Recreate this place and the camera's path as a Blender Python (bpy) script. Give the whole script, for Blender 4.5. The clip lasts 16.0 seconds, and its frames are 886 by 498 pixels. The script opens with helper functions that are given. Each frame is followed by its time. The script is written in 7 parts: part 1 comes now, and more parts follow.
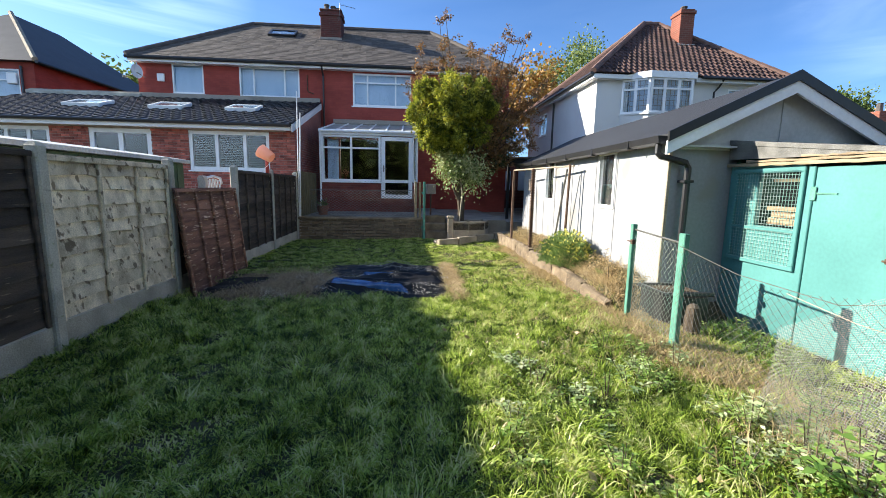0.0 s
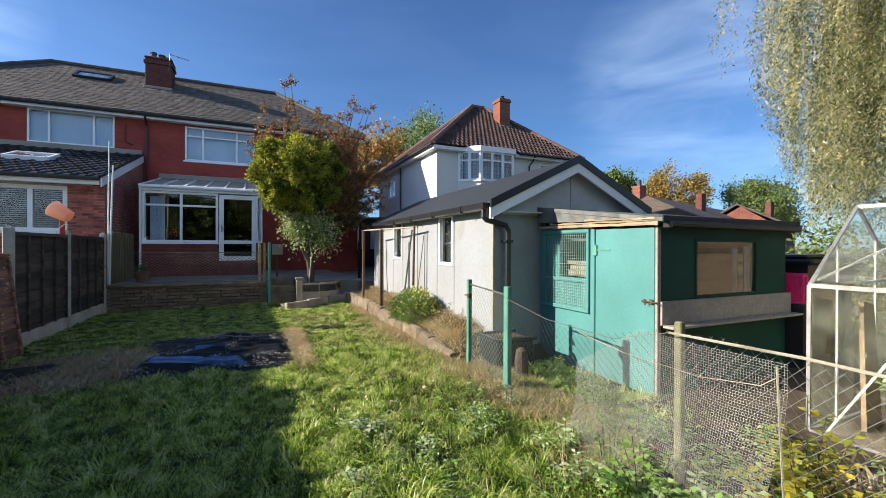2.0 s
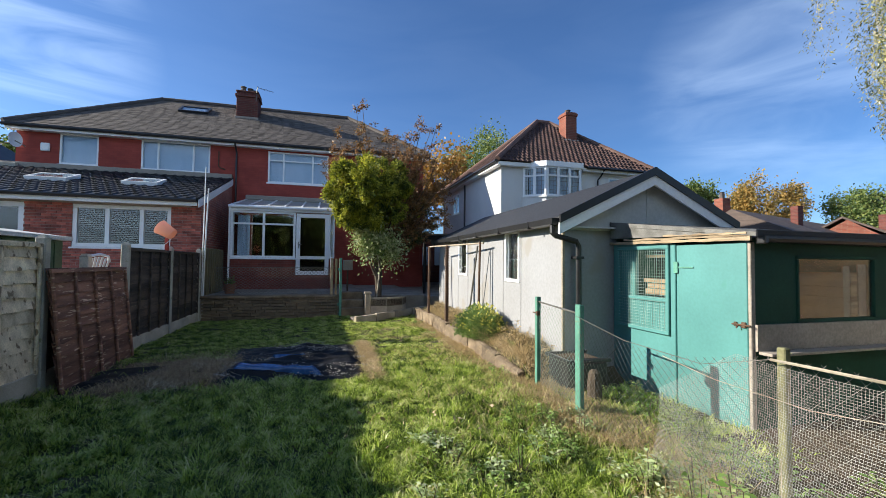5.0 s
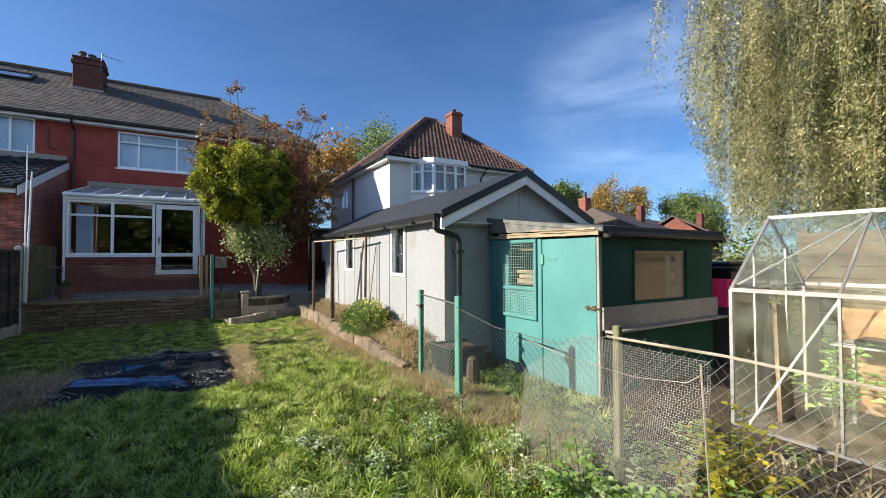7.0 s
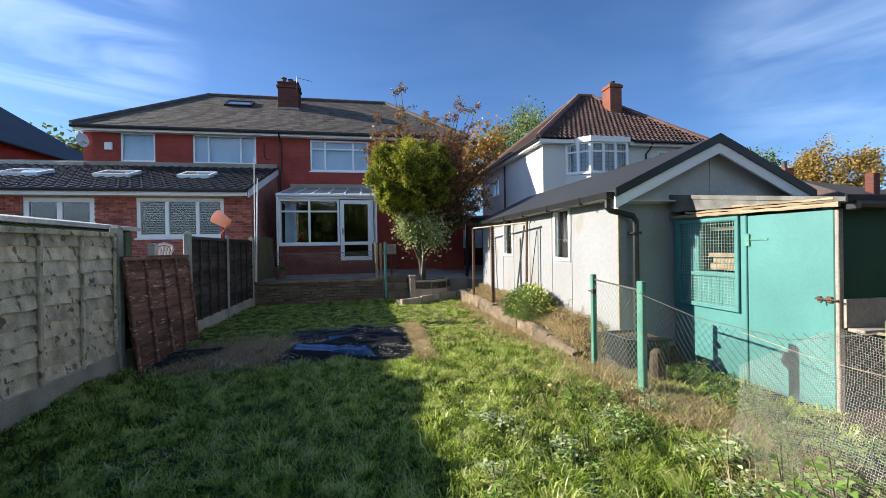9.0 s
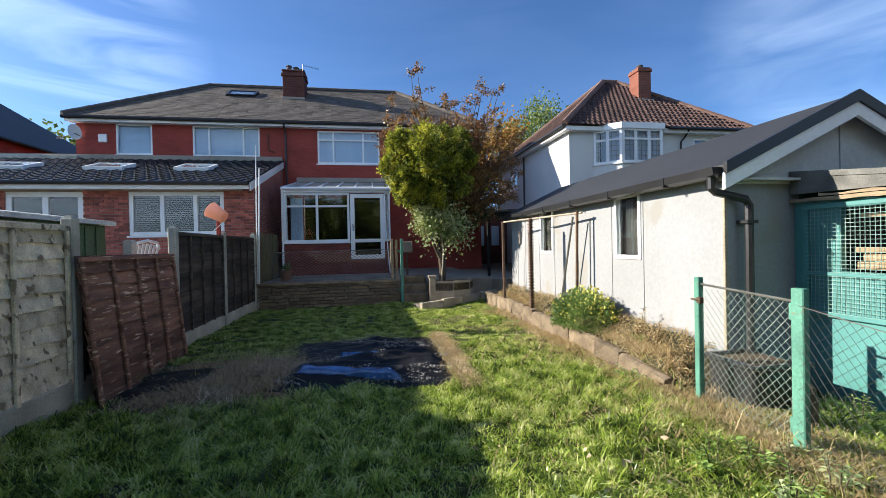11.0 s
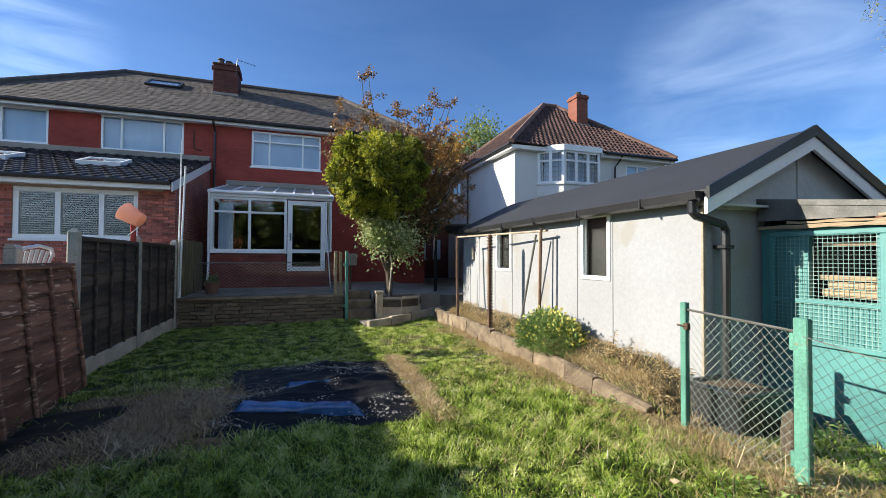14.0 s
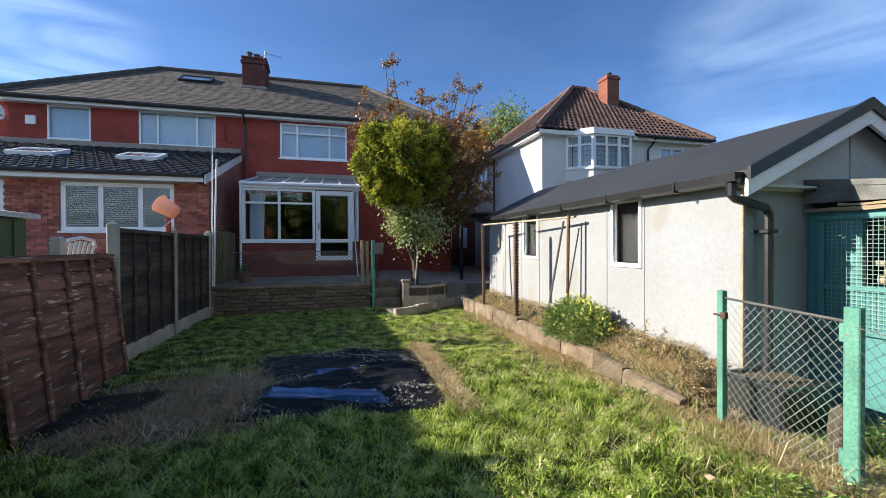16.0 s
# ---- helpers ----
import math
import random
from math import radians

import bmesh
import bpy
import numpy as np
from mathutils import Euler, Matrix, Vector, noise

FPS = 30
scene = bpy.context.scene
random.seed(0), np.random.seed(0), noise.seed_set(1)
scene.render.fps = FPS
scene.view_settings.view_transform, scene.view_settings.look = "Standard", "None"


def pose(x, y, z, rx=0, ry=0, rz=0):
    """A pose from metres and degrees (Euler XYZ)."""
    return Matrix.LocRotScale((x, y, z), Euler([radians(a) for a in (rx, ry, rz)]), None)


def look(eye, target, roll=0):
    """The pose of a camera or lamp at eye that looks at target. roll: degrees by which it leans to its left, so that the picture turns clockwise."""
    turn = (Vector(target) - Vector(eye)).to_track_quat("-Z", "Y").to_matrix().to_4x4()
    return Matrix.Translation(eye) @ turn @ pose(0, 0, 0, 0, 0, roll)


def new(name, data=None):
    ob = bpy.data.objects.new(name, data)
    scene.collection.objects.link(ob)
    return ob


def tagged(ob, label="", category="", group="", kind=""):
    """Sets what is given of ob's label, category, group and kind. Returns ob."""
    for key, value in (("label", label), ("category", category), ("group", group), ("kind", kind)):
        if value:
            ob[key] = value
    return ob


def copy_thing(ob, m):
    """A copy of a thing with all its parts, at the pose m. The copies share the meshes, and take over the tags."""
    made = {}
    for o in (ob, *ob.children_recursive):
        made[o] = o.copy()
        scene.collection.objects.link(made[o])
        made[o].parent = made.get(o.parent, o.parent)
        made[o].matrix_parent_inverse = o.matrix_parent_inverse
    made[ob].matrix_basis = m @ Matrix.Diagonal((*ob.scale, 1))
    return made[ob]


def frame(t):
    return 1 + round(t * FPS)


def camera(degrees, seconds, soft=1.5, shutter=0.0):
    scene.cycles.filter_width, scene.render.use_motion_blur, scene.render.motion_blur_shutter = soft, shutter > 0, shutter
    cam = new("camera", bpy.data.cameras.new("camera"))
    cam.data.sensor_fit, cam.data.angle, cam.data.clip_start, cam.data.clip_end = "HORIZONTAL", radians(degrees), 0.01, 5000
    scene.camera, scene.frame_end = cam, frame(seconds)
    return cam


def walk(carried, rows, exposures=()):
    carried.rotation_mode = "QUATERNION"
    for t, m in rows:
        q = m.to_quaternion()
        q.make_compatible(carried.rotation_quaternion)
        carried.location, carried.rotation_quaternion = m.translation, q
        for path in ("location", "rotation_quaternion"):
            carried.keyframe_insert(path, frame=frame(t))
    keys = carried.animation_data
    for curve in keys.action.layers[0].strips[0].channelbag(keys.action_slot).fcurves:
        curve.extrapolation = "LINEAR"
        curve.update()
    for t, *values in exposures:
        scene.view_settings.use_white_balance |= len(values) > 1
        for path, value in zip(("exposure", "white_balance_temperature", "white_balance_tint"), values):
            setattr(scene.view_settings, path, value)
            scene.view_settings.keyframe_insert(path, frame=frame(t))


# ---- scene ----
cam = camera(93.6, 16.0, soft=0.55)
PATH = [
    (0, (0.269, 0.228, 1.383), (0.434, 2.2, 1.09), 1.1),
    (0.5, (0.261, 0.169, 1.43), (0.551, 2.145, 1.31), 2.1),
    (1, (0.29, 0.136, 1.433), (0.785, 2.073, 1.394), 1.3),
    (1.5, (0.314, 0.116, 1.425), (0.995, 1.997, 1.408), 0.6),
    (2, (0.347, 0.105, 1.418), (1.17, 1.927, 1.409), 0.2),
    (2.5, (0.364, 0.105, 1.414), (1.227, 1.909, 1.409), 0.1),
    (3, (0.339, 0.112, 1.419), (1.099, 1.962, 1.423), 0.1),
    (3.5, (0.293, 0.131, 1.414), (0.862, 2.048, 1.434), 0.5),
    (3.7, (0.281, 0.139, 1.414), (0.78, 2.076, 1.444), 0.7),
    (5.8, (0.331, 0.1, 1.411), (1.002, 1.982, 1.5), 0.4),
    (6, (0.342, 0.095, 1.413), (1.082, 1.951, 1.495), 0.2),
    (6.5, (0.36, 0.084, 1.413), (1.263, 1.867, 1.478), -0.1),
    (7, (0.374, 0.072, 1.41), (1.39, 1.794, 1.454), -0.3),
    (7.5, (0.396, 0.059, 1.405), (1.46, 1.752, 1.43), -0.4),
    (8, (0.351, 0.075, 1.402), (1.249, 1.861, 1.409), -0.5),
    (8.5, (0.234, 0.109, 1.389), (0.853, 2.01, 1.385), -0.4),
    (9, (0.181, 0.213, 1.364), (0.544, 2.18, 1.356), -0.9),
    (9.2, (0.164, 0.3, 1.35), (0.453, 2.279, 1.344), -1.2),
    (11.3, (-0.009, 1.593, 1.342), (0.348, 3.561, 1.322), -1.2),
    (11.5, (-0.019, 1.708, 1.349), (0.409, 3.662, 1.329), -1.0),
    (12, (-0.076, 1.858, 1.371), (0.533, 3.763, 1.355), -0.9),
    (12.5, (-0.174, 1.901, 1.382), (0.582, 3.752, 1.382), -0.5),
    (13, (-0.224, 1.894, 1.394), (0.577, 3.726, 1.418), -0.2),
    (13.5, (-0.255, 1.885, 1.396), (0.492, 3.74, 1.435), 0.1),
    (14, (-0.268, 1.886, 1.387), (0.375, 3.78, 1.429), 0.3),
    (14.5, (-0.258, 1.899, 1.384), (0.288, 3.822, 1.42), 0.3),
    (15, (-0.234, 1.911, 1.407), (0.256, 3.85, 1.43), 0.2),
    (15.5, (-0.226, 1.925, 1.399), (0.257, 3.866, 1.406), 0.0),
    (16, (-0.217, 1.928, 1.383), (0.3, 3.86, 1.369), -0.2),
]
walk(cam, [(t, look(eye, target, roll)) for t, eye, target, roll in PATH], exposures=[(0, 1.55), (0.5, 1.45), (1.0, 1.23), (1.6, 1.11), (2.5, 1.05), (8.0, 1.04), (9.2, 1.17), (11.5, 1.21), (13.0, 1.13), (16, 1.17)])

# ---- light ----
SUN_FROM = Vector((-1.0, 0.33, 0.48)).normalized()
sun_data = bpy.data.lights.new("sun", "SUN")
sun_data.energy, sun_data.angle, sun_data.color = 5.0, radians(0.53), (1.0, 0.93, 0.80)
sun = new("sun", sun_data)
sun.matrix_world = look(SUN_FROM * 60, (0, 0, 0))

world = bpy.data.worlds.new("sky")
scene.world = world
world.use_nodes = True
wn, wl = world.node_tree.nodes, world.node_tree.links
wn.clear()
w_out, w_bg, w_sky = wn.new("ShaderNodeOutputWorld"), wn.new("ShaderNodeBackground"), wn.new("ShaderNodeTexSky")
w_sky.sky_type, w_sky.sun_disc = "NISHITA", False
w_sky.sun_elevation, w_sky.sun_rotation = math.asin(SUN_FROM.z), math.atan2(SUN_FROM.x, SUN_FROM.y)
w_sky.air_density, w_sky.dust_density, w_sky.ozone_density = 0.9, 0.6, 5.0
w_bg.inputs["Strength"].default_value = 0.072
# thin streaks of high cloud
w_tc, w_map, w_noise, w_ramp = wn.new("ShaderNodeTexCoord"), wn.new("ShaderNodeMapping"), wn.new("ShaderNodeTexNoise"), wn.new("ShaderNodeValToRGB")
w_map.inputs["Rotation"].default_value = (0.25, 0.5, 0.35)
w_map.inputs["Scale"].default_value = (1.6, 2.4, 8.0)
w_noise.inputs["Scale"].default_value, w_noise.inputs["Detail"].default_value = 1.5, 7
w_noise.inputs["Roughness"].default_value, w_noise.inputs["Distortion"].default_value = 0.52, 0.7
w_ramp.color_ramp.elements[0].position, w_ramp.color_ramp.elements[1].position = 0.38, 0.74
w_mix = wn.new("ShaderNodeMixRGB")
w_mix.inputs["Color2"].default_value = (17.0, 17.0, 17.0, 1)
w_fade = wn.new("ShaderNodeMath")
w_fade.operation = "MULTIPLY"
w_fade.inputs[1].default_value = 0.62
wl.new(w_tc.outputs["Generated"], w_map.inputs["Vector"])
wl.new(w_map.outputs["Vector"], w_noise.inputs["Vector"])
wl.new(w_noise.outputs["Fac"], w_ramp.inputs["Fac"])
# the wisps gather over the two houses and thin out northward
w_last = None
# the fourth is an unseen bright southern bank, added to fill shaded walls
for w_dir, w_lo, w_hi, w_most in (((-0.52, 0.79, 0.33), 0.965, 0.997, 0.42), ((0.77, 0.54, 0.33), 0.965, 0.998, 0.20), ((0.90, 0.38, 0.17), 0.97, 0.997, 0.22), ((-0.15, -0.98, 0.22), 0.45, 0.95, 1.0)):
    w_dot, w_range = wn.new("ShaderNodeVectorMath"), wn.new("ShaderNodeMapRange")
    w_dot.operation = "DOT_PRODUCT"
    w_dot.inputs[1].default_value = Vector(w_dir).normalized()
    wl.new(w_tc.outputs["Generated"], w_dot.inputs[0])
    w_range.interpolation_type = "SMOOTHSTEP"
    w_range.inputs["From Min"].default_value, w_range.inputs["From Max"].default_value = w_lo, w_hi
    w_range.inputs["To Max"].default_value = w_most
    wl.new(w_dot.outputs["Value"], w_range.inputs["Value"])
    if w_last:
        w_max = wn.new("ShaderNodeMath")
        w_max.operation = "MAXIMUM"
        wl.new(w_last, w_max.inputs[0])
        wl.new(w_range.outputs["Result"], w_max.inputs[1])
        w_last = w_max.outputs["Value"]
    else:
        w_last = w_range.outputs["Result"]
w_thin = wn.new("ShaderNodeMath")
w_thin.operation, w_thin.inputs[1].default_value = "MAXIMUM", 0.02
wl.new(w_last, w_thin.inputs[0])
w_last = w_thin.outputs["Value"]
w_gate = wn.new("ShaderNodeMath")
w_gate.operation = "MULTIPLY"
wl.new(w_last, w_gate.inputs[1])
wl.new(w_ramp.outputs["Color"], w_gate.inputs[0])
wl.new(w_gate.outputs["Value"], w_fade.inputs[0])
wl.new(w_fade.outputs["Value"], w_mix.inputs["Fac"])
wl.new(w_sky.outputs["Color"], w_mix.inputs["Color1"])
w_tint = wn.new("ShaderNodeMixRGB")
w_tint.blend_type, w_tint.inputs["Fac"].default_value = "MULTIPLY", 1.0
w_tint.inputs["Color2"].default_value = (0.78, 0.95, 1.13, 1)
wl.new(w_mix.outputs["Color"], w_tint.inputs["Color1"])
wl.new(w_tint.outputs["Color"], w_bg.inputs["Color"])
wl.new(w_bg.outputs["Background"], w_out.inputs["Surface"])


# ---- materials ----
def node_mat(name):
    m = bpy.data.materials.new(name)
    m.use_nodes = True
    return m, m.node_tree.nodes, m.node_tree.links, m.node_tree.nodes["Principled BSDF"]


def surf(name, c1, c2=None, rough=0.8, scale=2.5, fine=45.0, bump=0.25, metal=0.0, spec=0.35, rand=0.0, island=0.0, stretch=(1, 1, 1), low=0.35, high=0.65, speck=None, grain=0.8):
    """Two colours mixed by a coarse noise, broken up by a fine one, with bump."""
    m, n, l, p = node_mat(name)
    c2 = c2 or tuple(v * 0.75 for v in c1)
    tc, mp = n.new("ShaderNodeTexCoord"), n.new("ShaderNodeMapping")
    mp.inputs["Scale"].default_value = stretch
    l.new(tc.outputs["Object"], mp.inputs["Vector"])
    if rand or island:
        # shift the pattern from piece to piece
        src = n.new("ShaderNodeObjectInfo").outputs["Random"] if rand else n.new("ShaderNodeNewGeometry").outputs["Random Per Island"]
        mul = n.new("ShaderNodeMath")
        mul.operation, mul.inputs[1].default_value = "MULTIPLY", 37.0
        l.new(src, mul.inputs[0])
        l.new(mul.outputs[0], mp.inputs["Location"])
    big, small = n.new("ShaderNodeTexNoise"), n.new("ShaderNodeTexNoise")
    big.inputs["Scale"].default_value, big.inputs["Detail"].default_value = scale, 6
    small.inputs["Scale"].default_value, small.inputs["Detail"].default_value = fine, 5
    l.new(mp.outputs["Vector"], big.inputs["Vector"])
    l.new(mp.outputs["Vector"], small.inputs["Vector"])
    ramp = n.new("ShaderNodeValToRGB")
    ramp.color_ramp.elements[0].position, ramp.color_ramp.elements[1].position = low, high
    ramp.color_ramp.elements[0].color, ramp.color_ramp.elements[1].color = (*c1, 1), (*c2, 1)
    l.new(big.outputs["Fac"], ramp.inputs["Fac"])
    tone = n.new("ShaderNodeValToRGB")
    tone.color_ramp.elements[0].position, tone.color_ramp.elements[1].position = 0.3, 0.7
    tone.color_ramp.elements[0].color, tone.color_ramp.elements[1].color = (0.72, 0.72, 0.72, 1), (1.12, 1.12, 1.12, 1)
    l.new(small.outputs["Fac"], tone.inputs["Fac"])
    mix = n.new("ShaderNodeMixRGB")
    mix.blend_type, mix.inputs["Fac"].default_value = "MULTIPLY", grain
    l.new(ramp.outputs["Color"], mix.inputs["Color1"])
    l.new(tone.outputs["Color"], mix.inputs["Color2"])
    out = mix.outputs["Color"]
    if speck:
        sp, sr, sm = n.new("ShaderNodeTexNoise"), n.new("ShaderNodeValToRGB"), n.new("ShaderNodeMixRGB")
        sp.inputs["Scale"].default_value, sp.inputs["Detail"].default_value = speck[1], 4
        l.new(mp.outputs["Vector"], sp.inputs["Vector"])
        sr.color_ramp.elements[0].position, sr.color_ramp.elements[1].position = speck[2], speck[2] + 0.06
        l.new(sp.outputs["Fac"], sr.inputs["Fac"])
        l.new(sr.outputs["Color"], sm.inputs["Fac"])
        l.new(out, sm.inputs["Color1"])
        sm.inputs["Color2"].default_value = (*speck[0], 1)
        out = sm.outputs["Color"]
    if rand or island:
        amount = rand or island
        src = n.new("ShaderNodeObjectInfo").outputs["Random"] if rand else n.new("ShaderNodeNewGeometry").outputs["Random Per Island"]
        rr = n.new("ShaderNodeMapRange")
        rr.inputs["To Min"].default_value, rr.inputs["To Max"].default_value = 1 - amount, 1 + amount
        l.new(src, rr.inputs["Value"])
        hsv = n.new("ShaderNodeHueSaturation")
        l.new(rr.outputs["Result"], hsv.inputs["Value"])
        l.new(out, hsv.inputs["Color"])
        out = hsv.outputs["Color"]
    l.new(out, p.inputs["Base Color"])
    p.inputs["Roughness"].default_value, p.inputs["Metallic"].default_value = rough, metal
    p.inputs["Specular IOR Level"].default_value = spec
    if bump:
        b = n.new("ShaderNodeBump")
        b.inputs["Strength"].default_value, b.inputs["Distance"].default_value = bump, 0.01
        l.new(small.outputs["Fac"], b.inputs["Height"])
        l.new(b.outputs["Normal"], p.inputs["Normal"])
    return m


def leaf_mat(name, colours, rough=0.55, through_light=0.35, clump=2.5):
    """Foliage: a colour per leaf, and some light let through."""
    m, n, l, p = node_mat(name)
    geo, ramp = n.new("ShaderNodeNewGeometry"), n.new("ShaderNodeValToRGB")
    e = ramp.color_ramp.elements
    while len(e) < len(colours):
        e.new(0.5)
    for k, c in enumerate(colours):
        e[k].position, e[k].color = k / (len(colours) - 1), (*c, 1)
    tc, nz, mr, add = n.new("ShaderNodeTexCoord"), n.new("ShaderNodeTexNoise"), n.new("ShaderNodeMapRange"), n.new("ShaderNodeMath")
    nz.inputs["Scale"].default_value, nz.inputs["Detail"].default_value = clump, 3
    l.new(tc.outputs["Object"], nz.inputs["Vector"])
    mr.inputs["From Min"].default_value, mr.inputs["From Max"].default_value = 0.3, 0.7
    mr.inputs["To Min"].default_value, mr.inputs["To Max"].default_value = -0.42, 0.42
    l.new(nz.outputs["Fac"], mr.inputs["Value"])
    half = n.new("ShaderNodeMapRange")
    half.inputs["To Min"].default_value, half.inputs["To Max"].default_value = 0.12, 0.88
    l.new(geo.outputs["Random Per Island"], half.inputs["Value"])
    l.new(half.outputs["Result"], add.inputs[0])
    l.new(mr.outputs["Result"], add.inputs[1])
    add.use_clamp = True
    l.new(add.outputs[0], ramp.inputs["Fac"])
    p.inputs["Roughness"].default_value, p.inputs["Specular IOR Level"].default_value = rough, 0.45
    l.new(ramp.outputs["Color"], p.inputs["Base Color"])
    tr, mx, out = n.new("ShaderNodeBsdfTranslucent"), n.new("ShaderNodeMixShader"), n["Material Output"]
    l.new(ramp.outputs["Color"], tr.inputs["Color"])
    mx.inputs["Fac"].default_value = through_light
    l.new(p.outputs["BSDF"], mx.inputs[1])
    l.new(tr.outputs["BSDF"], mx.inputs[2])
    l.new(mx.outputs["Shader"], out.inputs["Surface"])
    return m


def brick_mat(name, c1, c2, mortar, facing="y", size=(0.225, 0.075), joint=0.011, bump=0.5, rough=0.85):
    m, n, l, p = node_mat(name)
    tc, sep, com, br = n.new("ShaderNodeTexCoord"), n.new("ShaderNodeSeparateXYZ"), n.new("ShaderNodeCombineXYZ"), n.new("ShaderNodeTexBrick")
    l.new(tc.outputs["Object"], sep.inputs[0])
    l.new(sep.outputs["X" if facing == "y" else "Y"], com.inputs[0])
    l.new(sep.outputs["Z"], com.inputs[1])
    l.new(com.outputs[0], br.inputs["Vector"])
    br.inputs["Scale"].default_value = 1.0
    br.inputs["Brick Width"].default_value, br.inputs["Row Height"].default_value = size
    br.inputs["Mortar Size"].default_value, br.inputs["Mortar Smooth"].default_value = joint / 2, 0.2
    br.inputs["Color1"].default_value, br.inputs["Color2"].default_value, br.inputs["Mortar"].default_value = (*c1, 1), (*c2, 1), (*mortar, 1)
    nz, rp, mx = n.new("ShaderNodeTexNoise"), n.new("ShaderNodeValToRGB"), n.new("ShaderNodeMixRGB")
    nz.inputs["Scale"].default_value, nz.inputs["Detail"].default_value = 1.3, 8
    l.new(tc.outputs["Object"], nz.inputs["Vector"])
    rp.color_ramp.elements[0].position, rp.color_ramp.elements[1].position = 0.3, 0.7
    rp.color_ramp.elements[0].color, rp.color_ramp.elements[1].color = (0.68, 0.68, 0.68, 1), (1.1, 1.1, 1.1, 1)
    l.new(nz.outputs["Fac"], rp.inputs["Fac"])
    mx.blend_type, mx.inputs["Fac"].default_value = "MULTIPLY", 0.85
    l.new(br.outputs["Color"], mx.inputs["Color1"])
    l.new(rp.outputs["Color"], mx.inputs["Color2"])
    l.new(mx.outputs["Color"], p.inputs["Base Color"])
    bp, inv = n.new("ShaderNodeBump"), n.new("ShaderNodeInvert")
    l.new(br.outputs["Fac"], inv.inputs["Color"])
    bp.inputs["Strength"].default_value, bp.inputs["Distance"].default_value = bump, 0.008
    l.new(inv.outputs["Color"], bp.inputs["Height"])
    l.new(bp.outputs["Normal"], p.inputs["Normal"])
    p.inputs["Roughness"].default_value, p.inputs["Specular IOR Level"].default_value = rough, 0.25
    return m


def glass_mat(name, tint=(1, 1, 1), rough=0.0, dirt=0.0):
    m, n, l, p = node_mat(name)
    p.inputs["Base Color"].default_value = (*tint, 1)
    p.inputs["Roughness"].default_value = rough
    p.inputs["IOR"].default_value = 1.5
    p.inputs["Transmission Weight"].default_value = 1.0
    if dirt:
        nz, rp, df, mx = n.new("ShaderNodeTexNoise"), n.new("ShaderNodeValToRGB"), n.new("ShaderNodeBsdfDiffuse"), n.new("ShaderNodeMixShader")
        tc = n.new("ShaderNodeTexCoord")
        nz.inputs["Scale"].default_value, nz.inputs["Detail"].default_value = 4, 8
        l.new(tc.outputs["Object"], nz.inputs["Vector"])
        rp.color_ramp.elements[0].position, rp.color_ramp.elements[1].position = 0.35, 0.8
        rp.color_ramp.elements[1].color = (dirt, dirt, dirt, 1)
        l.new(nz.outputs["Fac"], rp.inputs["Fac"])
        df.inputs["Color"].default_value = (0.35, 0.38, 0.30, 1)
        l.new(rp.outputs["Color"], mx.inputs["Fac"])
        l.new(p.outputs["BSDF"], mx.inputs[1])
        l.new(df.outputs["BSDF"], mx.inputs[2])
        l.new(mx.outputs["Shader"], n["Material Output"].inputs["Surface"])
    return m


SOIL = surf("soil", (0.10, 0.07, 0.045), (0.05, 0.036, 0.024), 0.95, 3, 60, 0.8)
TURF = surf("turf", (0.045, 0.048, 0.02), (0.075, 0.066, 0.035), 0.95, 1.2, 50, 0.8, speck=((0.17, 0.13, 0.07), 2.2, 0.64))
RED_PAINT = brick_mat("red_painted_brick", (0.36, 0.072, 0.054), (0.31, 0.060, 0.047), (0.28, 0.060, 0.047), bump=0.35, joint=0.009)
RED_PAINT_SIDE = brick_mat("red_painted_brick_side", (0.36, 0.072, 0.054), (0.31, 0.060, 0.047), (0.28, 0.060, 0.047), "x", bump=0.35, joint=0.009)
BRICK_SIDE = brick_mat("extension_brick_side", (0.456, 0.138, 0.097), (0.276, 0.090, 0.076), (0.414, 0.344, 0.289), "x")
BRICK_PIECE = surf("brick_piece", (0.52, 0.16, 0.115), (0.27, 0.088, 0.072), 0.85, 5, 80, 0.3, rand=0.42)
BRICK_JOINED = surf("brick_joined", (0.52, 0.16, 0.115), (0.27, 0.088, 0.072), 0.85, 5, 80, 0.3, island=0.42)
MORTAR = surf("mortar", (0.42, 0.36, 0.31), (0.32, 0.27, 0.23), 0.95, 6, 90, 0.4)
BASE_BRICK = brick_mat("weathered_base_brick", (0.25, 0.066, 0.048), (0.17, 0.048, 0.038), (0.20, 0.10, 0.08))
CHIM_BRICK = brick_mat("chimney_brick", (0.16, 0.05, 0.04), (0.11, 0.038, 0.032), (0.14, 0.10, 0.085))
CHIM_ORANGE = brick_mat("chimney_orange_brick", (0.26, 0.085, 0.055), (0.18, 0.06, 0.042), (0.24, 0.17, 0.13))
SLATE = surf("slate", (0.145, 0.122, 0.105), (0.092, 0.079, 0.070), 0.85, 0.7, 30, 0.3, island=0.24, speck=((0.15, 0.125, 0.075), 5, 0.68), spec=0.2)
RIDGE = surf("ridge_tile", (0.12, 0.10, 0.09), (0.08, 0.07, 0.065), 0.85, 3, 40, 0.3)
DARK_TILE = surf("dark_concrete_tile", (0.030, 0.032, 0.036), (0.020, 0.021, 0.024), 0.55, 2, 40, 0.2, island=0.25)
BROWN_TILE = surf("brown_clay_tile", (0.092, 0.05, 0.04), (0.06, 0.034, 0.029), 0.75, 1.0, 40, 0.3, island=0.4)
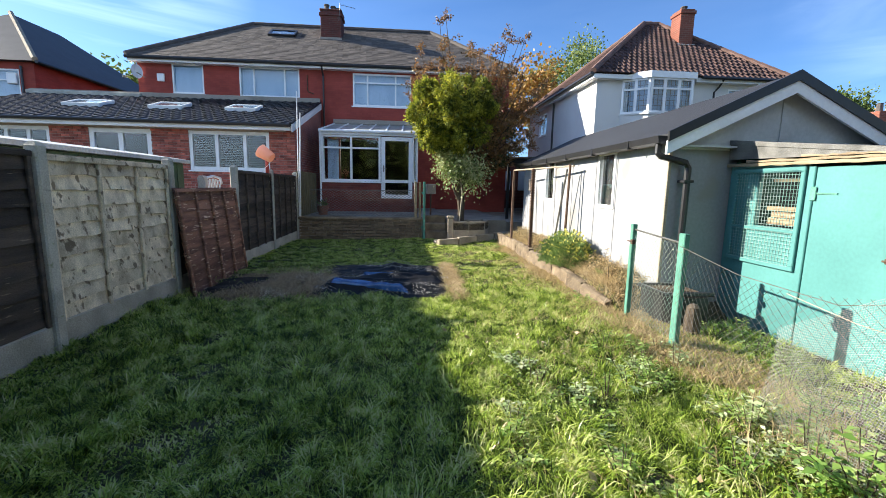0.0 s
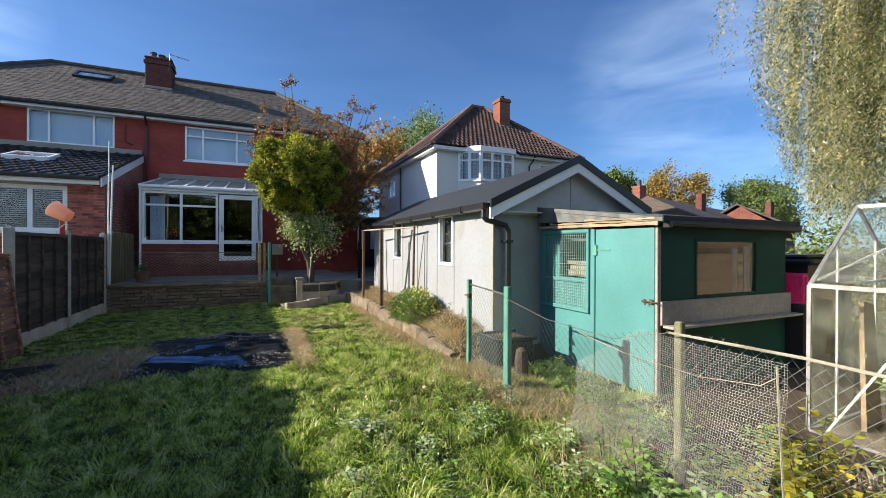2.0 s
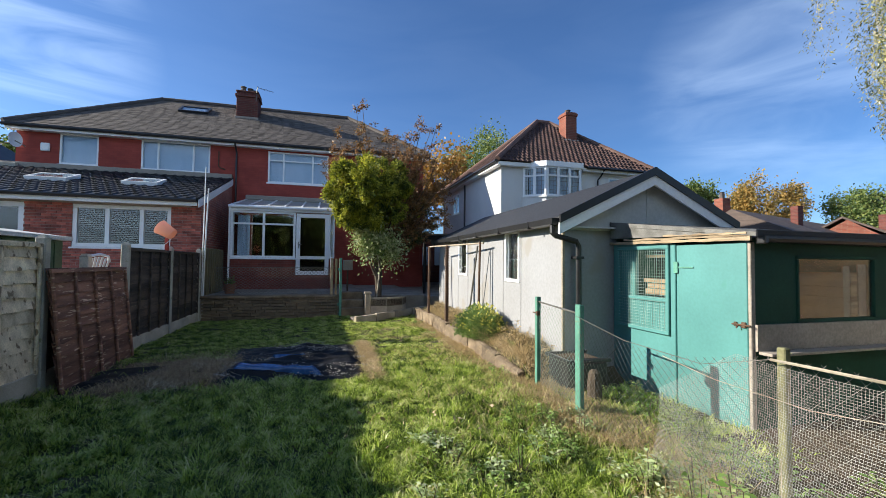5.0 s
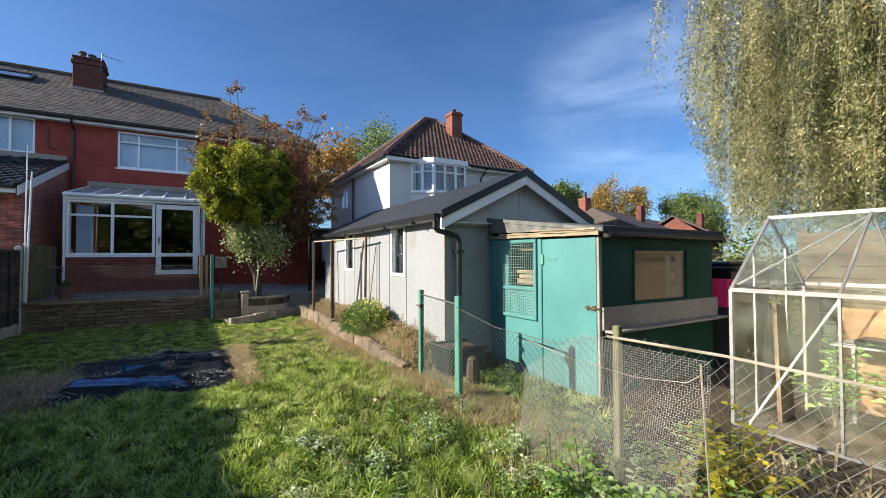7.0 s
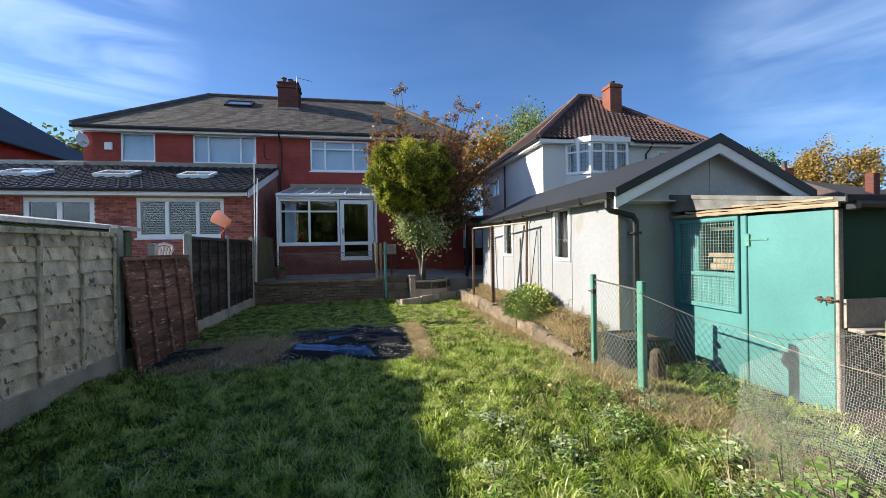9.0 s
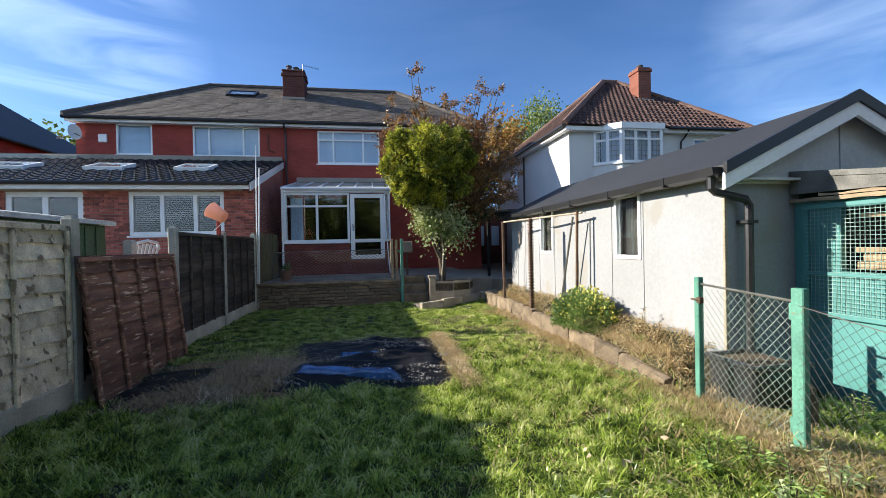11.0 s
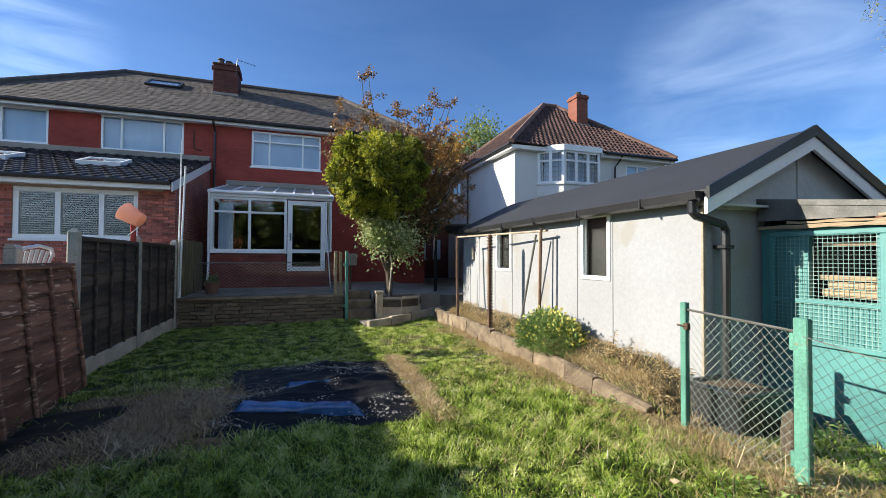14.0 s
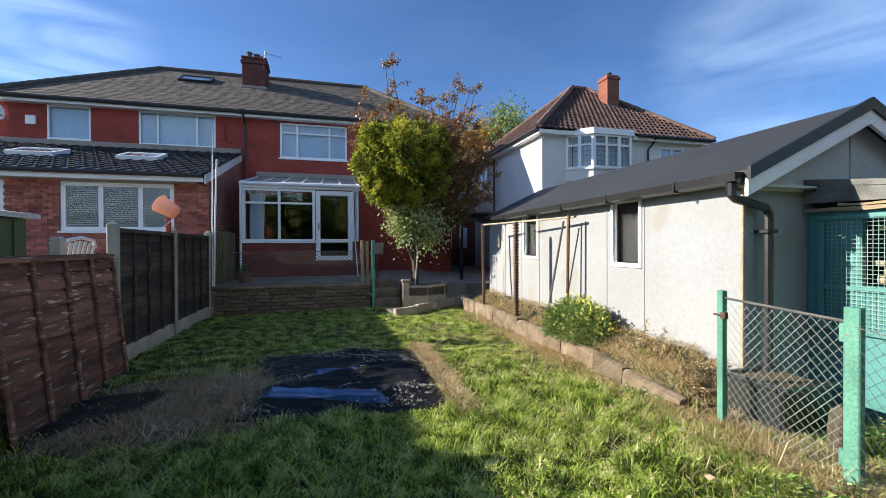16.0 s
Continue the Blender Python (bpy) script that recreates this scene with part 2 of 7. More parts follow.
UPVC = surf("white_upvc", (0.88, 0.89, 0.90), (0.83, 0.84, 0.85), 0.35, 2, 30, 0.02, spec=0.5, grain=0.15)
FASCIA = surf("white_fascia", (0.86, 0.86, 0.86), (0.75, 0.75, 0.74), 0.45, 1.2, 25, 0.05, grain=0.2)
RENDER_WHITE = surf("white_render", (0.70, 0.695, 0.68), (0.62, 0.615, 0.60), 0.9, 1.1, 70, 0.3, low=0.4, high=0.75, grain=0.3)
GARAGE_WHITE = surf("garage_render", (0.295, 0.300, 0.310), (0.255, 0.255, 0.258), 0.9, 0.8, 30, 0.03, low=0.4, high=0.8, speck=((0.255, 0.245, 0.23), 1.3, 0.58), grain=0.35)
GABLE_GREY = surf("gable_board", (0.56, 0.56, 0.53), (0.44, 0.44, 0.41), 0.85, 1.5, 30, 0.2, grain=0.35)
FELT = surf("black_roof_felt", (0.034, 0.036, 0.040), (0.024, 0.025, 0.028), 0.62, 0.8, 160, 0.35)
FELT_OLD = surf("old_mineral_felt", (0.20, 0.195, 0.18), (0.10, 0.098, 0.09), 0.95, 5, 120, 0.6)
BLACK_PLASTIC = surf("black_plastic", (0.022, 0.022, 0.024), (0.016, 0.016, 0.017), 0.35, 3, 30, 0.05, spec=0.5)
GLASS = glass_mat("window_glass", (0.95, 0.98, 0.98))
GLASS_OLD = glass_mat("greenhouse_glass", (0.95, 0.98, 0.96), 0.0, 0.13)
# near-black colour standing in for the shade of unlit rooms
ROOM_SHADE = surf("room_shade_black", (0.014, 0.014, 0.014), (0.008, 0.008, 0.008), 0.9, 2, 20, 0)
# pale net with the blue of reflected sky mixed into its colour
NET_SKY_BLUE = surf("sky_tinted_net", (0.50, 0.60, 0.72), (0.43, 0.53, 0.66), 0.9, 1.5, 30, 0.1, stretch=(3, 1, 0.5), grain=0.3)
BLIND = surf("slatted_blind", (0.20, 0.20, 0.195), (0.16, 0.16, 0.155), 0.7, 3, 30, 0.05)
CONCRETE = surf("concrete_post", (0.54, 0.50, 0.42), (0.36, 0.335, 0.28), 0.92, 4, 110, 0.6, rand=0.12, speck=((0.211, 0.232, 0.126), 7, 0.66))
CONCRETE_LOW = surf("concrete_kerb", (0.60, 0.54, 0.45), (0.40, 0.36, 0.29), 0.93, 3, 90, 0.6, rand=0.15)
WOOD_GREY = surf("weathered_grey_timber", (0.88, 0.75, 0.56), (0.50, 0.41, 0.29), 0.92, 4.5, 60, 0.45, rand=0.16, stretch=(1, 1.6, 1.2), speck=((0.22, 0.165, 0.11), 7, 0.585))
WOOD_DARK = surf("dark_stained_board", (0.115, 0.084, 0.064), (0.05, 0.039, 0.033), 0.8, 2.0, 55, 0.5, rand=0.35, stretch=(6, 0.7, 6), speck=((0.25, 0.19, 0.13), 7, 0.67))
WOOD_RED = surf("red_brown_timber", (0.36, 0.175, 0.115), (0.125, 0.062, 0.045), 0.85, 2.2, 55, 0.4, rand=0.4, stretch=(1, 0.6, 5), speck=((0.55, 0.38, 0.26), 8, 0.60))
WOOD_OLIVE = surf("olive_board", (0.195, 0.158, 0.083), (0.128, 0.105, 0.060), 0.85, 2.0, 55, 0.5, rand=0.2, stretch=(6, 6, 0.7))
WOOD_PALE = surf("bare_timber", (0.45, 0.33, 0.20), (0.30, 0.21, 0.13), 0.85, 2.5, 60, 0.5, rand=0.2, stretch=(6, 0.6, 6))
WOOD_ORANGE = surf("orange_timber", (0.19, 0.128, 0.075), (0.115, 0.077, 0.046), 0.75, 2.0, 50, 0.3, rand=0.25, stretch=(0.6, 0.6, 8))
PLY = surf("plywood", (0.29, 0.175, 0.085), (0.19, 0.108, 0.052), 0.7, 1.6, 30, 0.1, stretch=(0.5, 1, 9))
TEAL = surf("turquoise_paint", (0.084, 0.250, 0.238), (0.067, 0.205, 0.195), 0.45, 1.4, 35, 0.03, spec=0.45, speck=((0.065, 0.215, 0.19), 4, 0.66), grain=0.3)
GREEN_PAINT = surf("green_paint", (0.105, 0.29, 0.215), (0.07, 0.20, 0.15), 0.6, 4, 60, 0.3, rand=0.08, speck=((0.20, 0.15, 0.09), 11, 0.64))
DARK_GREEN = surf("dark_green_paint", (0.016, 0.072, 0.047), (0.011, 0.050, 0.033), 0.6, 1.8, 40, 0.05, spec=0.15, grain=0.4)
GREY_BOARD = surf("grey_board", (0.36, 0.31, 0.26), (0.28, 0.25, 0.21), 0.85, 2, 40, 0.2)
RUST = surf("rusty_steel", (0.13, 0.075, 0.045), (0.07, 0.042, 0.03), 0.85, 8, 70, 0.5)
EARTH_PATCH = surf("trodden_earth", (0.27, 0.175, 0.10), (0.12, 0.076, 0.045), 0.95, 6, 60, 0.9)
STONE_BROWN = surf("soiled_block", (0.22, 0.17, 0.115), (0.115, 0.085, 0.057), 0.95, 6, 60, 0.9, rand=0.3)
WEATHERED = surf("weathered_fascia", (0.40, 0.31, 0.20), (0.17, 0.12, 0.075), 0.9, 3, 40, 0.6, rand=0.3, stretch=(1, 0.35, 9))
# variegated leaves, paled further in colour to imitate whitish highlights
PALE_WEED = leaf_mat("pale_weed_leaves", [(0.24, 0.38, 0.14), (0.46, 0.56, 0.28), (0.70, 0.72, 0.48)], 0.35, 0.35)
GALV = surf("galvanised_wire", (0.208, 0.208, 0.192), (0.136, 0.128, 0.112), 0.5, 6, 60, 0.1, metal=0.6)
WIRE_GREEN = surf("plastic_wire", (0.20, 0.27, 0.24), (0.24, 0.25, 0.21), 0.55, 5, 40, 0.1)
NETTING = surf("bright_netting", (0.46, 0.46, 0.43), (0.32, 0.31, 0.28), 0.5, 6, 60, 0.1, metal=0.4)
GRID_PAINT = surf("painted_wire", (0.26, 0.40, 0.36), (0.17, 0.29, 0.26), 0.5, 6, 60, 0.1)
FAR_TILE = surf("far_grey_tile", (0.125, 0.092, 0.078), (0.085, 0.064, 0.055), 0.8, 1.5, 12, 0.3, stretch=(1, 1, 6))
ALU = surf("aluminium_bar", (0.36, 0.35, 0.33), (0.24, 0.235, 0.215), 0.55, 4, 50, 0.1, metal=0.5)
STONE = surf("terrace_stone", (0.25, 0.185, 0.12), (0.13, 0.095, 0.062), 0.92, 3, 60, 0.7, rand=0.3)
STONE_PALE = surf("pale_stone", (0.432, 0.360, 0.264), (0.288, 0.240, 0.180), 0.92, 4, 70, 0.6, rand=0.12)
PAVING = surf("paving", (0.304, 0.268, 0.217), (0.203, 0.174, 0.145), 0.9, 1.6, 60, 0.4, rand=0.15)
TARP = surf("black_polythene", (0.016, 0.017, 0.019), (0.010, 0.010, 0.012), 0.5, 3, 14, 0.7, spec=0.22)
# plastic's own blue, lightened for the sky it mirrors
TARP_BLUE_SHEEN = surf("blue_tarpaulin_sheen", (0.055, 0.15, 0.36), (0.035, 0.10, 0.26), 0.2, 4, 18, 0.4, spec=0.6)
ASH = surf("burnt_ground", (0.022, 0.017, 0.014), (0.05, 0.038, 0.027), 0.95, 5, 80, 0.9)
GRASS_MAT = leaf_mat("grass_blades", [(0.028, 0.052, 0.008), (0.11, 0.18, 0.020), (0.37, 0.50, 0.07), (0.60, 0.70, 0.17), (0.80, 0.77, 0.40)], 0.34, 0.52, 6.0)
STRAW_MAT = leaf_mat("trampled_straw", [(0.40, 0.26, 0.13), (0.62, 0.46, 0.26), (0.24, 0.155, 0.085), (0.82, 0.70, 0.48)], 0.8, 0.3)
DRY_MAT = leaf_mat("dry_grass", [(0.42, 0.32, 0.155), (0.62, 0.47, 0.24), (0.30, 0.215, 0.11), (0.76, 0.62, 0.37)], 0.7, 0.35)
WEED_MAT = leaf_mat("weed_leaves", [(0.12, 0.24, 0.045), (0.30, 0.46, 0.11), (0.56, 0.64, 0.26)], 0.4, 0.4)
CONIFER_MAT = leaf_mat("conifer_sprays", [(0.035, 0.055, 0.010), (0.12, 0.15, 0.018), (0.33, 0.35, 0.034), (0.58, 0.54, 0.06)], 0.6, 0.42, 3.0)
BROWN_LEAF = leaf_mat("brown_leaves", [(0.128, 0.068, 0.034), (0.238, 0.128, 0.051), (0.408, 0.204, 0.076), (0.170, 0.145, 0.051)], 0.45, 0.3)
ORANGE_LEAF = leaf_mat("orange_leaves", [(0.30, 0.15, 0.035), (0.42, 0.23, 0.05), (0.20, 0.165, 0.045)], 0.5, 0.35)
IVY_MAT = leaf_mat("variegated_leaves", [(0.10, 0.17, 0.04), (0.28, 0.34, 0.10), (0.62, 0.62, 0.34), (0.18, 0.26, 0.07)], 0.35, 0.3)
WILLOW_MAT = leaf_mat("willow_leaves", [(0.04, 0.055, 0.016), (0.15, 0.17, 0.055), (0.34, 0.34, 0.14), (0.62, 0.52, 0.24)], 0.30, 0.3, 1.3)
FAR_GREEN = leaf_mat("far_green_leaves", [(0.093, 0.145, 0.037), (0.145, 0.204, 0.051), (0.238, 0.255, 0.068)], 0.6, 0.3)
FAR_GOLD = leaf_mat("far_golden_leaves", [(0.180, 0.162, 0.050), (0.342, 0.234, 0.063), (0.468, 0.270, 0.072)], 0.6, 0.3)
YELLOW_LEAF = leaf_mat("yellow_leaves", [(0.504, 0.432, 0.036), (0.312, 0.360, 0.048), (0.660, 0.504, 0.048)], 0.5, 0.35)
FLOWER = leaf_mat("yellow_flowers", [(0.66, 0.60, 0.10), (0.76, 0.70, 0.20)], 0.6, 0.3)
BARK = surf("bark", (0.13, 0.10, 0.07), (0.07, 0.055, 0.04), 0.92, 5, 60, 0.9, stretch=(3, 3, 0.6))
PALE_BARK = surf("pale_bark", (0.36, 0.32, 0.25), (0.22, 0.19, 0.14), 0.9, 6, 60, 0.6)


# ---- mesh helpers ----
class M:
    """Collects vertices and faces."""

    def __init__(self):
        self.v, self.f = [], []

    def add(self, verts, faces):
        k = len(self.v)
        self.v += [tuple(p) for p in verts]
        self.f += [tuple(i + k for i in f) for f in faces]
        return self

    def box(self, x0, x1, y0, y1, z0, z1, c=0.0, turn=None):
        """A box, its edges chamfered by c; turn: a matrix."""
        c = min(c, (x1 - x0) * 0.45, (y1 - y0) * 0.45, (z1 - z0) * 0.45)
        if c <= 0:
            v = [(x, y, z) for x in (x0, x1) for y in (y0, y1) for z in (z0, z1)]
            f = [(0, 1, 3, 2), (4, 6, 7, 5), (0, 4, 5, 1), (2, 3, 7, 6), (0, 2, 6, 4), (1, 5, 7, 3)]
        else:
            v, ix = [], {}
            lo, hi = (x0, y0, z0), (x1, y1, z1)
            for s in range(8):
                sg = ((s >> 2) & 1, (s >> 1) & 1, s & 1)
                for a in range(3):
                    p = [(hi[k] if sg[k] else lo[k]) if k == a else (hi[k] - c if sg[k] else lo[k] + c) for k in range(3)]
                    ix[sg, a] = len(v)
                    v.append(tuple(p))
            f = []
            for a in range(3):
                b, d = (a + 1) % 3, (a + 2) % 3
                for sa in (0, 1):
                    ring = []
                    for sb, sd in ((0, 0), (1, 0), (1, 1), (0, 1)):
                        sg = [0, 0, 0]
                        sg[a], sg[b], sg[d] = sa, sb, sd
                        ring.append(ix[tuple(sg), a])
                    f.append(tuple(ring if sa else ring[::-1]))
                for sb in (0, 1):
                    for sd in (0, 1):
                        g0, g1 = [0, 0, 0], [0, 0, 0]
                        g0[a], g0[b], g0[d] = 0, sb, sd
                        g1[a], g1[b], g1[d] = 1, sb, sd
                        q = (ix[tuple(g0), b], ix[tuple(g1), b], ix[tuple(g1), d], ix[tuple(g0), d])
                        f.append(q if sb == sd else q[::-1])
            for s in range(8):
                sg = ((s >> 2) & 1, (s >> 1) & 1, s & 1)
                q = (ix[sg, 0], ix[sg, 1], ix[sg, 2])
                f.append(q if sum(sg) % 2 else q[::-1])
        if turn:
            v = [turn @ Vector(p) for p in v]
        return self.add(v, f)

    def prism(self, ring, way):
        """A flat ring of points drawn out along a vector."""
        way, n = Vector(way), len(ring)
        v = [Vector(p) for p in ring] + [Vector(p) + way for p in ring]
        f = [tuple(range(n))[::-1], tuple(range(n, 2 * n))] + [(k, (k + 1) % n, n + (k + 1) % n, n + k) for k in range(n)]
        return self.add(v, f)

    def tube(self, pts, r, sides=6, r1=None):
        """A round bar along points, its radius going from r to r1."""
        pts = [Vector(p) for p in pts]
        r1, v, f, n = r if r1 is None else r1, [], [], len(pts)
        for k, p in enumerate(pts):
            d = (pts[min(k + 1, n - 1)] - pts[max(k - 1, 0)]).normalized()
            a = d.orthogonal().normalized() if k == 0 else (a - d * a.dot(d)).normalized()
            b = d.cross(a)
            q = r + (r1 - r) * k / max(n - 1, 1)
            v += [p + (a * math.cos(t) + b * math.sin(t)) * q for t in (2 * math.pi * j / sides for j in range(sides))]
        for k in range(n - 1):
            f += [(k * sides + j, k * sides + (j + 1) % sides, (k + 1) * sides + (j + 1) % sides, (k + 1) * sides + j) for j in range(sides)]
        f += [tuple(range(sides))[::-1], tuple((n - 1) * sides + j for j in range(sides))]
        return self.add(v, f)

    def lathe(self, cx, cy, prof, sides=14):
        """A ring-shaped body from (radius, z) pairs."""
        v = [(cx + r * math.cos(2 * math.pi * j / sides), cy + r * math.sin(2 * math.pi * j / sides), z) for r, z in prof for j in range(sides)]
        f = [(k * sides + j, k * sides + (j + 1) % sides, (k + 1) * sides + (j + 1) % sides, (k + 1) * sides + j) for k in range(len(prof) - 1) for j in range(sides)]
        f += [tuple(range(sides))[::-1], tuple((len(prof) - 1) * sides + j for j in range(sides))]
        return self.add(v, f)

    def mesh(self, name, mat, smooth=False):
        me = bpy.data.meshes.new(name)
        me.from_pydata(self.v, [], self.f)
        if len(self.f) < 2500:
            bm = bmesh.new()
            bm.from_mesh(me)
            bmesh.ops.recalc_face_normals(bm, faces=bm.faces)
            bm.to_mesh(me)
            bm.free()
        me.materials.append(mat)
        if smooth:
            me.polygons.foreach_set("use_smooth", [True] * len(me.polygons))
        me.update()
        return me


def thing(name, at, label, category, group="", kind=""):
    """An Empty at the base of a thing."""
    ob = new(name)
    ob.location = at
    ob.empty_display_size = 0.1
    return tagged(ob, label, category, group, kind)


def under(ob, parent):
    ob.parent = parent
    m = Matrix.Translation(parent.location)
    if parent.parent:
        m = Matrix.Translation(parent.parent.location) if parent.type == "MESH" else m
    ob.matrix_parent_inverse = m.inverted() if parent.type == "EMPTY" else Matrix.Identity(4)
    return ob


def part(name, m, mat, parent, label="", smooth=False, kind=""):
    ob = new(name, m.mesh(name, mat, smooth))
    under(ob, parent)
    return tagged(ob, label, kind=kind)


def piece(name, me, parent, mat4):
    """A piece on shared mesh data."""
    ob = new(name, me)
    ob.parent = parent
    ob.matrix_parent_inverse = Matrix.Translation(parent.location).inverted() if parent.type == "EMPTY" else Matrix.Identity(4)
    ob.matrix_basis = mat4
    return ob


def solo(name, m, mat, label, category, group="", kind="", smooth=False):
    return tagged(new(name, m.mesh(name, mat, smooth)), label, category, group, kind)


def struct(name, m, mat, label=""):
    return tagged(new(name, m.mesh(name, mat)), label, kind="structure")


def sheet(name, verts, quads, mat):
    """A mesh from numpy arrays of vertices and of faces with equally many corners."""
    me = bpy.data.meshes.new(name)
    n, k = len(quads), quads.shape[1]
    me.vertices.add(len(verts))
    me.vertices.foreach_set("co", verts.astype(np.float32).ravel())
    me.loops.add(n * k)
    me.loops.foreach_set("vertex_index", quads.astype(np.int32).ravel())
    me.polygons.add(n)
    me.polygons.foreach_set("loop_start", np.arange(0, n * k, k, dtype=np.int32))
    me.materials.append(mat)
    me.update(calc_edges=True)
    me.validate()
    return me


def leaf_mesh(name, at, way, size, mat, wide=0.5, droop=0.0, rng=None, flat=0.0):
    """Many folded leaves: at each place one, its length along way."""
    rng = rng or np.random.default_rng(1)
    n = len(at)
    way = way / np.maximum(np.linalg.norm(way, axis=1, keepdims=True), 1e-6)
    side = np.cross(way, rng.normal(size=(n, 3)) + np.array([0, 0, flat * 6]))
    side /= np.maximum(np.linalg.norm(side, axis=1, keepdims=True), 1e-6)
    s = np.asarray(size).reshape(-1, 1) * np.ones((n, 1))
    up = np.cross(side, way)
    mid, tip = at + way * s * 0.5 + up * s * 0.08, at + way * s - np.array([0, 0, 1]) * s * droop
    v = np.stack([at, mid + side * s * wide * 0.5, tip, mid - side * s * wide * 0.5], 1).reshape(-1, 3)
    return sheet(name, v, np.arange(4 * n).reshape(-1, 4), mat)


def rails(m, x0, x1, y0, y1, z0, z1, bar, depth, axis="y"):
    """A frame of four bars round an opening in a wall that faces y or x."""
    d0, d1 = depth
    for a0, a1, b0, b1 in ((x0, x1, z0, z0 + bar), (x0, x1, z1 - bar, z1), (x0, x0 + bar, z0 + bar, z1 - bar), (x1 - bar, x1, z0 + bar, z1 - bar)):
        if axis == "y":
            m.box(a0, a1, d0, d1, b0, b1, 0.006)
        else:
            m.box(d0, d1, a0, a1, b0, b1, 0.006)
    return m


def holed_wall(m, a0, a1, z0, z1, d0, d1, holes, axis="y"):
    """A wall in one piece with rectangular openings (a0, a1, z0, z1) through it."""
    xs = sorted({a0, a1, *(v for h in holes for v in h[:2] if a0 < v < a1)})
    zs = sorted({z0, z1, *(v for h in holes for v in h[2:] if z0 < v < z1)})
    nx_, nz_ = len(xs) - 1, len(zs) - 1

    def solid(i, k):
        if not (0 <= i < nx_ and 0 <= k < nz_):
            return False
        x, z = (xs[i] + xs[i + 1]) / 2, (zs[k] + zs[k + 1]) / 2
        return not any(h[0] <= x <= h[1] and h[2] <= z <= h[3] for h in holes)

    at, v, f = {}, [], []

    def corner(i, k, back):
        if (i, k, back) not in at:
            at[i, k, back] = len(v)
            d = d1 if back else d0
            v.append((xs[i], d, zs[k]) if axis == "y" else (d, xs[i], zs[k]))
        return at[i, k, back]

    for i in range(nx_):
        for k in range(nz_):
            if not solid(i, k):
                continue
            ring = ((i, k), (i + 1, k), (i + 1, k + 1), (i, k + 1))
            f.append(tuple(corner(*p, 0) for p in ring))
            f.append(tuple(corner(*p, 1) for p in ring[::-1]))
            for (p, q), n in zip(zip(ring, ring[1:] + ring[:1]), ((i, k - 1), (i + 1, k), (i, k + 1), (i - 1, k))):
                if not solid(*n):
                    f.append((corner(*q, 0), corner(*p, 0), corner(*p, 1), corner(*q, 1)))
    return m.add(v, f)


def tiled(m, origin, along, up, rows, bounds, w, h, thick, rng, curve=0.0, jitter=0.004):
    """Overlapping tiles on a slope: rows up it, each from bounds(row middle) left to right."""
    origin, along, up = Vector(origin), Vector(along).normalized(), Vector(up).normalized()
    nor = along.cross(up)
    for r in range(rows):
        lo, hi = bounds((r + 0.5) * h)
        s = lo - (w / 2 if r % 2 else 0)
        while s < hi - 0.01:
            a, b = max(s, lo) + 0.003, min(s + w, hi) - 0.003
            s += w
            if b - a < 0.03:
                continue
            j = rng.uniform(-jitter, jitter)
            bot, top = r * h - 0.02 + j, (r + 1) * h + 0.02
            if curve:
                # a half-round roll along one edge
                ring = [(a, 0.0), (a + (b - a) * 0.30, curve * 0.15), (a + (b - a) * 0.55, 0.0), (a + (b - a) * 0.68, curve), (a + (b - a) * 0.86, curve), (b, 0.0)]
            else:
                ring = [(a, 0.0), (b, 0.0)]
            v = []
            for u, c in ring:
                v += [origin + along * u + up * bot + nor * (thick * 2 + c + j), origin + along * u + up * top + nor * (thick + c), origin + along * u + up * bot + nor * (thick + c * 0.8 - 0.002)]
            n = len(ring)
            f = []
            for k in range(n - 1):
                f += [(3 * k, 3 * k + 3, 3 * k + 4, 3 * k + 1), (3 * k + 2, 3 * k + 5, 3 * k + 3, 3 * k)]
            f += [(0, 1, 2), (3 * n - 3, 3 * n - 1, 3 * n - 2)]
            m.add(v, f)
    return m


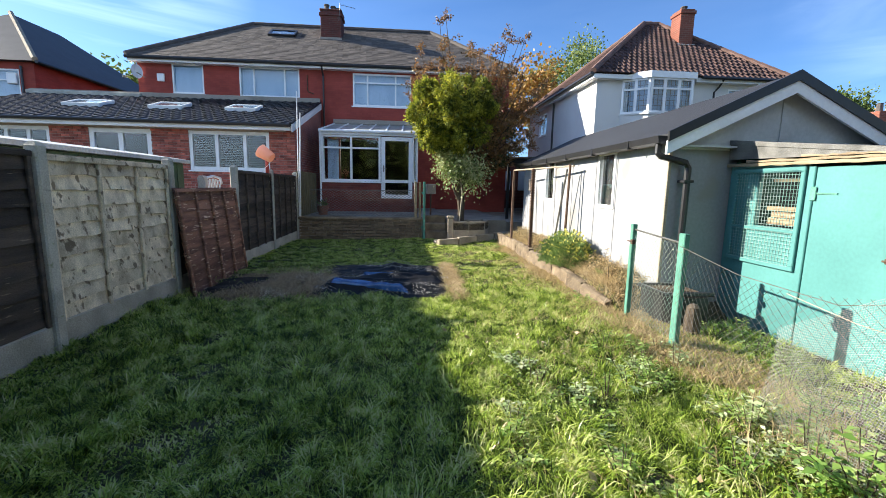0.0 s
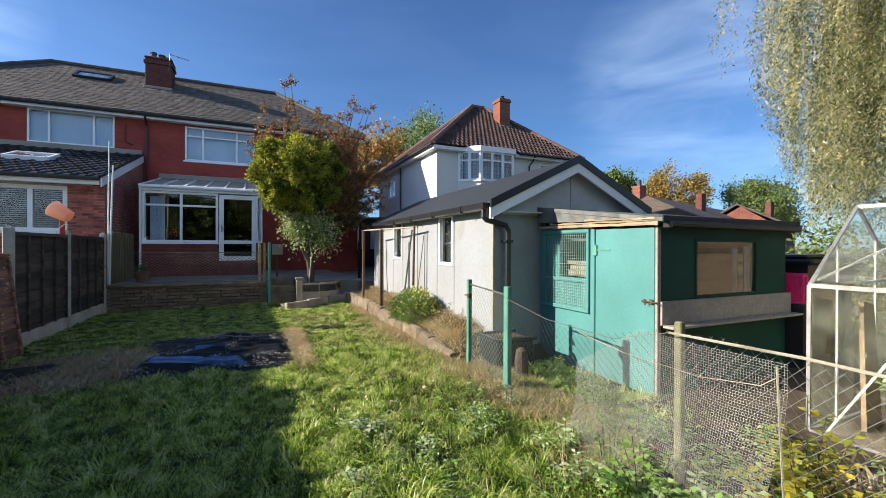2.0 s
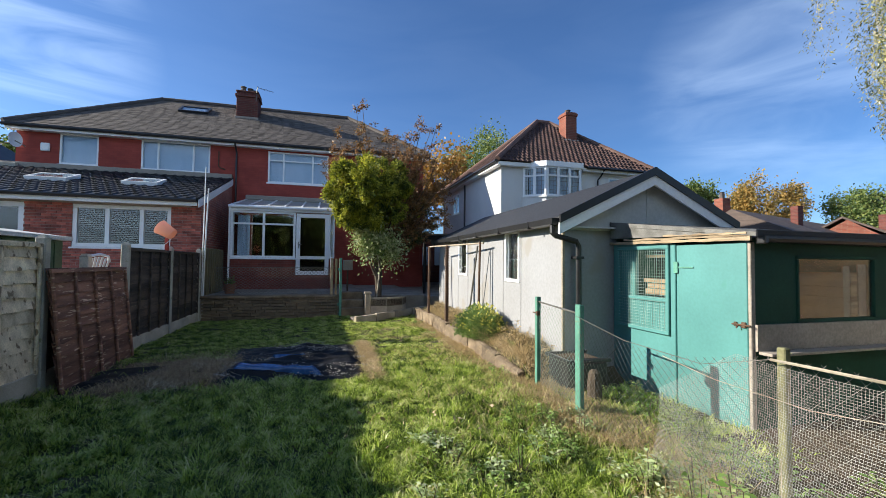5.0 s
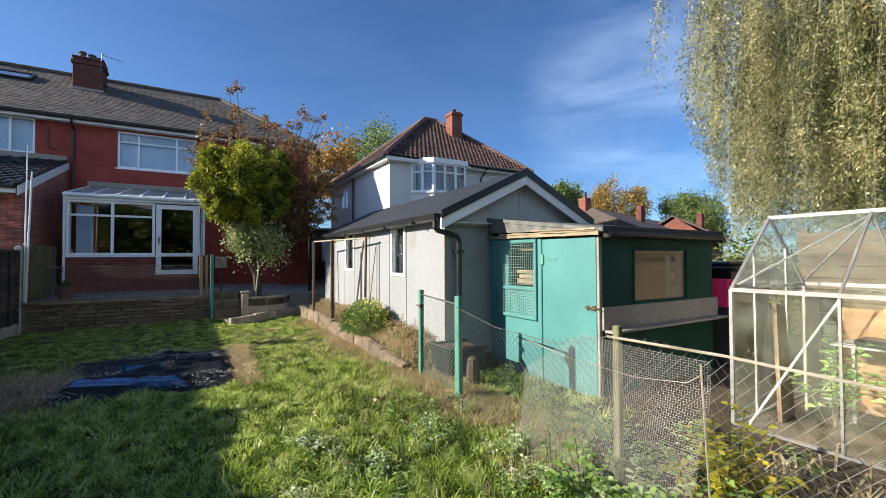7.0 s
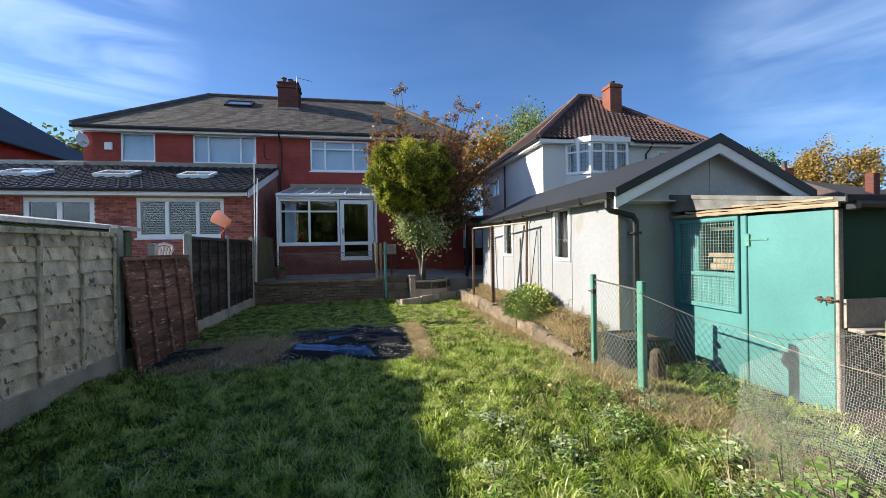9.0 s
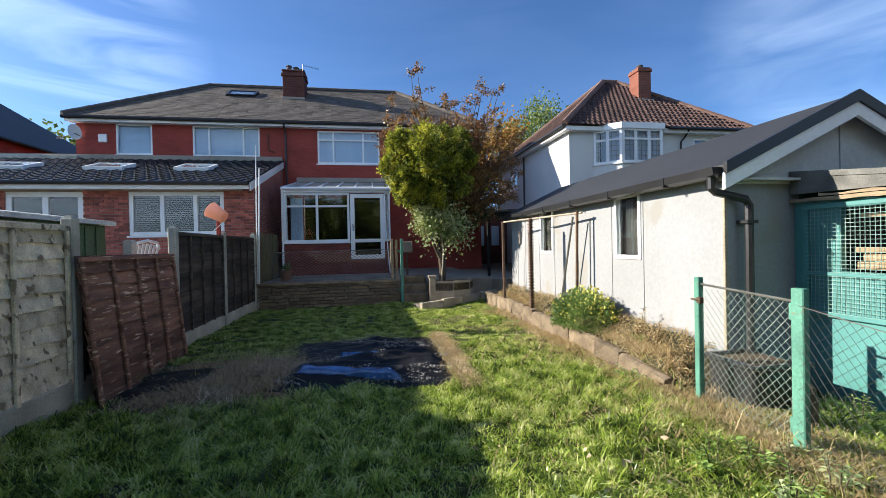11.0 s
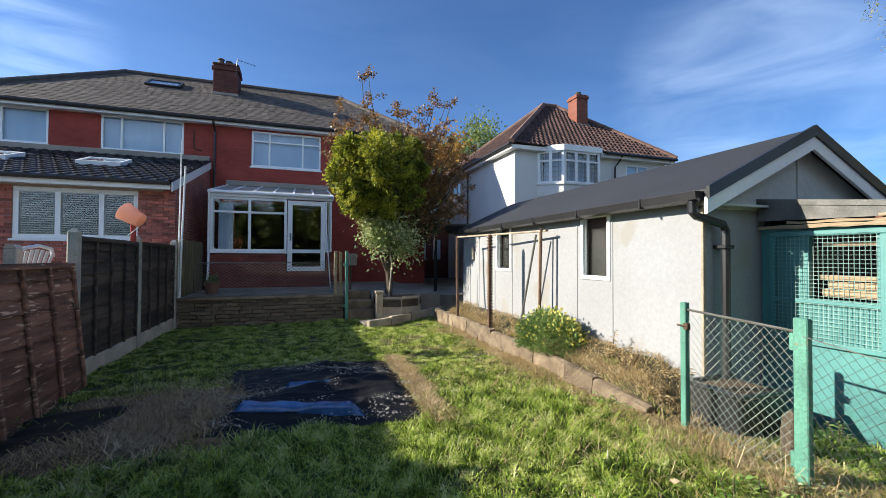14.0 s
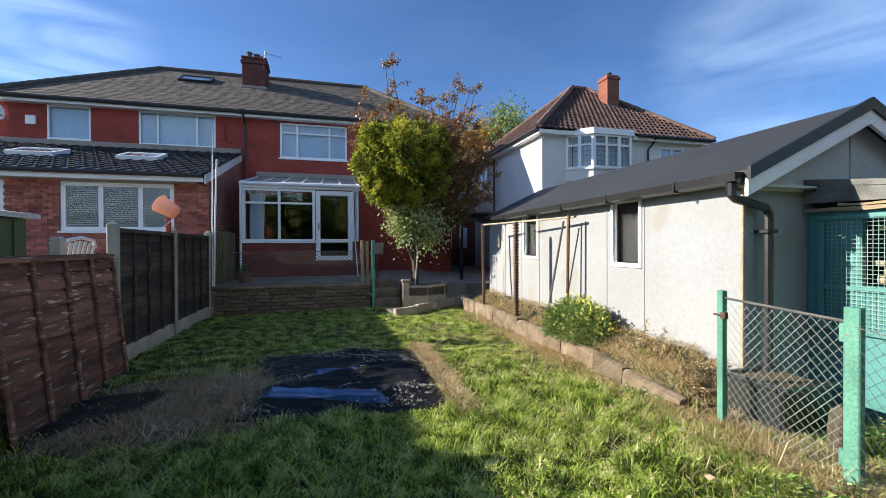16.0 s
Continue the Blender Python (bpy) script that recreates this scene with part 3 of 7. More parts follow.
def window(parent, x0, x1, z0, z1, y, cols, transoms=None, back=None, sill=True, bar=0.06, deep=0.07, axis="y", name="window"):
    """A white framed window in the plane y (or x); cols: fractions of its width at mullions; transoms: height per light or None."""
    d0, d1 = y - 0.02, y + deep - 0.02
    m = rails(M(), x0, x1, 0, 0, z0, z1, bar, (d0, d1), axis)
    edges = [0, *cols, 1]
    panes, bars = [], []
    for k, (a, b) in enumerate(zip(edges, edges[1:])):
        pa, pb = x0 + (x1 - x0) * a, x0 + (x1 - x0) * b
        if k:
            bars.append(("mullion", pa - bar * 0.5, pa + bar * 0.5, z0 + bar, z1 - bar))
        la, lb = (pa + bar if k == 0 else pa + bar * 0.5), (pb - bar if k == len(edges) - 2 else pb - bar * 0.5)
        t = transoms[k] if transoms else None
        if t:
            bars.append(("transom", la, lb, t - bar * 0.4, t + bar * 0.4))
            panes += [(la, lb, z0 + bar, t - bar * 0.4), (la, lb, t + bar * 0.4, z1 - bar)]
        else:
            panes.append((la, lb, z0 + bar, z1 - bar))
    w = part(name, m, UPVC, parent)
    for kind_, a, b, p, q in bars:
        part(kind_, M().box(a, b, d0, d1, p, q, 0.005) if axis == "y" else M().box(d0, d1, a, b, p, q, 0.005), UPVC, w)
    for a, b, p, q in panes:
        g = M().box(a, b, y + 0.010, y + 0.016, p, q) if axis == "y" else M().box(y + 0.010, y + 0.016, a, b, p, q)
        g = part("pane", g, GLASS, w)
        g.visible_shadow = False
    if sill:
        sm = M().box(x0 - 0.05, x1 + 0.05, y - 0.07, y + 0.02, z0 - 0.05, z0 - 0.002, 0.008) if axis == "y" else M().box(y - 0.07, y + 0.02, x0 - 0.05, x1 + 0.05, z0 - 0.05, z0 - 0.002, 0.008)
        part("sill", sm, UPVC, w)
    # sheet close behind the glass: painted room shade, else sky-tinted net
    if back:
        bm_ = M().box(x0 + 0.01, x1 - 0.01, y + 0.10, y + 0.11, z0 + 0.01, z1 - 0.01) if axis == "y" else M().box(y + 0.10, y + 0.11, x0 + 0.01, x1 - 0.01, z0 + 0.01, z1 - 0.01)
        part("sky_tinted_curtain" if back is not ROOM_SHADE else "room_shade_sheet", bm_, back, w)
    return w


# ---- ground ----
FX = -2.637
TERRACE = 0.56
rng = np.random.default_rng(4)


def ground_z(x, y):
    """Height of the lawn and of the land round it."""
    z = 0.05 * noise.noise(Vector((x * 0.7, y * 0.7, 3.1))) + 0.028 * noise.noise(Vector((x * 2.3, y * 2.3, 7.7))) + 0.016 * noise.noise(Vector((x * 5.1, y * 5.1, 1.9)))
    ease = lambda v: min(1.0, max(0.0, v)) ** 2 * (3 - 2 * min(1.0, max(0.0, v)))
    bank = (0.24 * ease((x - 2.56) / 0.10) + 0.18 * ease((x - 2.62) / 0.42)) * ease((y - 4.35) / 0.7) * (1 - ease((y - 10.2) / 0.8)) * (1 - ease((x - 3.9) / 1.0))
    d = math.hypot(x, y - 4)
    return z * max(0.0, 1 - max(0.0, d - 14) / 10) - 0.02 + bank


gx = np.concatenate([[-2500, -400, -90, -45, -25, -14], np.arange(-8, 8.01, 0.16), [14, 25, 45, 90, 400, 2500]])
gy = np.concatenate([[-2500, -400, -90, -40, -15], np.arange(-6, 16.01, 0.16), [20, 28, 45, 90, 400, 2500]])
gv = np.array([(x, y, ground_z(x, y)) for y in gy for x in gx])
nx = len(gx)
gq = np.array([(j * nx + i, j * nx + i + 1, (j + 1) * nx + i + 1, (j + 1) * nx + i) for j in range(len(gy) - 1) for i in range(nx - 1)])
ground = tagged(new("ground", sheet("ground", gv, gq, TURF)), "uneven garden soil under long grass", kind="structure")

# ---- the pair of red houses ----
HY, HX0, HX1, EAVE = 17.25, -9.75, 4.2, 5.86
house = thing("house", (-2.8, 20.9, 0), "pair of red-painted brick houses with a slate hipped roof", "house")
holes = [(-8.55, -7.42, 4.68, 5.74), (-6.14, -3.92, 4.66, 5.74), (-1.92, 0.33, 4.45, 5.66), (-2.45, 0.5, 0.9, 3.2)]
part("wall", holed_wall(M(), HX0, HX1, 0.2, EAVE, HY, HY + 0.28, holes), RED_PAINT, house)
part("side_wall", M().box(HX0, HX0 + 0.28, HY + 0.28, 24.7, 0.2, EAVE), RED_PAINT_SIDE, house)
sides = M().box(HX1 - 0.28, HX1, HY + 0.28, 24.7, 0.2, EAVE)
part("side_wall", sides, RED_PAINT_SIDE, house)
part("back_wall", M().box(HX0, HX1, 24.7, 24.9, 0.2, EAVE), RED_PAINT, house)
# backing and floor coloured near-black so the rooms look unlit
part("room_shade_backing", M().box(HX0 + 0.3, HX1 - 0.3, 21.0, 21.1, 0.2, EAVE).box(HX0 + 0.3, HX1 - 0.3, HY + 0.3, 21, 3.5, 3.6), ROOM_SHADE, house)
window(house, -8.55, -7.42, 4.68, 5.74, HY + 0.03, [], back=NET_SKY_BLUE)
window(house, -6.14, -3.92, 4.66, 5.74, HY + 0.03, [0.24, 0.75], back=NET_SKY_BLUE)
window(house, -1.92, 0.33, 4.45, 5.66, HY + 0.03, [0.25, 0.73], [5.32, 5.32, 5.32], back=NET_SKY_BLUE)
ridge_l, ridge_r, ry, rz, ey = -6.75, 1.2, 20.9, 8.48, 16.93
slope_up = Vector((0, ry - ey, rz - EAVE - 0.05))
sl = slope_up.length
rrng = random.Random(3)


def hip_bounds(s):
    f = s / sl
    return (HX0 - 0.18) * (1 - f) + ridge_l * f, (HX1 + 0.2) * (1 - f) + ridge_r * f


base_roof = M()
A, B, C, D2 = (HX0 - 0.18, ey, EAVE + 0.03), (HX1 + 0.2, ey, EAVE + 0.03), (ridge_r, ry, rz - 0.02), (ridge_l, ry, rz - 0.02)
A2, B2 = (HX0 - 0.18, 24.9, EAVE + 0.03), (HX1 + 0.2, 24.9, EAVE + 0.03)
base_roof.add([A, B, C, D2, A2, B2], [(0, 1, 2, 3), (0, 3, 4), (1, 5, 2), (3, 2, 5, 4)])
roof = part("roof", base_roof, SLATE, house, "weathered grey slate hipped roof")
rows = int(sl / 0.15)
part("slate_covering", tiled(M(), (0, ey, EAVE + 0.05), (1, 0, 0), slope_up, rows, hip_bounds, 0.23, sl / rows, 0.008, rrng), SLATE, roof, kind="stuff")
caps = M()
for a, b in ((D2, C), (A, D2), (B, C)):
    a, b = Vector(a), Vector(b)
    n = max(2, int((b - a).length / 0.42))
    for k in range(n):
        caps.tube([a.lerp(b, k / n) + Vector((0, -0.02, 0.03)), a.lerp(b, (k + 1.06) / n) + Vector((0, -0.02, 0.04))], 0.095, 7)
part("ridge_capping", caps, RIDGE, roof, kind="stuff")
part("fascia", M().box(HX0 - 0.16, HX1 + 0.18, ey + 0.03, ey + 0.06, EAVE - 0.15, EAVE + 0.02, 0.004).box(HX0 - 0.12, HX1 + 0.15, ey + 0.06, HY, EAVE - 0.14, EAVE - 0.11), FASCIA, house)
part("gutter", M().tube([(HX0 - 0.2, ey - 0.03, EAVE - 0.02), (HX1 + 0.2, ey - 0.03, EAVE - 0.03)], 0.058, 8), BLACK_PLASTIC, house)
part("downpipe", M().tube([(-3.02, ey - 0.03, EAVE - 0.05), (-3.02, ey + 0.0, EAVE - 0.14), (-3.02, HY - 0.05, EAVE - 0.36), (-3.02, HY - 0.05, 3.2)], 0.035, 7), BLACK_PLASTIC, house)
part("waste_pipe", M().tube([(-3.62, HY - 0.05, 5.5), (-3.62, HY - 0.05, 4.95), (-3.55, HY - 0.05, 4.88), (-3.4, HY - 0.02, 4.84)], 0.022, 6), RUST, house)
ch = part("chimney", M().box(-3.53, -2.67, 19.5, 20.3, 7.2, 8.70, 0.01).box(-3.58, -2.62, 19.45, 20.35, 8.50, 8.62, 0.01).box(-3.56, -2.64, 19.47, 20.33, 8.70, 8.78, 0.02), CHIM_BRICK, house, "dark sooted brick chimney")
pots = M()
for px, hh in ((-3.33, 0.26), (-3.05, 0.2), (-2.84, 0.12)):
    pots.lathe(px, 19.9, [(0.12, 8.77), (0.10, 8.80), (0.10, 8.77 + hh), (0.125, 8.78 + hh), (0.12, 8.82 + hh), (0.07, 8.82 + hh)], 10)
part("chimney_pot", pots, RIDGE, ch)
part("lead_flashing", M().box(-3.56, -2.64, 19.40, 19.5, 7.50, 7.62, 0.01), GREY_BOARD, ch)
aer = M().tube([(-2.75, 19.45, 8.3), (-2.70, 19.45, 9.0)], 0.012, 5).tube([(-2.72, 19.45, 8.95), (-2.05, 19.4, 8.80)], 0.008, 5)
for k in range(6):
    aer.tube([(-2.65 + k * 0.11, 19.3, 8.93 - k * 0.024), (-2.65 + k * 0.11, 19.55, 8.93 - k * 0.024)], 0.005, 4)
solo("aerial", aer, GALV, "thin metal television aerial on a chimney stack", "aerial")
# roof window
up = slope_up.normalized()
nor = Vector((1, 0, 0)).cross(up)
o = Vector((-5.72, ey, EAVE + 0.05)) + up * 3.05


def on_slope(m, a0, a1, b0, b1, c0, c1):
    v = [o + Vector((a, 0, 0)) + up * b + nor * c for a in (a0, a1) for b in (b0, b1) for c in (c0, c1)]
    return m.add(v, [(0, 1, 3, 2), (4, 6, 7, 5), (0, 4, 5, 1), (2, 3, 7, 6), (0, 2, 6, 4), (1, 5, 7, 3)])


fr = M()
for q in ((0, 1.12, 0, 0.08), (0, 1.12, 0.62, 0.70), (0, 0.08, 0.08, 0.62), (1.04, 1.12, 0.08, 0.62)):
    on_slope(fr, *q, 0.0, 0.10)
rw = part("roof_window", fr, BLACK_PLASTIC, house)
part("pane", on_slope(M(), 0.08, 1.04, 0.08, 0.62, 0.07, 0.08), GLASS, rw)
# sky-tinted panel imitating the grey-blue reflection in this pane
part("blind_backing", on_slope(M(), 0.08, 1.04, 0.08, 0.62, 0.03, 0.04), NET_SKY_BLUE, rw)
# satellite dish and alarm box
dish = thing("satellite_dish", (-9.55, HY, 5.3), "white satellite dish bracketed to a red wall", "satellite dish")
dm = M()
dv = []
for k in range(5):
    for j in range(14):
        r, t = 0.24 * k / 4, 2 * math.pi * j / 14
        dv.append((-9.58 + 0.30 * r * math.cos(t) - 0.25 * (1 - (r / 0.24) ** 2) * 0.2, HY - 0.32 + r * math.cos(t) * 0.95, 5.34 + r * math.sin(t) * 1.05))
dm.add(dv, [(k * 14 + j, k * 14 + (j + 1) % 14, (k + 1) * 14 + (j + 1) % 14, (k + 1) * 14 + j) for k in range(4) for j in range(14)])
part("reflector", dm, UPVC, dish, smooth=True)
part("arm", M().tube([(-9.62, HY - 0.3, 5.28), (-9.95, HY - 0.42, 5.12)], 0.012, 5).box(-10.02, -9.92, HY - 0.46, HY - 0.38, 5.07, 5.16, 0.01), GREY_BOARD, dish)
part("bracket", M().tube([(-9.6, HY - 0.3, 5.3), (-9.5, HY + 0.01, 5.2)], 0.02, 6), GREY_BOARD, dish)
solo("alarm_box", M().box(-9.06, -8.80, HY - 0.07, HY + 0.005, 5.08, 5.36, 0.02).box(-9.0, -8.95, HY - 0.075, HY - 0.06, 5.14, 5.30).box(-8.92, -8.86, HY - 0.075, HY - 0.06, 5.14, 5.20), UPVC, "white burglar alarm box on a red wall", "alarm box")

# ---- neighbour's extension ----
EY, EX0, EX1 = 13.37, -13.5, -3.15
ext = thing("extension", (-8.3, 15, 0), "long brick rear extension with a dark tiled lean-to roof", "extension")
eholes = [(-11.75, -10.0, 1.75, 2.9), (-8.95, -7.24, 0.45, 2.9), (-6.2, -3.9, 1.76, 2.9)]
ext_front = part("wall", holed_wall(M(), EX0, EX1 - 0.26, -0.1, 3.05, EY, EY + 0.25, eholes), MORTAR, ext)
part("side_wall", M().prism([(EX1, EY, -0.1), (EX1, HY, -0.1), (EX1, HY, 4.38), (EX1, EY, 3.05)], (-0.25, 0, 0)), BRICK_SIDE, ext)
# near-black backing in place of the dim rooms inside
part("room_shade_backing", M().box(EX0, EX1 - 0.3, 15.5, 15.6, -0.1, 3.2), ROOM_SHADE, ext)
for q in ((-11.75, -10.0, 1.75, 2.9, [0.33, 0.67]), (-6.2, -3.9, 1.76, 2.9, [0.34, 0.69])):
    w = window(ext, *q[:4], EY + 0.03, q[4], back=ROOM_SHADE, bar=0.10)
    slats = M()
    z = 1.86
    while z < 2.82:
        slats.box(q[0] + 0.08, q[1] - 0.08, EY + 0.090, EY + 0.094, z, z + 0.009)
        z += 0.05
    part("blind_backing", slats, BLIND, w)
fd = window(ext, -8.95, -7.24, 0.45, 2.9, EY + 0.03, [0.5], back=ROOM_SHADE, sill=False, bar=0.13, name="french_door")
ez0, ez1, ey0 = 3.13, 4.52, 12.98
eup = Vector((0, HY - ey0, ez1 - ez0))
el = eup.length
eroof = part("roof", M().prism([(EX0, ey0, ez0 - 0.02), (EX0, HY, ez1 - 0.02), (EX0, HY, ez1 - 0.12), (EX0, ey0, ez0 - 0.08)], (EX1 - EX0, 0, 0)), DARK_TILE, ext, "dark concrete tile lean-to roof")
er = int(el / 0.30)
part("tile_covering", tiled(M(), (0, ey0 - 0.03, ez0 - 0.02), (1, 0, 0), eup, er, lambda s: (EX0, EX1 + 0.04), 0.30, el / er, 0.012, rrng, curve=0.032), DARK_TILE, eroof, kind="stuff")
part("fascia", M().box(EX0, EX1 - 0.02, ey0 + 0.02, ey0 + 0.05, 2.93, 3.09, 0.004).box(EX0, EX1 - 0.26, ey0 + 0.05, EY, 2.96, 2.985), FASCIA, ext)
part("gutter", M().tube([(EX0, ey0 - 0.04, 3.09), (EX1 - 0.02, ey0 - 0.04, 3.08)], 0.055, 8), BLACK_PLASTIC, ext)
part("bargeboard", M().prism([(EX1 + 0.01, ey0, ez0 - 0.03), (EX1 + 0.01, HY - 0.01, ez1 - 0.03), (EX1 + 0.01, HY - 0.01, ez1 - 0.25), (EX1 + 0.01, ey0, ez0 - 0.25)], (0.025, 0, 0)), FASCIA, ext)
part("flashing", M().box(EX0, EX1, HY - 0.10, HY - 0.004, ez1 - 0.03, ez1 + 0.14, 0.01), GREY_BOARD, ext, "grey lead flashing")
part("coping", M().box(-13.5, -9.6, HY - 0.25, HY - 0.1, 4.44, 4.6, 0.02), CONCRETE, ext)
eupn = eup.normalized()
enor = Vector((1, 0, 0)).cross(eupn)
for xa, xb in ((-10.55, -9.45), (-8.0, -7.0), (-5.65, -4.7)):
    o = Vector((xa, ey0, ez0)) + eupn * 1.75
    up, nor, wid = eupn, enor, xb - xa
    fr = M()
    for q in ((0, wid, 0, 0.06), (0, wid, 0.74, 0.80), (0, 0.06, 0.06, 0.74), (wid - 0.06, wid, 0.06, 0.74)):
        on_slope(fr, *q, 0.0, 0.12)
    rw = part("roof_window", fr, UPVC, ext)
    part("pane", on_slope(M(), 0.06, wid - 0.06, 0.06, 0.74, 0.095, 0.10), GLASS, rw)
    # white panel under the glass, painted in for its bright sky reflection
    part("blind_backing", on_slope(M(), 0.06, wid - 0.06, 0.06, 0.74, 0.07, 0.08), UPVC, rw)

# far red house on the other side
fh = thing("house", (-16.5, 22, 0), "red brick house with a dark slate roof", "house")
part("wall", holed_wall(M(), -21, -13.9, 0, 5.75, 18.0, 18.3, [(-16.2, -14.45, 4.3, 5.5)]), RED_PAINT, fh)
part("side_wall", holed_wall(M(), 18.3, 27, 0, 5.75, -14.2, -13.9, [(21.6, 22.4, 4.6, 5.3)], "x"), RED_PAINT_SIDE, fh)
window(fh, -16.2, -14.45, 4.3, 5.5, 18.03, [0.5], [5.1, 5.1], back=NET_SKY_BLUE)
part("window", M().box(-13.98, -13.88, 21.6, 22.4, 4.6, 5.3, 0.02), UPVC, fh)
rf = part("roof", M().add([(-21, 17.7, 5.75), (-13.6, 17.7, 5.75), (-13.6, 27.3, 5.75), (-21, 27.3, 5.75), (-17.3, 21.4, 8.6), (-17.3, 24, 8.6)], [(0, 1, 4), (1, 2, 5, 4), (2, 3, 5), (3, 0, 4, 5), (0, 3, 2, 1)]), DARK_TILE, fh, "dark slate hipped roof")
part("ridge_capping", M().tube([(-13.6, 17.7, 5.8), (-17.3, 21.4, 8.65)], 0.1, 6), STONE_PALE, rf)
part("gutter", M().tube([(-13.55, 17.7, 5.72), (-13.55, 27, 5.72)], 0.06, 6).tube([(-14.3, 17.92, 5.6), (-14.3, 17.92, 3)], 0.04, 6), BLACK_PLASTIC, fh)
solo("meter_box", M().box(-14.85, -14.5, 17.9, 18.0, 4.95, 5.35, 0.02), UPVC, "white box fixed to a red brick wall", "box")

# ---- conservatory ----
CX0, CX1, CY = -2.62, 0.56, 14.52
cons = thing("conservatory", (-1.0, 15.8, TERRACE), "white lean-to conservatory with a brick base", "conservatory")
part("base_wall", M().box(CX0, -0.68, CY, CY + 0.2, 0.4, 1.5).box(0.40, CX1, CY, CY + 0.2, 0.4, 1.5).box(CX0, CX0 + 0.2, CY + 0.2, HY, 0.4, 1.5).box(CX1 - 0.2, CX1, CY + 0.2, HY, 0.4, 1.5), BASE_BRICK, cons, "dark weathered red brick base")
window(cons, CX0, -0.68, 1.53, 3.03, CY + 0.02, [0.5], [2.62, 2.62], bar=0.07)
window(cons, 0.38, CX1, 1.53, 3.03, CY + 0.02, [], bar=0.045, sill=False)
window(cons, CY + 0.1, HY, 1.53, 3.03, CX0 + 0.03, [0.5], axis="x", bar=0.07)
window(cons, CY + 0.1, HY, 1.53, 3.03, CX1 - 0.09, [0.5], axis="x", bar=0.07, sill=False)
door = window(cons, -0.66, 0.38, 0.98, 3.0, CY + 0.015, [], [1.55], bar=0.13, sill=False, name="door")
part("door_step", M().box(-0.675, 0.395, CY - 0.02, CY + 0.18, 0.4, 0.97, 0.01), BASE_BRICK, cons, "dark brick step under a door")
part("handle", M().box(-0.60, -0.57, CY - 0.03, CY - 0.005, 1.85, 2.07, 0.006).box(-0.59, -0.48, CY - 0.06, CY - 0.035, 1.97, 1.99, 0.005), ALU, door)
part("eaves_beam", M().box(CX0 - 0.04, CX1 + 0.04, CY - 0.05, CY + 0.10, 3.03, 3.14, 0.01), UPVC, cons)
part("gutter", M().tube([(CX0 - 0.05, CY - 0.09, 3.15), (CX1 + 0.05, CY - 0.09, 3.14)], 0.05, 8).tube([(CX0 - 0.02, CY - 0.09, 3.12), (CX0 - 0.02, CY - 0.06, 2.95), (CX0 - 0.02, CY - 0.06, 0.6)], 0.032, 7), UPVC, cons)
czr = lambda y: 3.16 + (y - CY) / (HY - CY) * 0.58
for k in range(7):
    x = CX0 + (CX1 - CX0) * k / 6
    part("glazing_bar", M().prism([(x - 0.025, CY - 0.06, czr(CY - 0.06)), (x + 0.025, CY - 0.06, czr(CY - 0.06)), (x + 0.025, CY - 0.06, czr(CY) + 0.05), (x - 0.025, CY - 0.06, czr(CY) + 0.05)], (0, HY - CY + 0.06, 0.58)), UPVC, cons)
POLYC = surf("polycarbonate", (0.42, 0.45, 0.43), (0.30, 0.32, 0.29), 0.3, 2, 20, 0.1, spec=0.5)
for k in range(6):
    a, b = CX0 + (CX1 - CX0) * k / 6 + 0.03, CX0 + (CX1 - CX0) * (k + 1) / 6 - 0.03
    part("roof_sheet", M().prism([(a, CY - 0.06, czr(CY - 0.06) + 0.012), (b, CY - 0.06, czr(CY - 0.06) + 0.012), (b, CY - 0.06, czr(CY - 0.06) + 0.03), (a, CY - 0.06, czr(CY - 0.06) + 0.03)], (0, HY - CY + 0.05, 0.58)), POLYC, cons)
part("flashing", M().box(CX0 - 0.05, CX1 + 0.05, HY - 0.12, HY - 0.004, 3.74, 3.92, 0.02), GREY_BOARD, cons)
part("floor", M().box(CX0 + 0.2, CX1 - 0.2, CY + 0.2, HY, 0.5, 0.9), PAVING, cons)
cur = M()
for k in range(18):
    x = CX0 + 0.16 + 0.02 * k
    cur.box(x, x + 0.018, CY + 0.26 + 0.02 * (k % 2), CY + 0.28 + 0.02 * (k % 2), 1.55, 2.9)
part("sky_tinted_curtain", cur, NET_SKY_BLUE, cons)

# ---- terrace ----
TY = 11.32
terr = struct("terrace", M().box(FX, 0.62, TY + 0.2, HY, -0.1, TERRACE - 0.03).box(0.62, 1.32, 12.25, HY, -0.1, TERRACE - 0.03).box(1.32, 3.0, 11.75, HY, -0.1, TERRACE - 0.06).box(3.0, 9, 12.2, 24, -0.1, 0.42), PAVING, "worn concrete and flagged terrace by the house")
twall = struct("terrace_wall", M().box(FX, 0.62, TY + 0.06, TY + 0.2, -0.1, TERRACE - 0.06), MORTAR, "low stone retaining wall of the terrace")
coping = struct("terrace_coping", M().box(FX + 0.02, 0.64, TY - 0.03, TY + 0.32, TERRACE - 0.06, TERRACE + 0.005, 0.015), STONE, "dark stone coping of the terrace wall")
for k in range(3):
    struct("step_%d" % (k + 1), M().box(0.70, 1.30, TY - 0.05 + 0.33 * k, 12.3, -0.1, 0.19 * (k + 1) + 0.02, 0.02), STONE, "worn stone garden step")
struct("path", M().prism([(0.95, 10.15, -0.1), (3.05, 11.62, -0.1), (3.1, 12.2, -0.1), (1.4, 11.0, -0.1), (0.9, 10.75, -0.1)], (0, 0, 0.16)), PAVING, "worn concrete garden path")
kerb = struct("path_kerb", M(), STONE_PALE, "pale concrete path edging")
kd = Vector((2.1, 1.5, 0)).normalized()
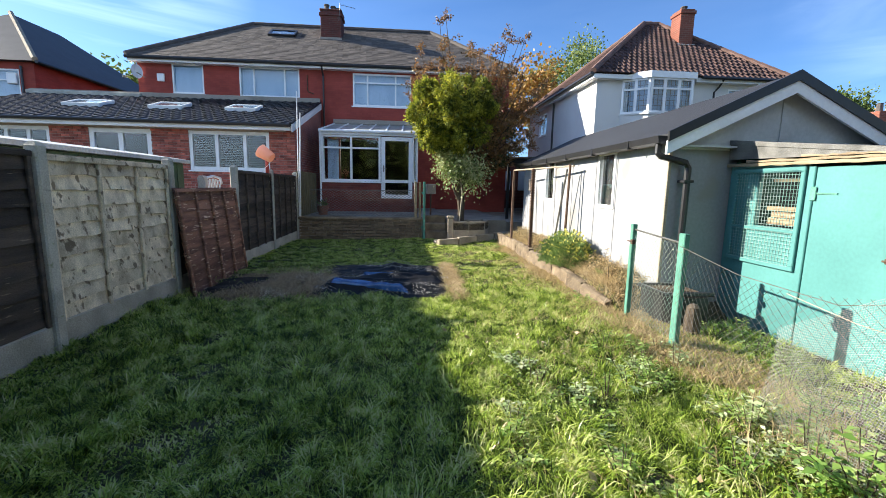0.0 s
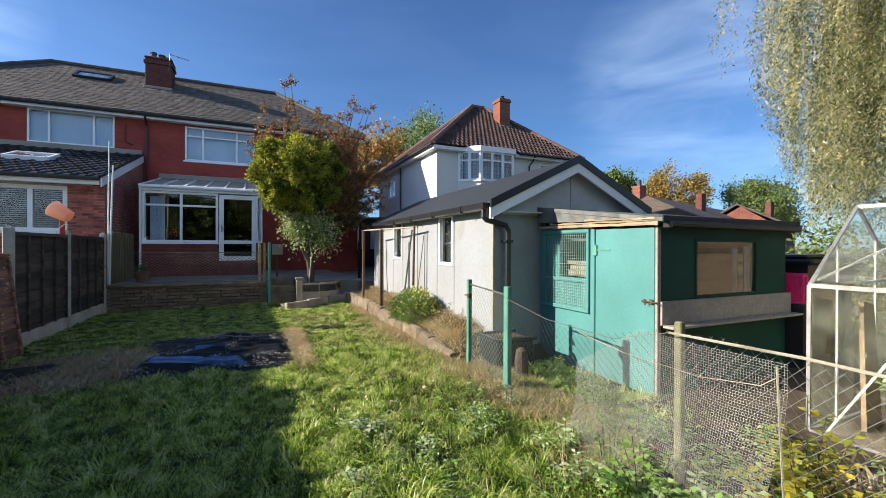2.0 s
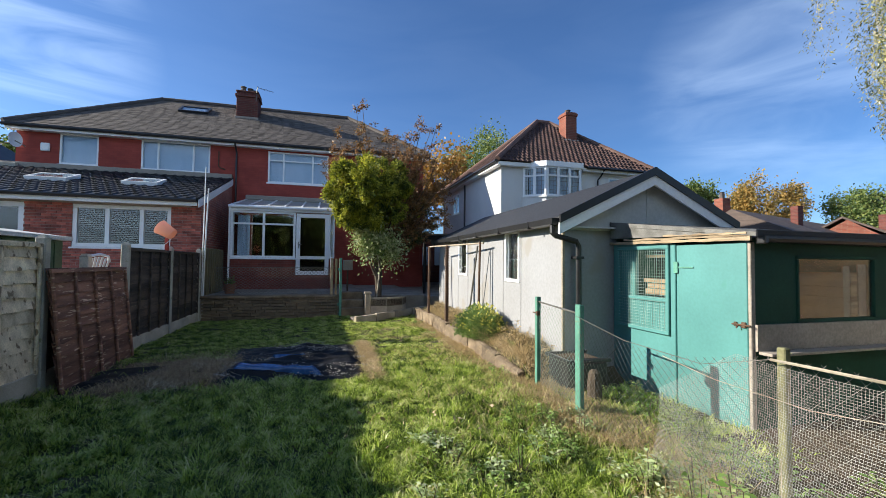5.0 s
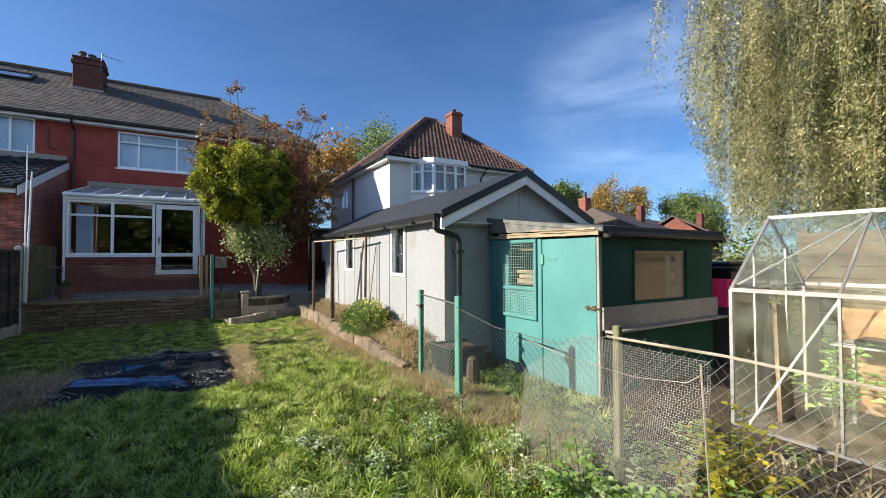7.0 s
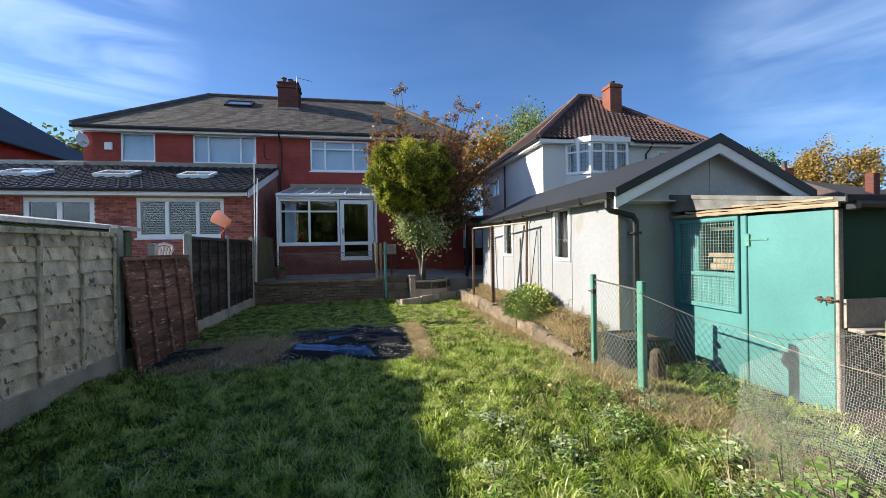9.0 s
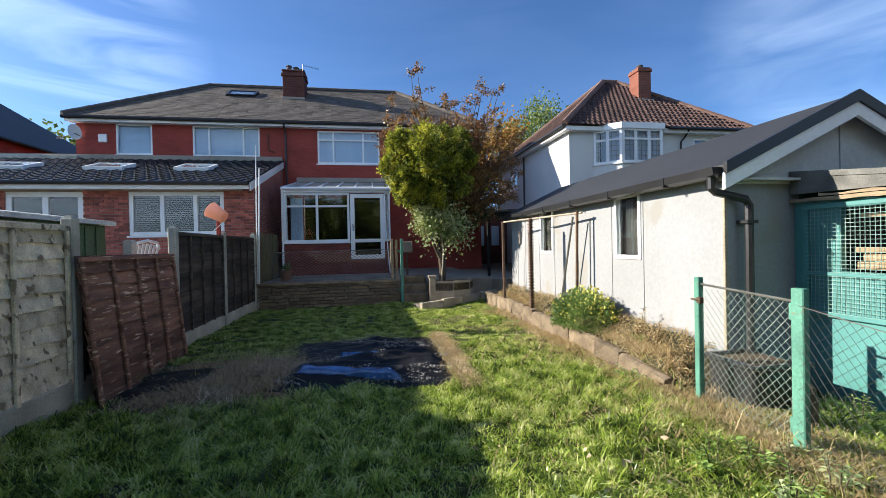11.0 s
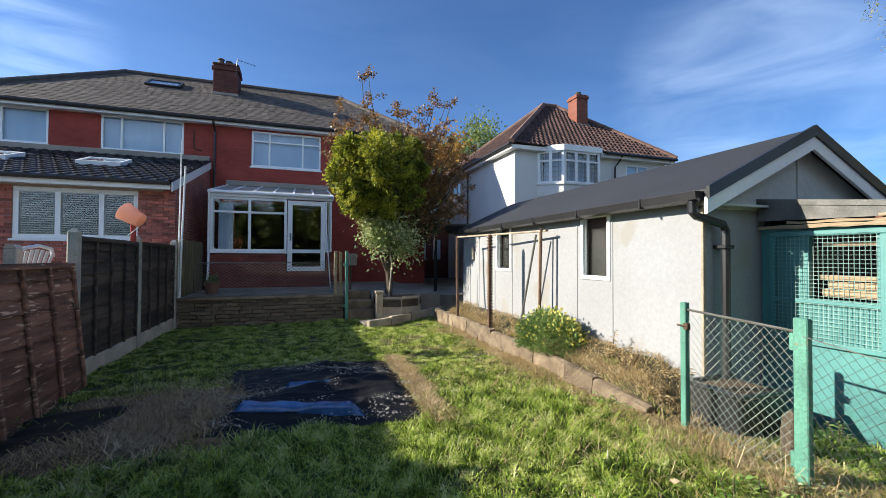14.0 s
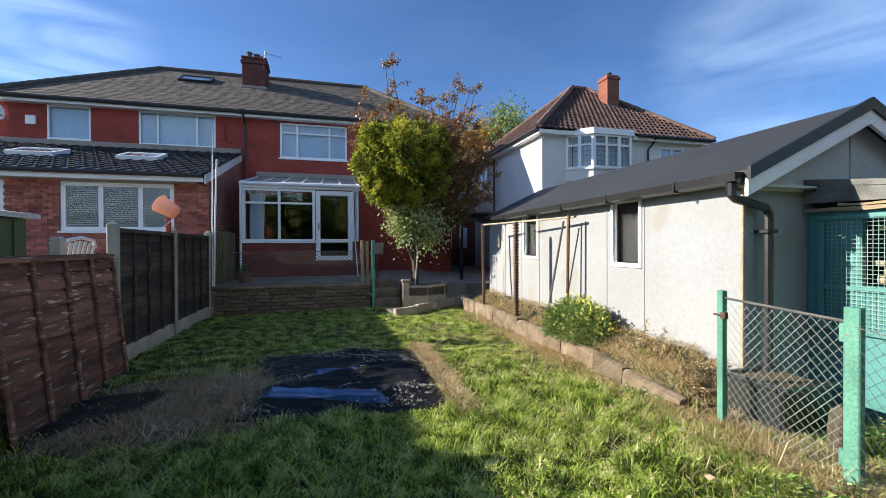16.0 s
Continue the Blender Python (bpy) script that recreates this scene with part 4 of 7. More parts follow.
km = M().box(0, 0.62, -0.05, 0.05, -0.12, 0.12, 0.012).mesh("kerb_stone", STONE_PALE)
for k in range(4):
    piece("kerb_stone", km, kerb, Matrix.Translation(Vector((0.98, 10.12, 0.02 + 0.02 * k)) + kd * 0.64 * k) @ Matrix.Rotation(math.atan2(kd.y, kd.x), 4, "Z"))
planter = thing("planter", (1.9, 11.3, 0), "raised stone planter round a tree trunk", "planter")
pm = M()
pts = [(1.36, 11.75), (1.36, 10.95), (1.8, 10.8), (2.25, 11.05), (2.45, 11.5), (2.4, 11.8)]
for a, b in zip(pts, pts[1:]):
    a, b = Vector((*a, 0)), Vector((*b, 0))
    d = (b - a).normalized()
    n = Vector((d.y, -d.x, 0)) * 0.10
    part("stone", M().prism([a - n * 0.0 + Vector((0, 0, -0.1)), b + d * 0.02 + Vector((0, 0, -0.1)), b + d * 0.02 - n + Vector((0, 0, -0.1)), a - n + Vector((0, 0, -0.1))], (0, 0, 0.62)), STONE_PALE, planter)
part("corner_post", M().box(1.27, 1.42, 10.9, 11.05, 0, 0.60, 0.02).box(1.25, 1.44, 10.88, 11.07, 0.60, 0.66, 0.015), STONE_PALE, planter)
part("soil", M().prism([(x, y, 0.3) for x, y in pts], (0, 0, 0.17)), SOIL, planter)

# ---- garage ----
GX, GY0, GY1, GE, GR, GXR = 3.08, 4.62, 10.35, 1.985, 2.635, 4.325
garage = thing("garage", (GXR, 7.5, 0.2), "white rendered prefab garage with a black felt roof", "garage")
gh = [(5.80, 6.33, 1.16, 1.90), (8.20, 8.72, 1.18, 1.94)]
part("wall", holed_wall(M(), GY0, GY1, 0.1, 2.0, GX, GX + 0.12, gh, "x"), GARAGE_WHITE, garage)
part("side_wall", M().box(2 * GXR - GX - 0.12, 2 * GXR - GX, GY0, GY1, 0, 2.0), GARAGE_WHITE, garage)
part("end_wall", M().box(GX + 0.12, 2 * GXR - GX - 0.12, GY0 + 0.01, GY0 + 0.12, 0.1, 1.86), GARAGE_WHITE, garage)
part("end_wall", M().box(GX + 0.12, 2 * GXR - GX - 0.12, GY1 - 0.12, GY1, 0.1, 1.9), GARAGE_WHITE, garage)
part("gable_board", M().prism([(GX, GY0 - 0.0, 1.84), (2 * GXR - GX, GY0, 1.84), (2 * GXR - GX, GY0, 1.95), (GXR, GY0, 2.56), (GX, GY0, 1.95)], (0, 0.05, 0)).box(GXR - 0.012, GXR + 0.012, GY0 - 0.012, GY0, 1.86, 2.50), GABLE_GREY, garage, "grey boarded gable")
part("end_gable", M().prism([(GX, GY1 - 0.05, 1.84), (2 * GXR - GX, GY1 - 0.05, 1.84), (GXR, GY1 - 0.05, 2.55)], (0, 0.05, 0)), GABLE_GREY, garage)
part("soffit", M().box(GX - 0.06, 2 * GXR - GX + 0.06, GY0 - 0.10, GY0, 1.86, 1.88), GABLE_GREY, garage)
xe, ze = GX - 0.11, GE
roof_m = M()
for s in (-1, 1):
    e = GXR + s * (GXR - xe)
    roof_m.prism([(e, GY0 - 0.14, ze), (GXR, GY0 - 0.14, GR), (GXR, GY0 - 0.14, GR - 0.05), (e, GY0 - 0.14, ze - 0.05)], (0, GY1 - GY0 + 0.26, 0))
groof = part("roof", roof_m, FELT, garage, "black felt pitched roof")
for s in (-1, 1):
    e = GXR + s * (GXR - xe + 0.02)
    part("verge_trim", M().prism([(e, GY0 - 0.17, ze + 0.02), (GXR, GY0 - 0.17, GR + 0.03), (GXR, GY0 - 0.17, GR - 0.075), (e, GY0 - 0.17, ze - 0.085)], (0, 0.03, 0)), BLACK_PLASTIC, garage)
    part("bargeboard", M().prism([(e, GY0 - 0.15, ze - 0.075), (GXR, GY0 - 0.15, GR - 0.065), (GXR, GY0 - 0.15, GR - 0.20), (e, GY0 - 0.15, ze - 0.215)], (0, 0.03, 0)), FASCIA, garage, "off-white bargeboard")
part("fascia", M().box(GX - 0.10, GX - 0.075, GY0 - 0.12, GY1 + 0.1, 1.88, 1.96), GREY_BOARD, garage)
part("white_trim", M().box(GX - 0.02, GX + 0.02, GY0, GY1, 1.955, 2.0), FASCIA, garage)
gut = part("gutter", M().prism([(GX - 0.21, GY0 - 0.1, 1.965), (GX - 0.20, GY0 - 0.1, 1.895), (GX - 0.15, GY0 - 0.1, 1.875), (GX - 0.105, GY0 - 0.1, 1.895), (GX - 0.10, GY0 - 0.1, 1.965)], (0, GY1 - GY0 + 0.2, 0)), BLACK_PLASTIC, garage)
for k in range(6):
    y = GY0 + 0.5 + k * 1.0
    part("gutter_clip", M().box(GX - 0.216, GX - 0.095, y, y + 0.022, 1.87, 1.971, 0.004), BLACK_PLASTIC, gut)
part("downpipe", M().tube([(GX - 0.15, GY0 - 0.02, 1.92), (GX - 0.15, GY0 - 0.02, 1.79), (GX - 0.12, GY0 - 0.03, 1.76), (GX + 0.14, GY0 - 0.08, 1.69), (GX + 0.17, GY0 - 0.08, 1.64), (GX + 0.17, GY0 - 0.08, 0.3)], 0.035, 9).box(GX + 0.115, GX + 0.225, GY0 - 0.12, GY0 + 0.02, 1.48, 1.51, 0.004), BLACK_PLASTIC, garage)
window(garage, 5.78, 6.31, 1.13, 1.93, GX + 0.003, [], axis="x", bar=0.05, back=ROOM_SHADE, sill=False)
window(garage, 8.16, 8.73, 1.16, 1.955, GX + 0.003, [], axis="x", bar=0.05, back=ROOM_SHADE, sill=False)
for y in (5.75, 6.39, 7.3, 8.13, 8.78, 9.5, 9.95):
    part("joint_strip", M().box(GX - 0.008, GX + 0.003, y - 0.012, y + 0.012, 0.2, 1.96, 0.003), GARAGE_WHITE, garage)
part("corner_trim", M().box(GX - 0.006, GX + 0.03, GY0 - 0.006, GY0 + 0.02, 0.3, 1.9, 0.004), STONE_PALE, garage)
solo("junction_box", M().box(GX - 0.05, GX - 0.004, 9.72, 9.84, 1.35, 1.62, 0.012), GREY_BOARD, "grey metal box on a white garage wall", "box")

# ---- raised bed along the garage ----
bedwall = struct("bed_wall", M().box(2.60, 2.66, 5.5, 10.2, -0.1, 0.12), SOIL, "low concrete block edging of a sloping bed")
blocks_ = []
for s_ in range(4):
    bv, bf_ = [], []
    L_ = (0.19, 0.27, 0.34, 0.23)[s_]
    for k in range(5):
        y_ = -L_ + 2 * L_ * k / 4
        for cx_, cz_ in ((-0.06, -0.24), (0.05, -0.24), (0.05, 0.08), (0.0, 0.09), (-0.045, 0.075)):
            e_ = 0.93 if k in (0, 4) else 1.0
            bv.append((cx_ * e_ + rrng.uniform(-0.008, 0.008), y_ + rrng.uniform(-0.01, 0.01), cz_ * e_ + rrng.uniform(-0.012, 0.012)))
    bf_ = [(5 * k + a, 5 * k + (a + 1) % 5, 5 * k + 5 + (a + 1) % 5, 5 * k + 5 + a) for k in range(4) for a in range(5)]
    bf_ += [(4, 3, 2, 1, 0), (20, 21, 22, 23, 24)]
    blocks_.append(M().add(bv, bf_).mesh("edging_block", STONE_BROWN))
y_ = 4.72
while y_ < 10.1:
    s_ = rrng.randrange(4)
    L_ = (0.19, 0.27, 0.34, 0.23)[s_]
    y_ += L_
    if rrng.random() < 0.95:
        piece("edging_block", blocks_[s_], bedwall, pose(2.57 + rrng.uniform(-0.015, 0.015), y_, 0.19 - 0.13 * max(0.0, (6.4 - y_) / 1.6) + rrng.uniform(-0.02, 0.02), 4.6 if y_ < 6.3 else rrng.uniform(-2, 2), rrng.uniform(-7, 2), rrng.uniform(-3, 3)))
    y_ += L_ + rrng.uniform(0.0, 0.02)

# ---- turquoise shed ----
SX, SY0, SY1, SXR = 3.815, 2.856, 4.62, 5.93
shed = thing("shed", (4.87, 3.7, 0), "turquoise-painted timber shed with a meshed window", "shed")
part("side_panel", holed_wall(M(), 3.70, SY1, -0.05, 1.66, SX, SX + 0.05, [(3.79, 4.24, 1.06, 1.585)], "x"), TEAL, shed)
sdoor = part("door", M().box(SX - 0.012, SX + 0.035, SY0 + 0.02, 3.63, 0.0, 1.62, 0.006), TEAL, shed)
part("door_post", M().box(SX - 0.022, SX + 0.04, 3.635, 3.70, -0.05, 1.63, 0.006), TEAL, shed)
part("corner_post", M().box(SX - 0.01, SX + 0.04, SY0 - 0.012, SY0 + 0.018, -0.05, 1.62, 0.005), GREY_BOARD, shed)
hinge = M().box(SX - 0.02, SX - 0.010, 3.42, 3.66, 1.385, 1.40).box(SX - 0.028, SX - 0.018, 3.60, 3.655, 1.33, 1.45, 0.004)
part("hinge", hinge, GREEN_PAINT, sdoor)
part("latch", M().tube([(SX - 0.03, SY0 - 0.02, 0.90), (SX - 0.03, SY0 + 0.15, 0.90)], 0.008, 7).box(SX - 0.03, SX - 0.012, SY0 + 0.03, SY0 + 0.07, 0.875, 0.925, 0.005).box(SX - 0.03, SX - 0.012, SY0 + 0.11, SY0 + 0.14, 0.88, 0.92, 0.005).tube([(SX - 0.035, SY0 + 0.09, 0.90), (SX - 0.055, SY0 + 0.09, 0.87)], 0.006, 6), RUST, sdoor, "rusty bolt")
wf = rails(M(), 3.72, 4.53, 0, 0, 0.67, 1.63, 0.045, (SX - 0.03, SX - 0.002), "x")
wf.box(SX - 0.028, SX - 0.002, 3.76, 4.5, 1.02, 1.05, 0.004)
sw = part("window_frame", wf, TEAL, shed)
grid = M()
k = 3.78
while k < 4.49:
    grid.box(SX - 0.026, SX - 0.022, k, k + 0.0032, 0.70, 1.60)
    k += 0.034
k = 0.71
while k < 1.6:
    grid.box(SX - 0.030, SX - 0.026, 3.76, 4.50, k, k + 0.0032)
    k += 0.034
part("wire_grid", grid, GRID_PAINT, sw, "square wire mesh")
# near-black board painted as the shed's unlit inside
part("room_shade_lining", M().box(SX + 0.5, SX + 0.52, 3.0, 4.5, 0.6, 1.6), ROOM_SHADE, shed)
for q in ((0.10, 0.13, 3.80, 4.20, 1.08, 1.14), (0.09, 0.12, 3.79, 4.15, 1.15, 1.205), (0.10, 0.13, 3.83, 4.22, 1.215, 1.26), (0.12, 0.14, 3.8, 4.2, 1.50, 1.53)):
    part("shelf_board", M().box(SX + q[0], SX + q[1], *q[2:], 0.005), WOOD_PALE, shed)
part("front_panel", holed_wall(M(), SX + 0.04, SXR, -0.05, 1.66, SY0, SY0 + 0.05, [(4.37, 5.37, 0.93, 1.49)]), DARK_GREEN, shed, "dark green boarded front")
part("back_panel", M().box(SX + 0.05, SXR, SY1 - 0.05, SY1, -0.05, 1.8).box(SXR - 0.05, SXR, SY0 + 0.05, SY1 - 0.05, -0.05, 1.66), DARK_GREEN, shed)
fw = part("front_window", rails(M(), 4.35, 5.39, 0, 0, 0.91, 1.51, 0.03, (SY0 - 0.012, SY0 + 0.03)), DARK_GREEN, shed)
part("pane", M().box(4.38, 5.36, SY0 + 0.012, SY0 + 0.016, 0.94, 1.48), GLASS_OLD, fw).visible_shadow = False
part("plywood", M().box(4.38, 5.02, SY0 + 0.045, SY0 + 0.055, 0.94, 1.36), PLY, fw)
for xa, xb, zt, mt in ((5.03, 5.12, 1.42, GREY_BOARD), (5.13, 5.22, 1.36, WEATHERED), (5.235, 5.345, 1.44, GREY_BOARD)):
    part("board", M().box(xa, xb, SY0 + 0.05, SY0 + 0.06, 0.94, zt), mt, fw)
part("shelf_board", M().prism([(SX + 0.02, SY0 - 0.01, 0.68), (SX + 0.02, SY0 - 0.04, 0.69), (SX + 0.02, SY0 - 0.04, 0.91), (SX + 0.02, SY0 - 0.01, 0.91)], (SXR - SX + 0.02, 0, 0)), GREY_BOARD, shed)
part("ledge", M().box(SX + 0.02, SXR + 0.04, SY0 - 0.16, SY0 - 0.045, 0.665, 0.69, 0.004), GREY_BOARD, shed)
def fascia_strip(ya, yb, za, zb, h, off, seed):
    """A weathered, split strip of fascia with ragged edges."""
    r = random.Random(seed)
    v, f, n = [], [], 16
    for k in range(n + 1):
        y, z = ya + (yb - ya) * k / n, za + (zb - za) * k / n
        lo, hi = z + r.uniform(-0.004, 0.004), z + h + r.uniform(-0.009, 0.006)
        v += [(off, y, lo), (off, y, hi), (off + 0.022, y, hi), (off + 0.022, y, lo)]
    for k in range(n):
        f += [(4 * k + a, 4 * k + 4 + a, 4 * k + 4 + (a + 1) % 4, 4 * k + (a + 1) % 4) for a in range(4)]
    f += [(0, 1, 2, 3), (4 * n + 3, 4 * n + 2, 4 * n + 1, 4 * n)]
    return M().add(v, f)


part("fascia_board", fascia_strip(SY0 - 0.05, SY1, 1.632, 1.662, 0.034, SX - 0.062, 1), WEATHERED, shed, "split bare timber fascia")
part("fascia_board", fascia_strip(SY0 - 0.05, SY1 - 0.25, 1.667, 1.698, 0.022, SX - 0.056, 2), WEATHERED, shed, "split bare timber fascia")
part("fascia_board", fascia_strip(SY0 - 0.02, 3.75, 1.690, 1.712, 0.018, SX - 0.066, 3), WEATHERED, shed, "split bare timber fascia")
fl = M().prism([(SX - 0.05, SY0 - 0.06, 1.685), (SX - 0.05, SY1, 1.74), (SX - 0.05, SY1, 1.95), (SX - 0.05, SY0 - 0.06, 1.70)], (0.03, 0, 0))
part("felt_side", fl, FELT_OLD, shed)
sroof = M().add([(SX - 0.06, SY0 - 0.10, 1.70), (SXR + 0.05, SY0 - 0.10, 1.70), (SXR + 0.05, SY1, 1.95), (SX - 0.06, SY1, 1.95), (SX - 0.06, SY0 - 0.10, 1.665), (SXR + 0.05, SY0 - 0.10, 1.665), (SXR + 0.05, SY1, 1.9), (SX - 0.06, SY1, 1.9)], [(0, 1, 2, 3), (7, 6, 5, 4), (0, 4, 5, 1), (1, 5, 6, 2), (2, 6, 7, 3), (3, 7, 4, 0)])
part("roof", sroof, FELT_OLD, shed, "old mineral felt roof")
part("gutter", M().tube([(SX + 0.02, SY0 - 0.10, 1.645), (SXR + 0.06, SY0 - 0.10, 1.635)], 0.035, 8).box(SX - 0.01, SX + 0.04, SY0 - 0.14, SY0 - 0.05, 1.6, 1.67, 0.01), BLACK_PLASTIC, shed)
part("roof_edge", M().box(SX - 0.07, SXR + 0.06, SY0 - 0.115, SY0 - 0.10, 1.655, 1.72, 0.006), FELT, shed)

# ---- white house ----
WX0, WX1, WY, WE = 6.58, 13.2, 14.5, 5.2
wh = thing("house", (9.9, 18.3, 0), "white rendered house with a brown tiled hipped roof", "house")
part("wall", holed_wall(M(), WX0, WX1, 0, WE, WY, WY + 0.28, [(7.7, 9.8, 4.0, 5.1), (11.3, 12.4, 4.35, 4.95)]), RENDER_WHITE, wh)
part("side_wall", holed_wall(M(), WY + 0.28, 22.4, 0, WE, WX0, WX0 + 0.28, [(19.6, 20.7, 3.9, 4.9)], "x"), RENDER_WHITE, wh)
part("back_wall", M().box(WX0, WX1, 22.2, 22.4, 0, WE).box(WX1 - 0.2, WX1, WY + 0.28, 22.2, 0, WE), RENDER_WHITE, wh)
# backing coloured as room shade behind the front windows
part("room_shade_backing", M().box(7.2, 12.8, 16.2, 16.3, 0, WE - 0.1), ROOM_SHADE, wh)
window(wh, 19.6, 20.7, 3.9, 4.9, WX0 + 0.03, [0.5], axis="x", back=NET_SKY_BLUE)
window(wh, 11.3, 12.4, 4.35, 4.95, WY + 0.03, [0.5], back=NET_SKY_BLUE)
bay = part("bay", M().prism([(7.45, WY, 3.55), (8.15, 13.92, 3.55), (9.65, 13.92, 3.55), (10.05, WY, 3.55)], (0, 0, 0.40)).prism([(7.40, WY, 3.92), (8.13, 13.87, 3.92), (9.68, 13.87, 3.92), (10.1, WY, 3.92)], (0, 0, 0.05)), RENDER_WHITE, wh)
part("bay_top", M().prism([(7.42, WY, 5.08), (8.12, 13.86, 5.08), (9.70, 13.86, 5.08), (10.1, WY, 5.08)], (0, 0, 0.20)), UPVC, wh)
bf = M()
bays = [Vector((7.48, WY, 0)), Vector((8.17, 13.95, 0)), Vector((9.63, 13.95, 0)), Vector((10.02, WY, 0))]
leads = M()
for (a, b), n in zip(zip(bays, bays[1:]), (2, 3, 1)):
    d = (b - a).normalized()
    nn = Vector((d.y, -d.x, 0))
    ang = math.atan2(d.y, d.x)
    L = (b - a).length
    T = Matrix.Translation(a) @ Matrix.Rotation(ang, 4, "Z")
    for z0, z1 in ((3.97, 4.04), (4.72, 4.78), (5.02, 5.08)):
        bf.box(0, L, -0.03, 0.03, z0, z1, 0, T)
    for k in range(n + 1):
        wdt = 0.05 if k not in (0, n) else 0.075
        c = L * k / n
        bf.box(max(c - wdt, 0), min(c + wdt, L), -0.032, 0.032, 4.0, 5.08, 0, T)
    q = 0.14
    while q < L:
        leads.box(q - 0.006, q + 0.006, -0.002, 0.008, 4.05, 5.02, 0, T)
        q += 0.14
    for z in (4.2, 4.37, 4.54, 4.86):
        leads.box(0.05, L - 0.05, -0.002, 0.008, z, z + 0.012, 0, T)
    gl = part("pane", M().box(0.04, L - 0.04, 0.012, 0.018, 4.03, 5.03, 0, T), GLASS, bay)
    gl.visible_shadow = False
part("window_frame", bf, UPVC, bay)
part("lead_lattice", leads, GREY_BOARD, bay)
part("sky_tinted_net", M().prism([(7.75, WY, 4.0), (8.25, 14.05, 4.0), (9.55, 14.05, 4.0), (9.85, WY, 4.0)], (0, 0, 1.05)), NET_SKY_BLUE, bay)
we0, wz = 0.28, WE + 0.05
wa, wb, wc = (WX0 - we0, WY - we0, wz), (WX1 + we0, WY - we0, wz), (10.12, 18.3, 8.34)
wd, wf2, wg = (10.75, 18.3, 8.34), (WX1 + we0, 22.6, wz), (WX0 - we0, 22.6, wz)
wroof = part("roof", M().add([wa, wb, wf2, wg, wc, wd], [(0, 1, 5, 4), (0, 4, 3), (1, 2, 5), (2, 3, 4, 5), (0, 3, 2, 1)]), BROWN_TILE, wh, "brown clay tile hipped roof")
wup = Vector((0, 18.3 - (WY - we0), 8.34 - wz))
wl2 = wup.length


def w_bounds(s):
    f = s / wl2
    return wa[0] + (wc[0] - wa[0]) * f, wb[0] + (wd[0] - wb[0]) * f


wr = int(wl2 / 0.27)
part("tile_covering", tiled(M(), (0, WY - we0, wz), (1, 0, 0), wup, wr, w_bounds, 0.20, wl2 / wr, 0.016, rrng, curve=0.03), BROWN_TILE, wroof, kind="stuff")
sup = Vector((wc[0] - wa[0], 0, 8.34 - wz))
sl2 = sup.length


def s_bounds(s):
    f = s / sl2
    return -22.6 + (22.6 - 18.3) * f, -(WY - we0) + (-18.3 + (WY - we0)) * f


sr2 = int(sl2 / 0.27)
part("tile_covering", tiled(M(), (wa[0], 0, wz), (0, -1, 0), sup, sr2, s_bounds, 0.20, sl2 / sr2, 0.016, rrng, curve=0.03), BROWN_TILE, wroof, kind="stuff")
caps = M()
for a, b in ((wa, wc), (wb, wd), (wc, wd), (wg, wc)):
    a, b = Vector(a), Vector(b)
    n = max(2, int((b - a).length / 0.4))
    for k in range(n):
        caps.tube([a.lerp(b, k / n) + Vector((0, 0, 0.04)), a.lerp(b, (k + 1.05) / n) + Vector((0, 0, 0.055))], 0.105, 7)
part("ridge_capping", caps, surf("ridge_clay", (0.19, 0.115, 0.095), (0.13, 0.075, 0.06), 0.8, 3, 40, 0.3), wroof, kind="stuff")
part("fascia", M().box(WX0 - we0 + 0.05, WX1 + we0, WY - we0 + 0.04, WY, WE - 0.12, WE + 0.02, 0.005).box(WX0 - we0 + 0.04, WX0, WY, 22.5, WE - 0.12, WE + 0.02, 0.005), FASCIA, wh)
part("gutter", M().tube([(10.1, WY - we0 - 0.04, WE + 0.02), (WX1 + we0, WY - we0 - 0.04, WE + 0.02)], 0.055, 7).tube([(WX0 - we0 - 0.04, WY - we0, WE + 0.02), (WX0 - we0 - 0.04, 22.5, WE + 0.02)], 0.055, 7).tube([(10.9, WY - we0, WE), (10.9, WY - 0.1, WE - 0.2), (10.75, WY - 0.06, WE - 0.4), (10.75, WY - 0.06, 3)], 0.035, 6).tube([(WX0 - 0.06, 18.6, WE), (WX0 - 0.06, 18.6, 0.5)], 0.04, 6), BLACK_PLASTIC, wh)
wch = part("chimney", M().box(10.66, 11.22, 16.6, 17.2, 6.6, 8.36, 0.01).box(10.62, 11.26, 16.56, 17.24, 8.18, 8.30, 0.01), CHIM_ORANGE, wh, "orange brick chimney")
part("chimney_pot", M().lathe(10.94, 16.9, [(0.12, 8.36), (0.11, 8.48), (0.13, 8.5), (0.13, 8.53), (0.08, 8.53)], 10), RIDGE, wch)
part("flashing", M().box(10.5, 11.3, 16.5, 16.6, 6.88, 7.05, 0.01), GABLE_GREY, wch)

# ---- carport and the yard behind ----
cp = thing("carport", (4.2, 14.5, 0.4), "low corrugated carport between two houses", "carport")
part("roof", M().prism([(2.9, 13.2, 2.30), (6.5, 13.2, 2.42), (6.5, 13.2, 2.46), (2.9, 13.2, 2.34)], (0, 6, 0.05)), FELT_OLD, cp)
# beam and posts share the near-black of the room backings
part("beam", M().box(2.95, 6.4, 13.25, 13.33, 2.18, 2.30), ROOM_SHADE, cp)
for x in (3.35, 4.4):
    part("post", M().box(x, x + 0.08, 13.3, 13.38, 0.4, 2.2, 0.008), ROOM_SHADE, cp)
yard = thing("brick_outhouse", (5, 21, 0.4), "dark brick wall with white windows in a yard", "outhouse")
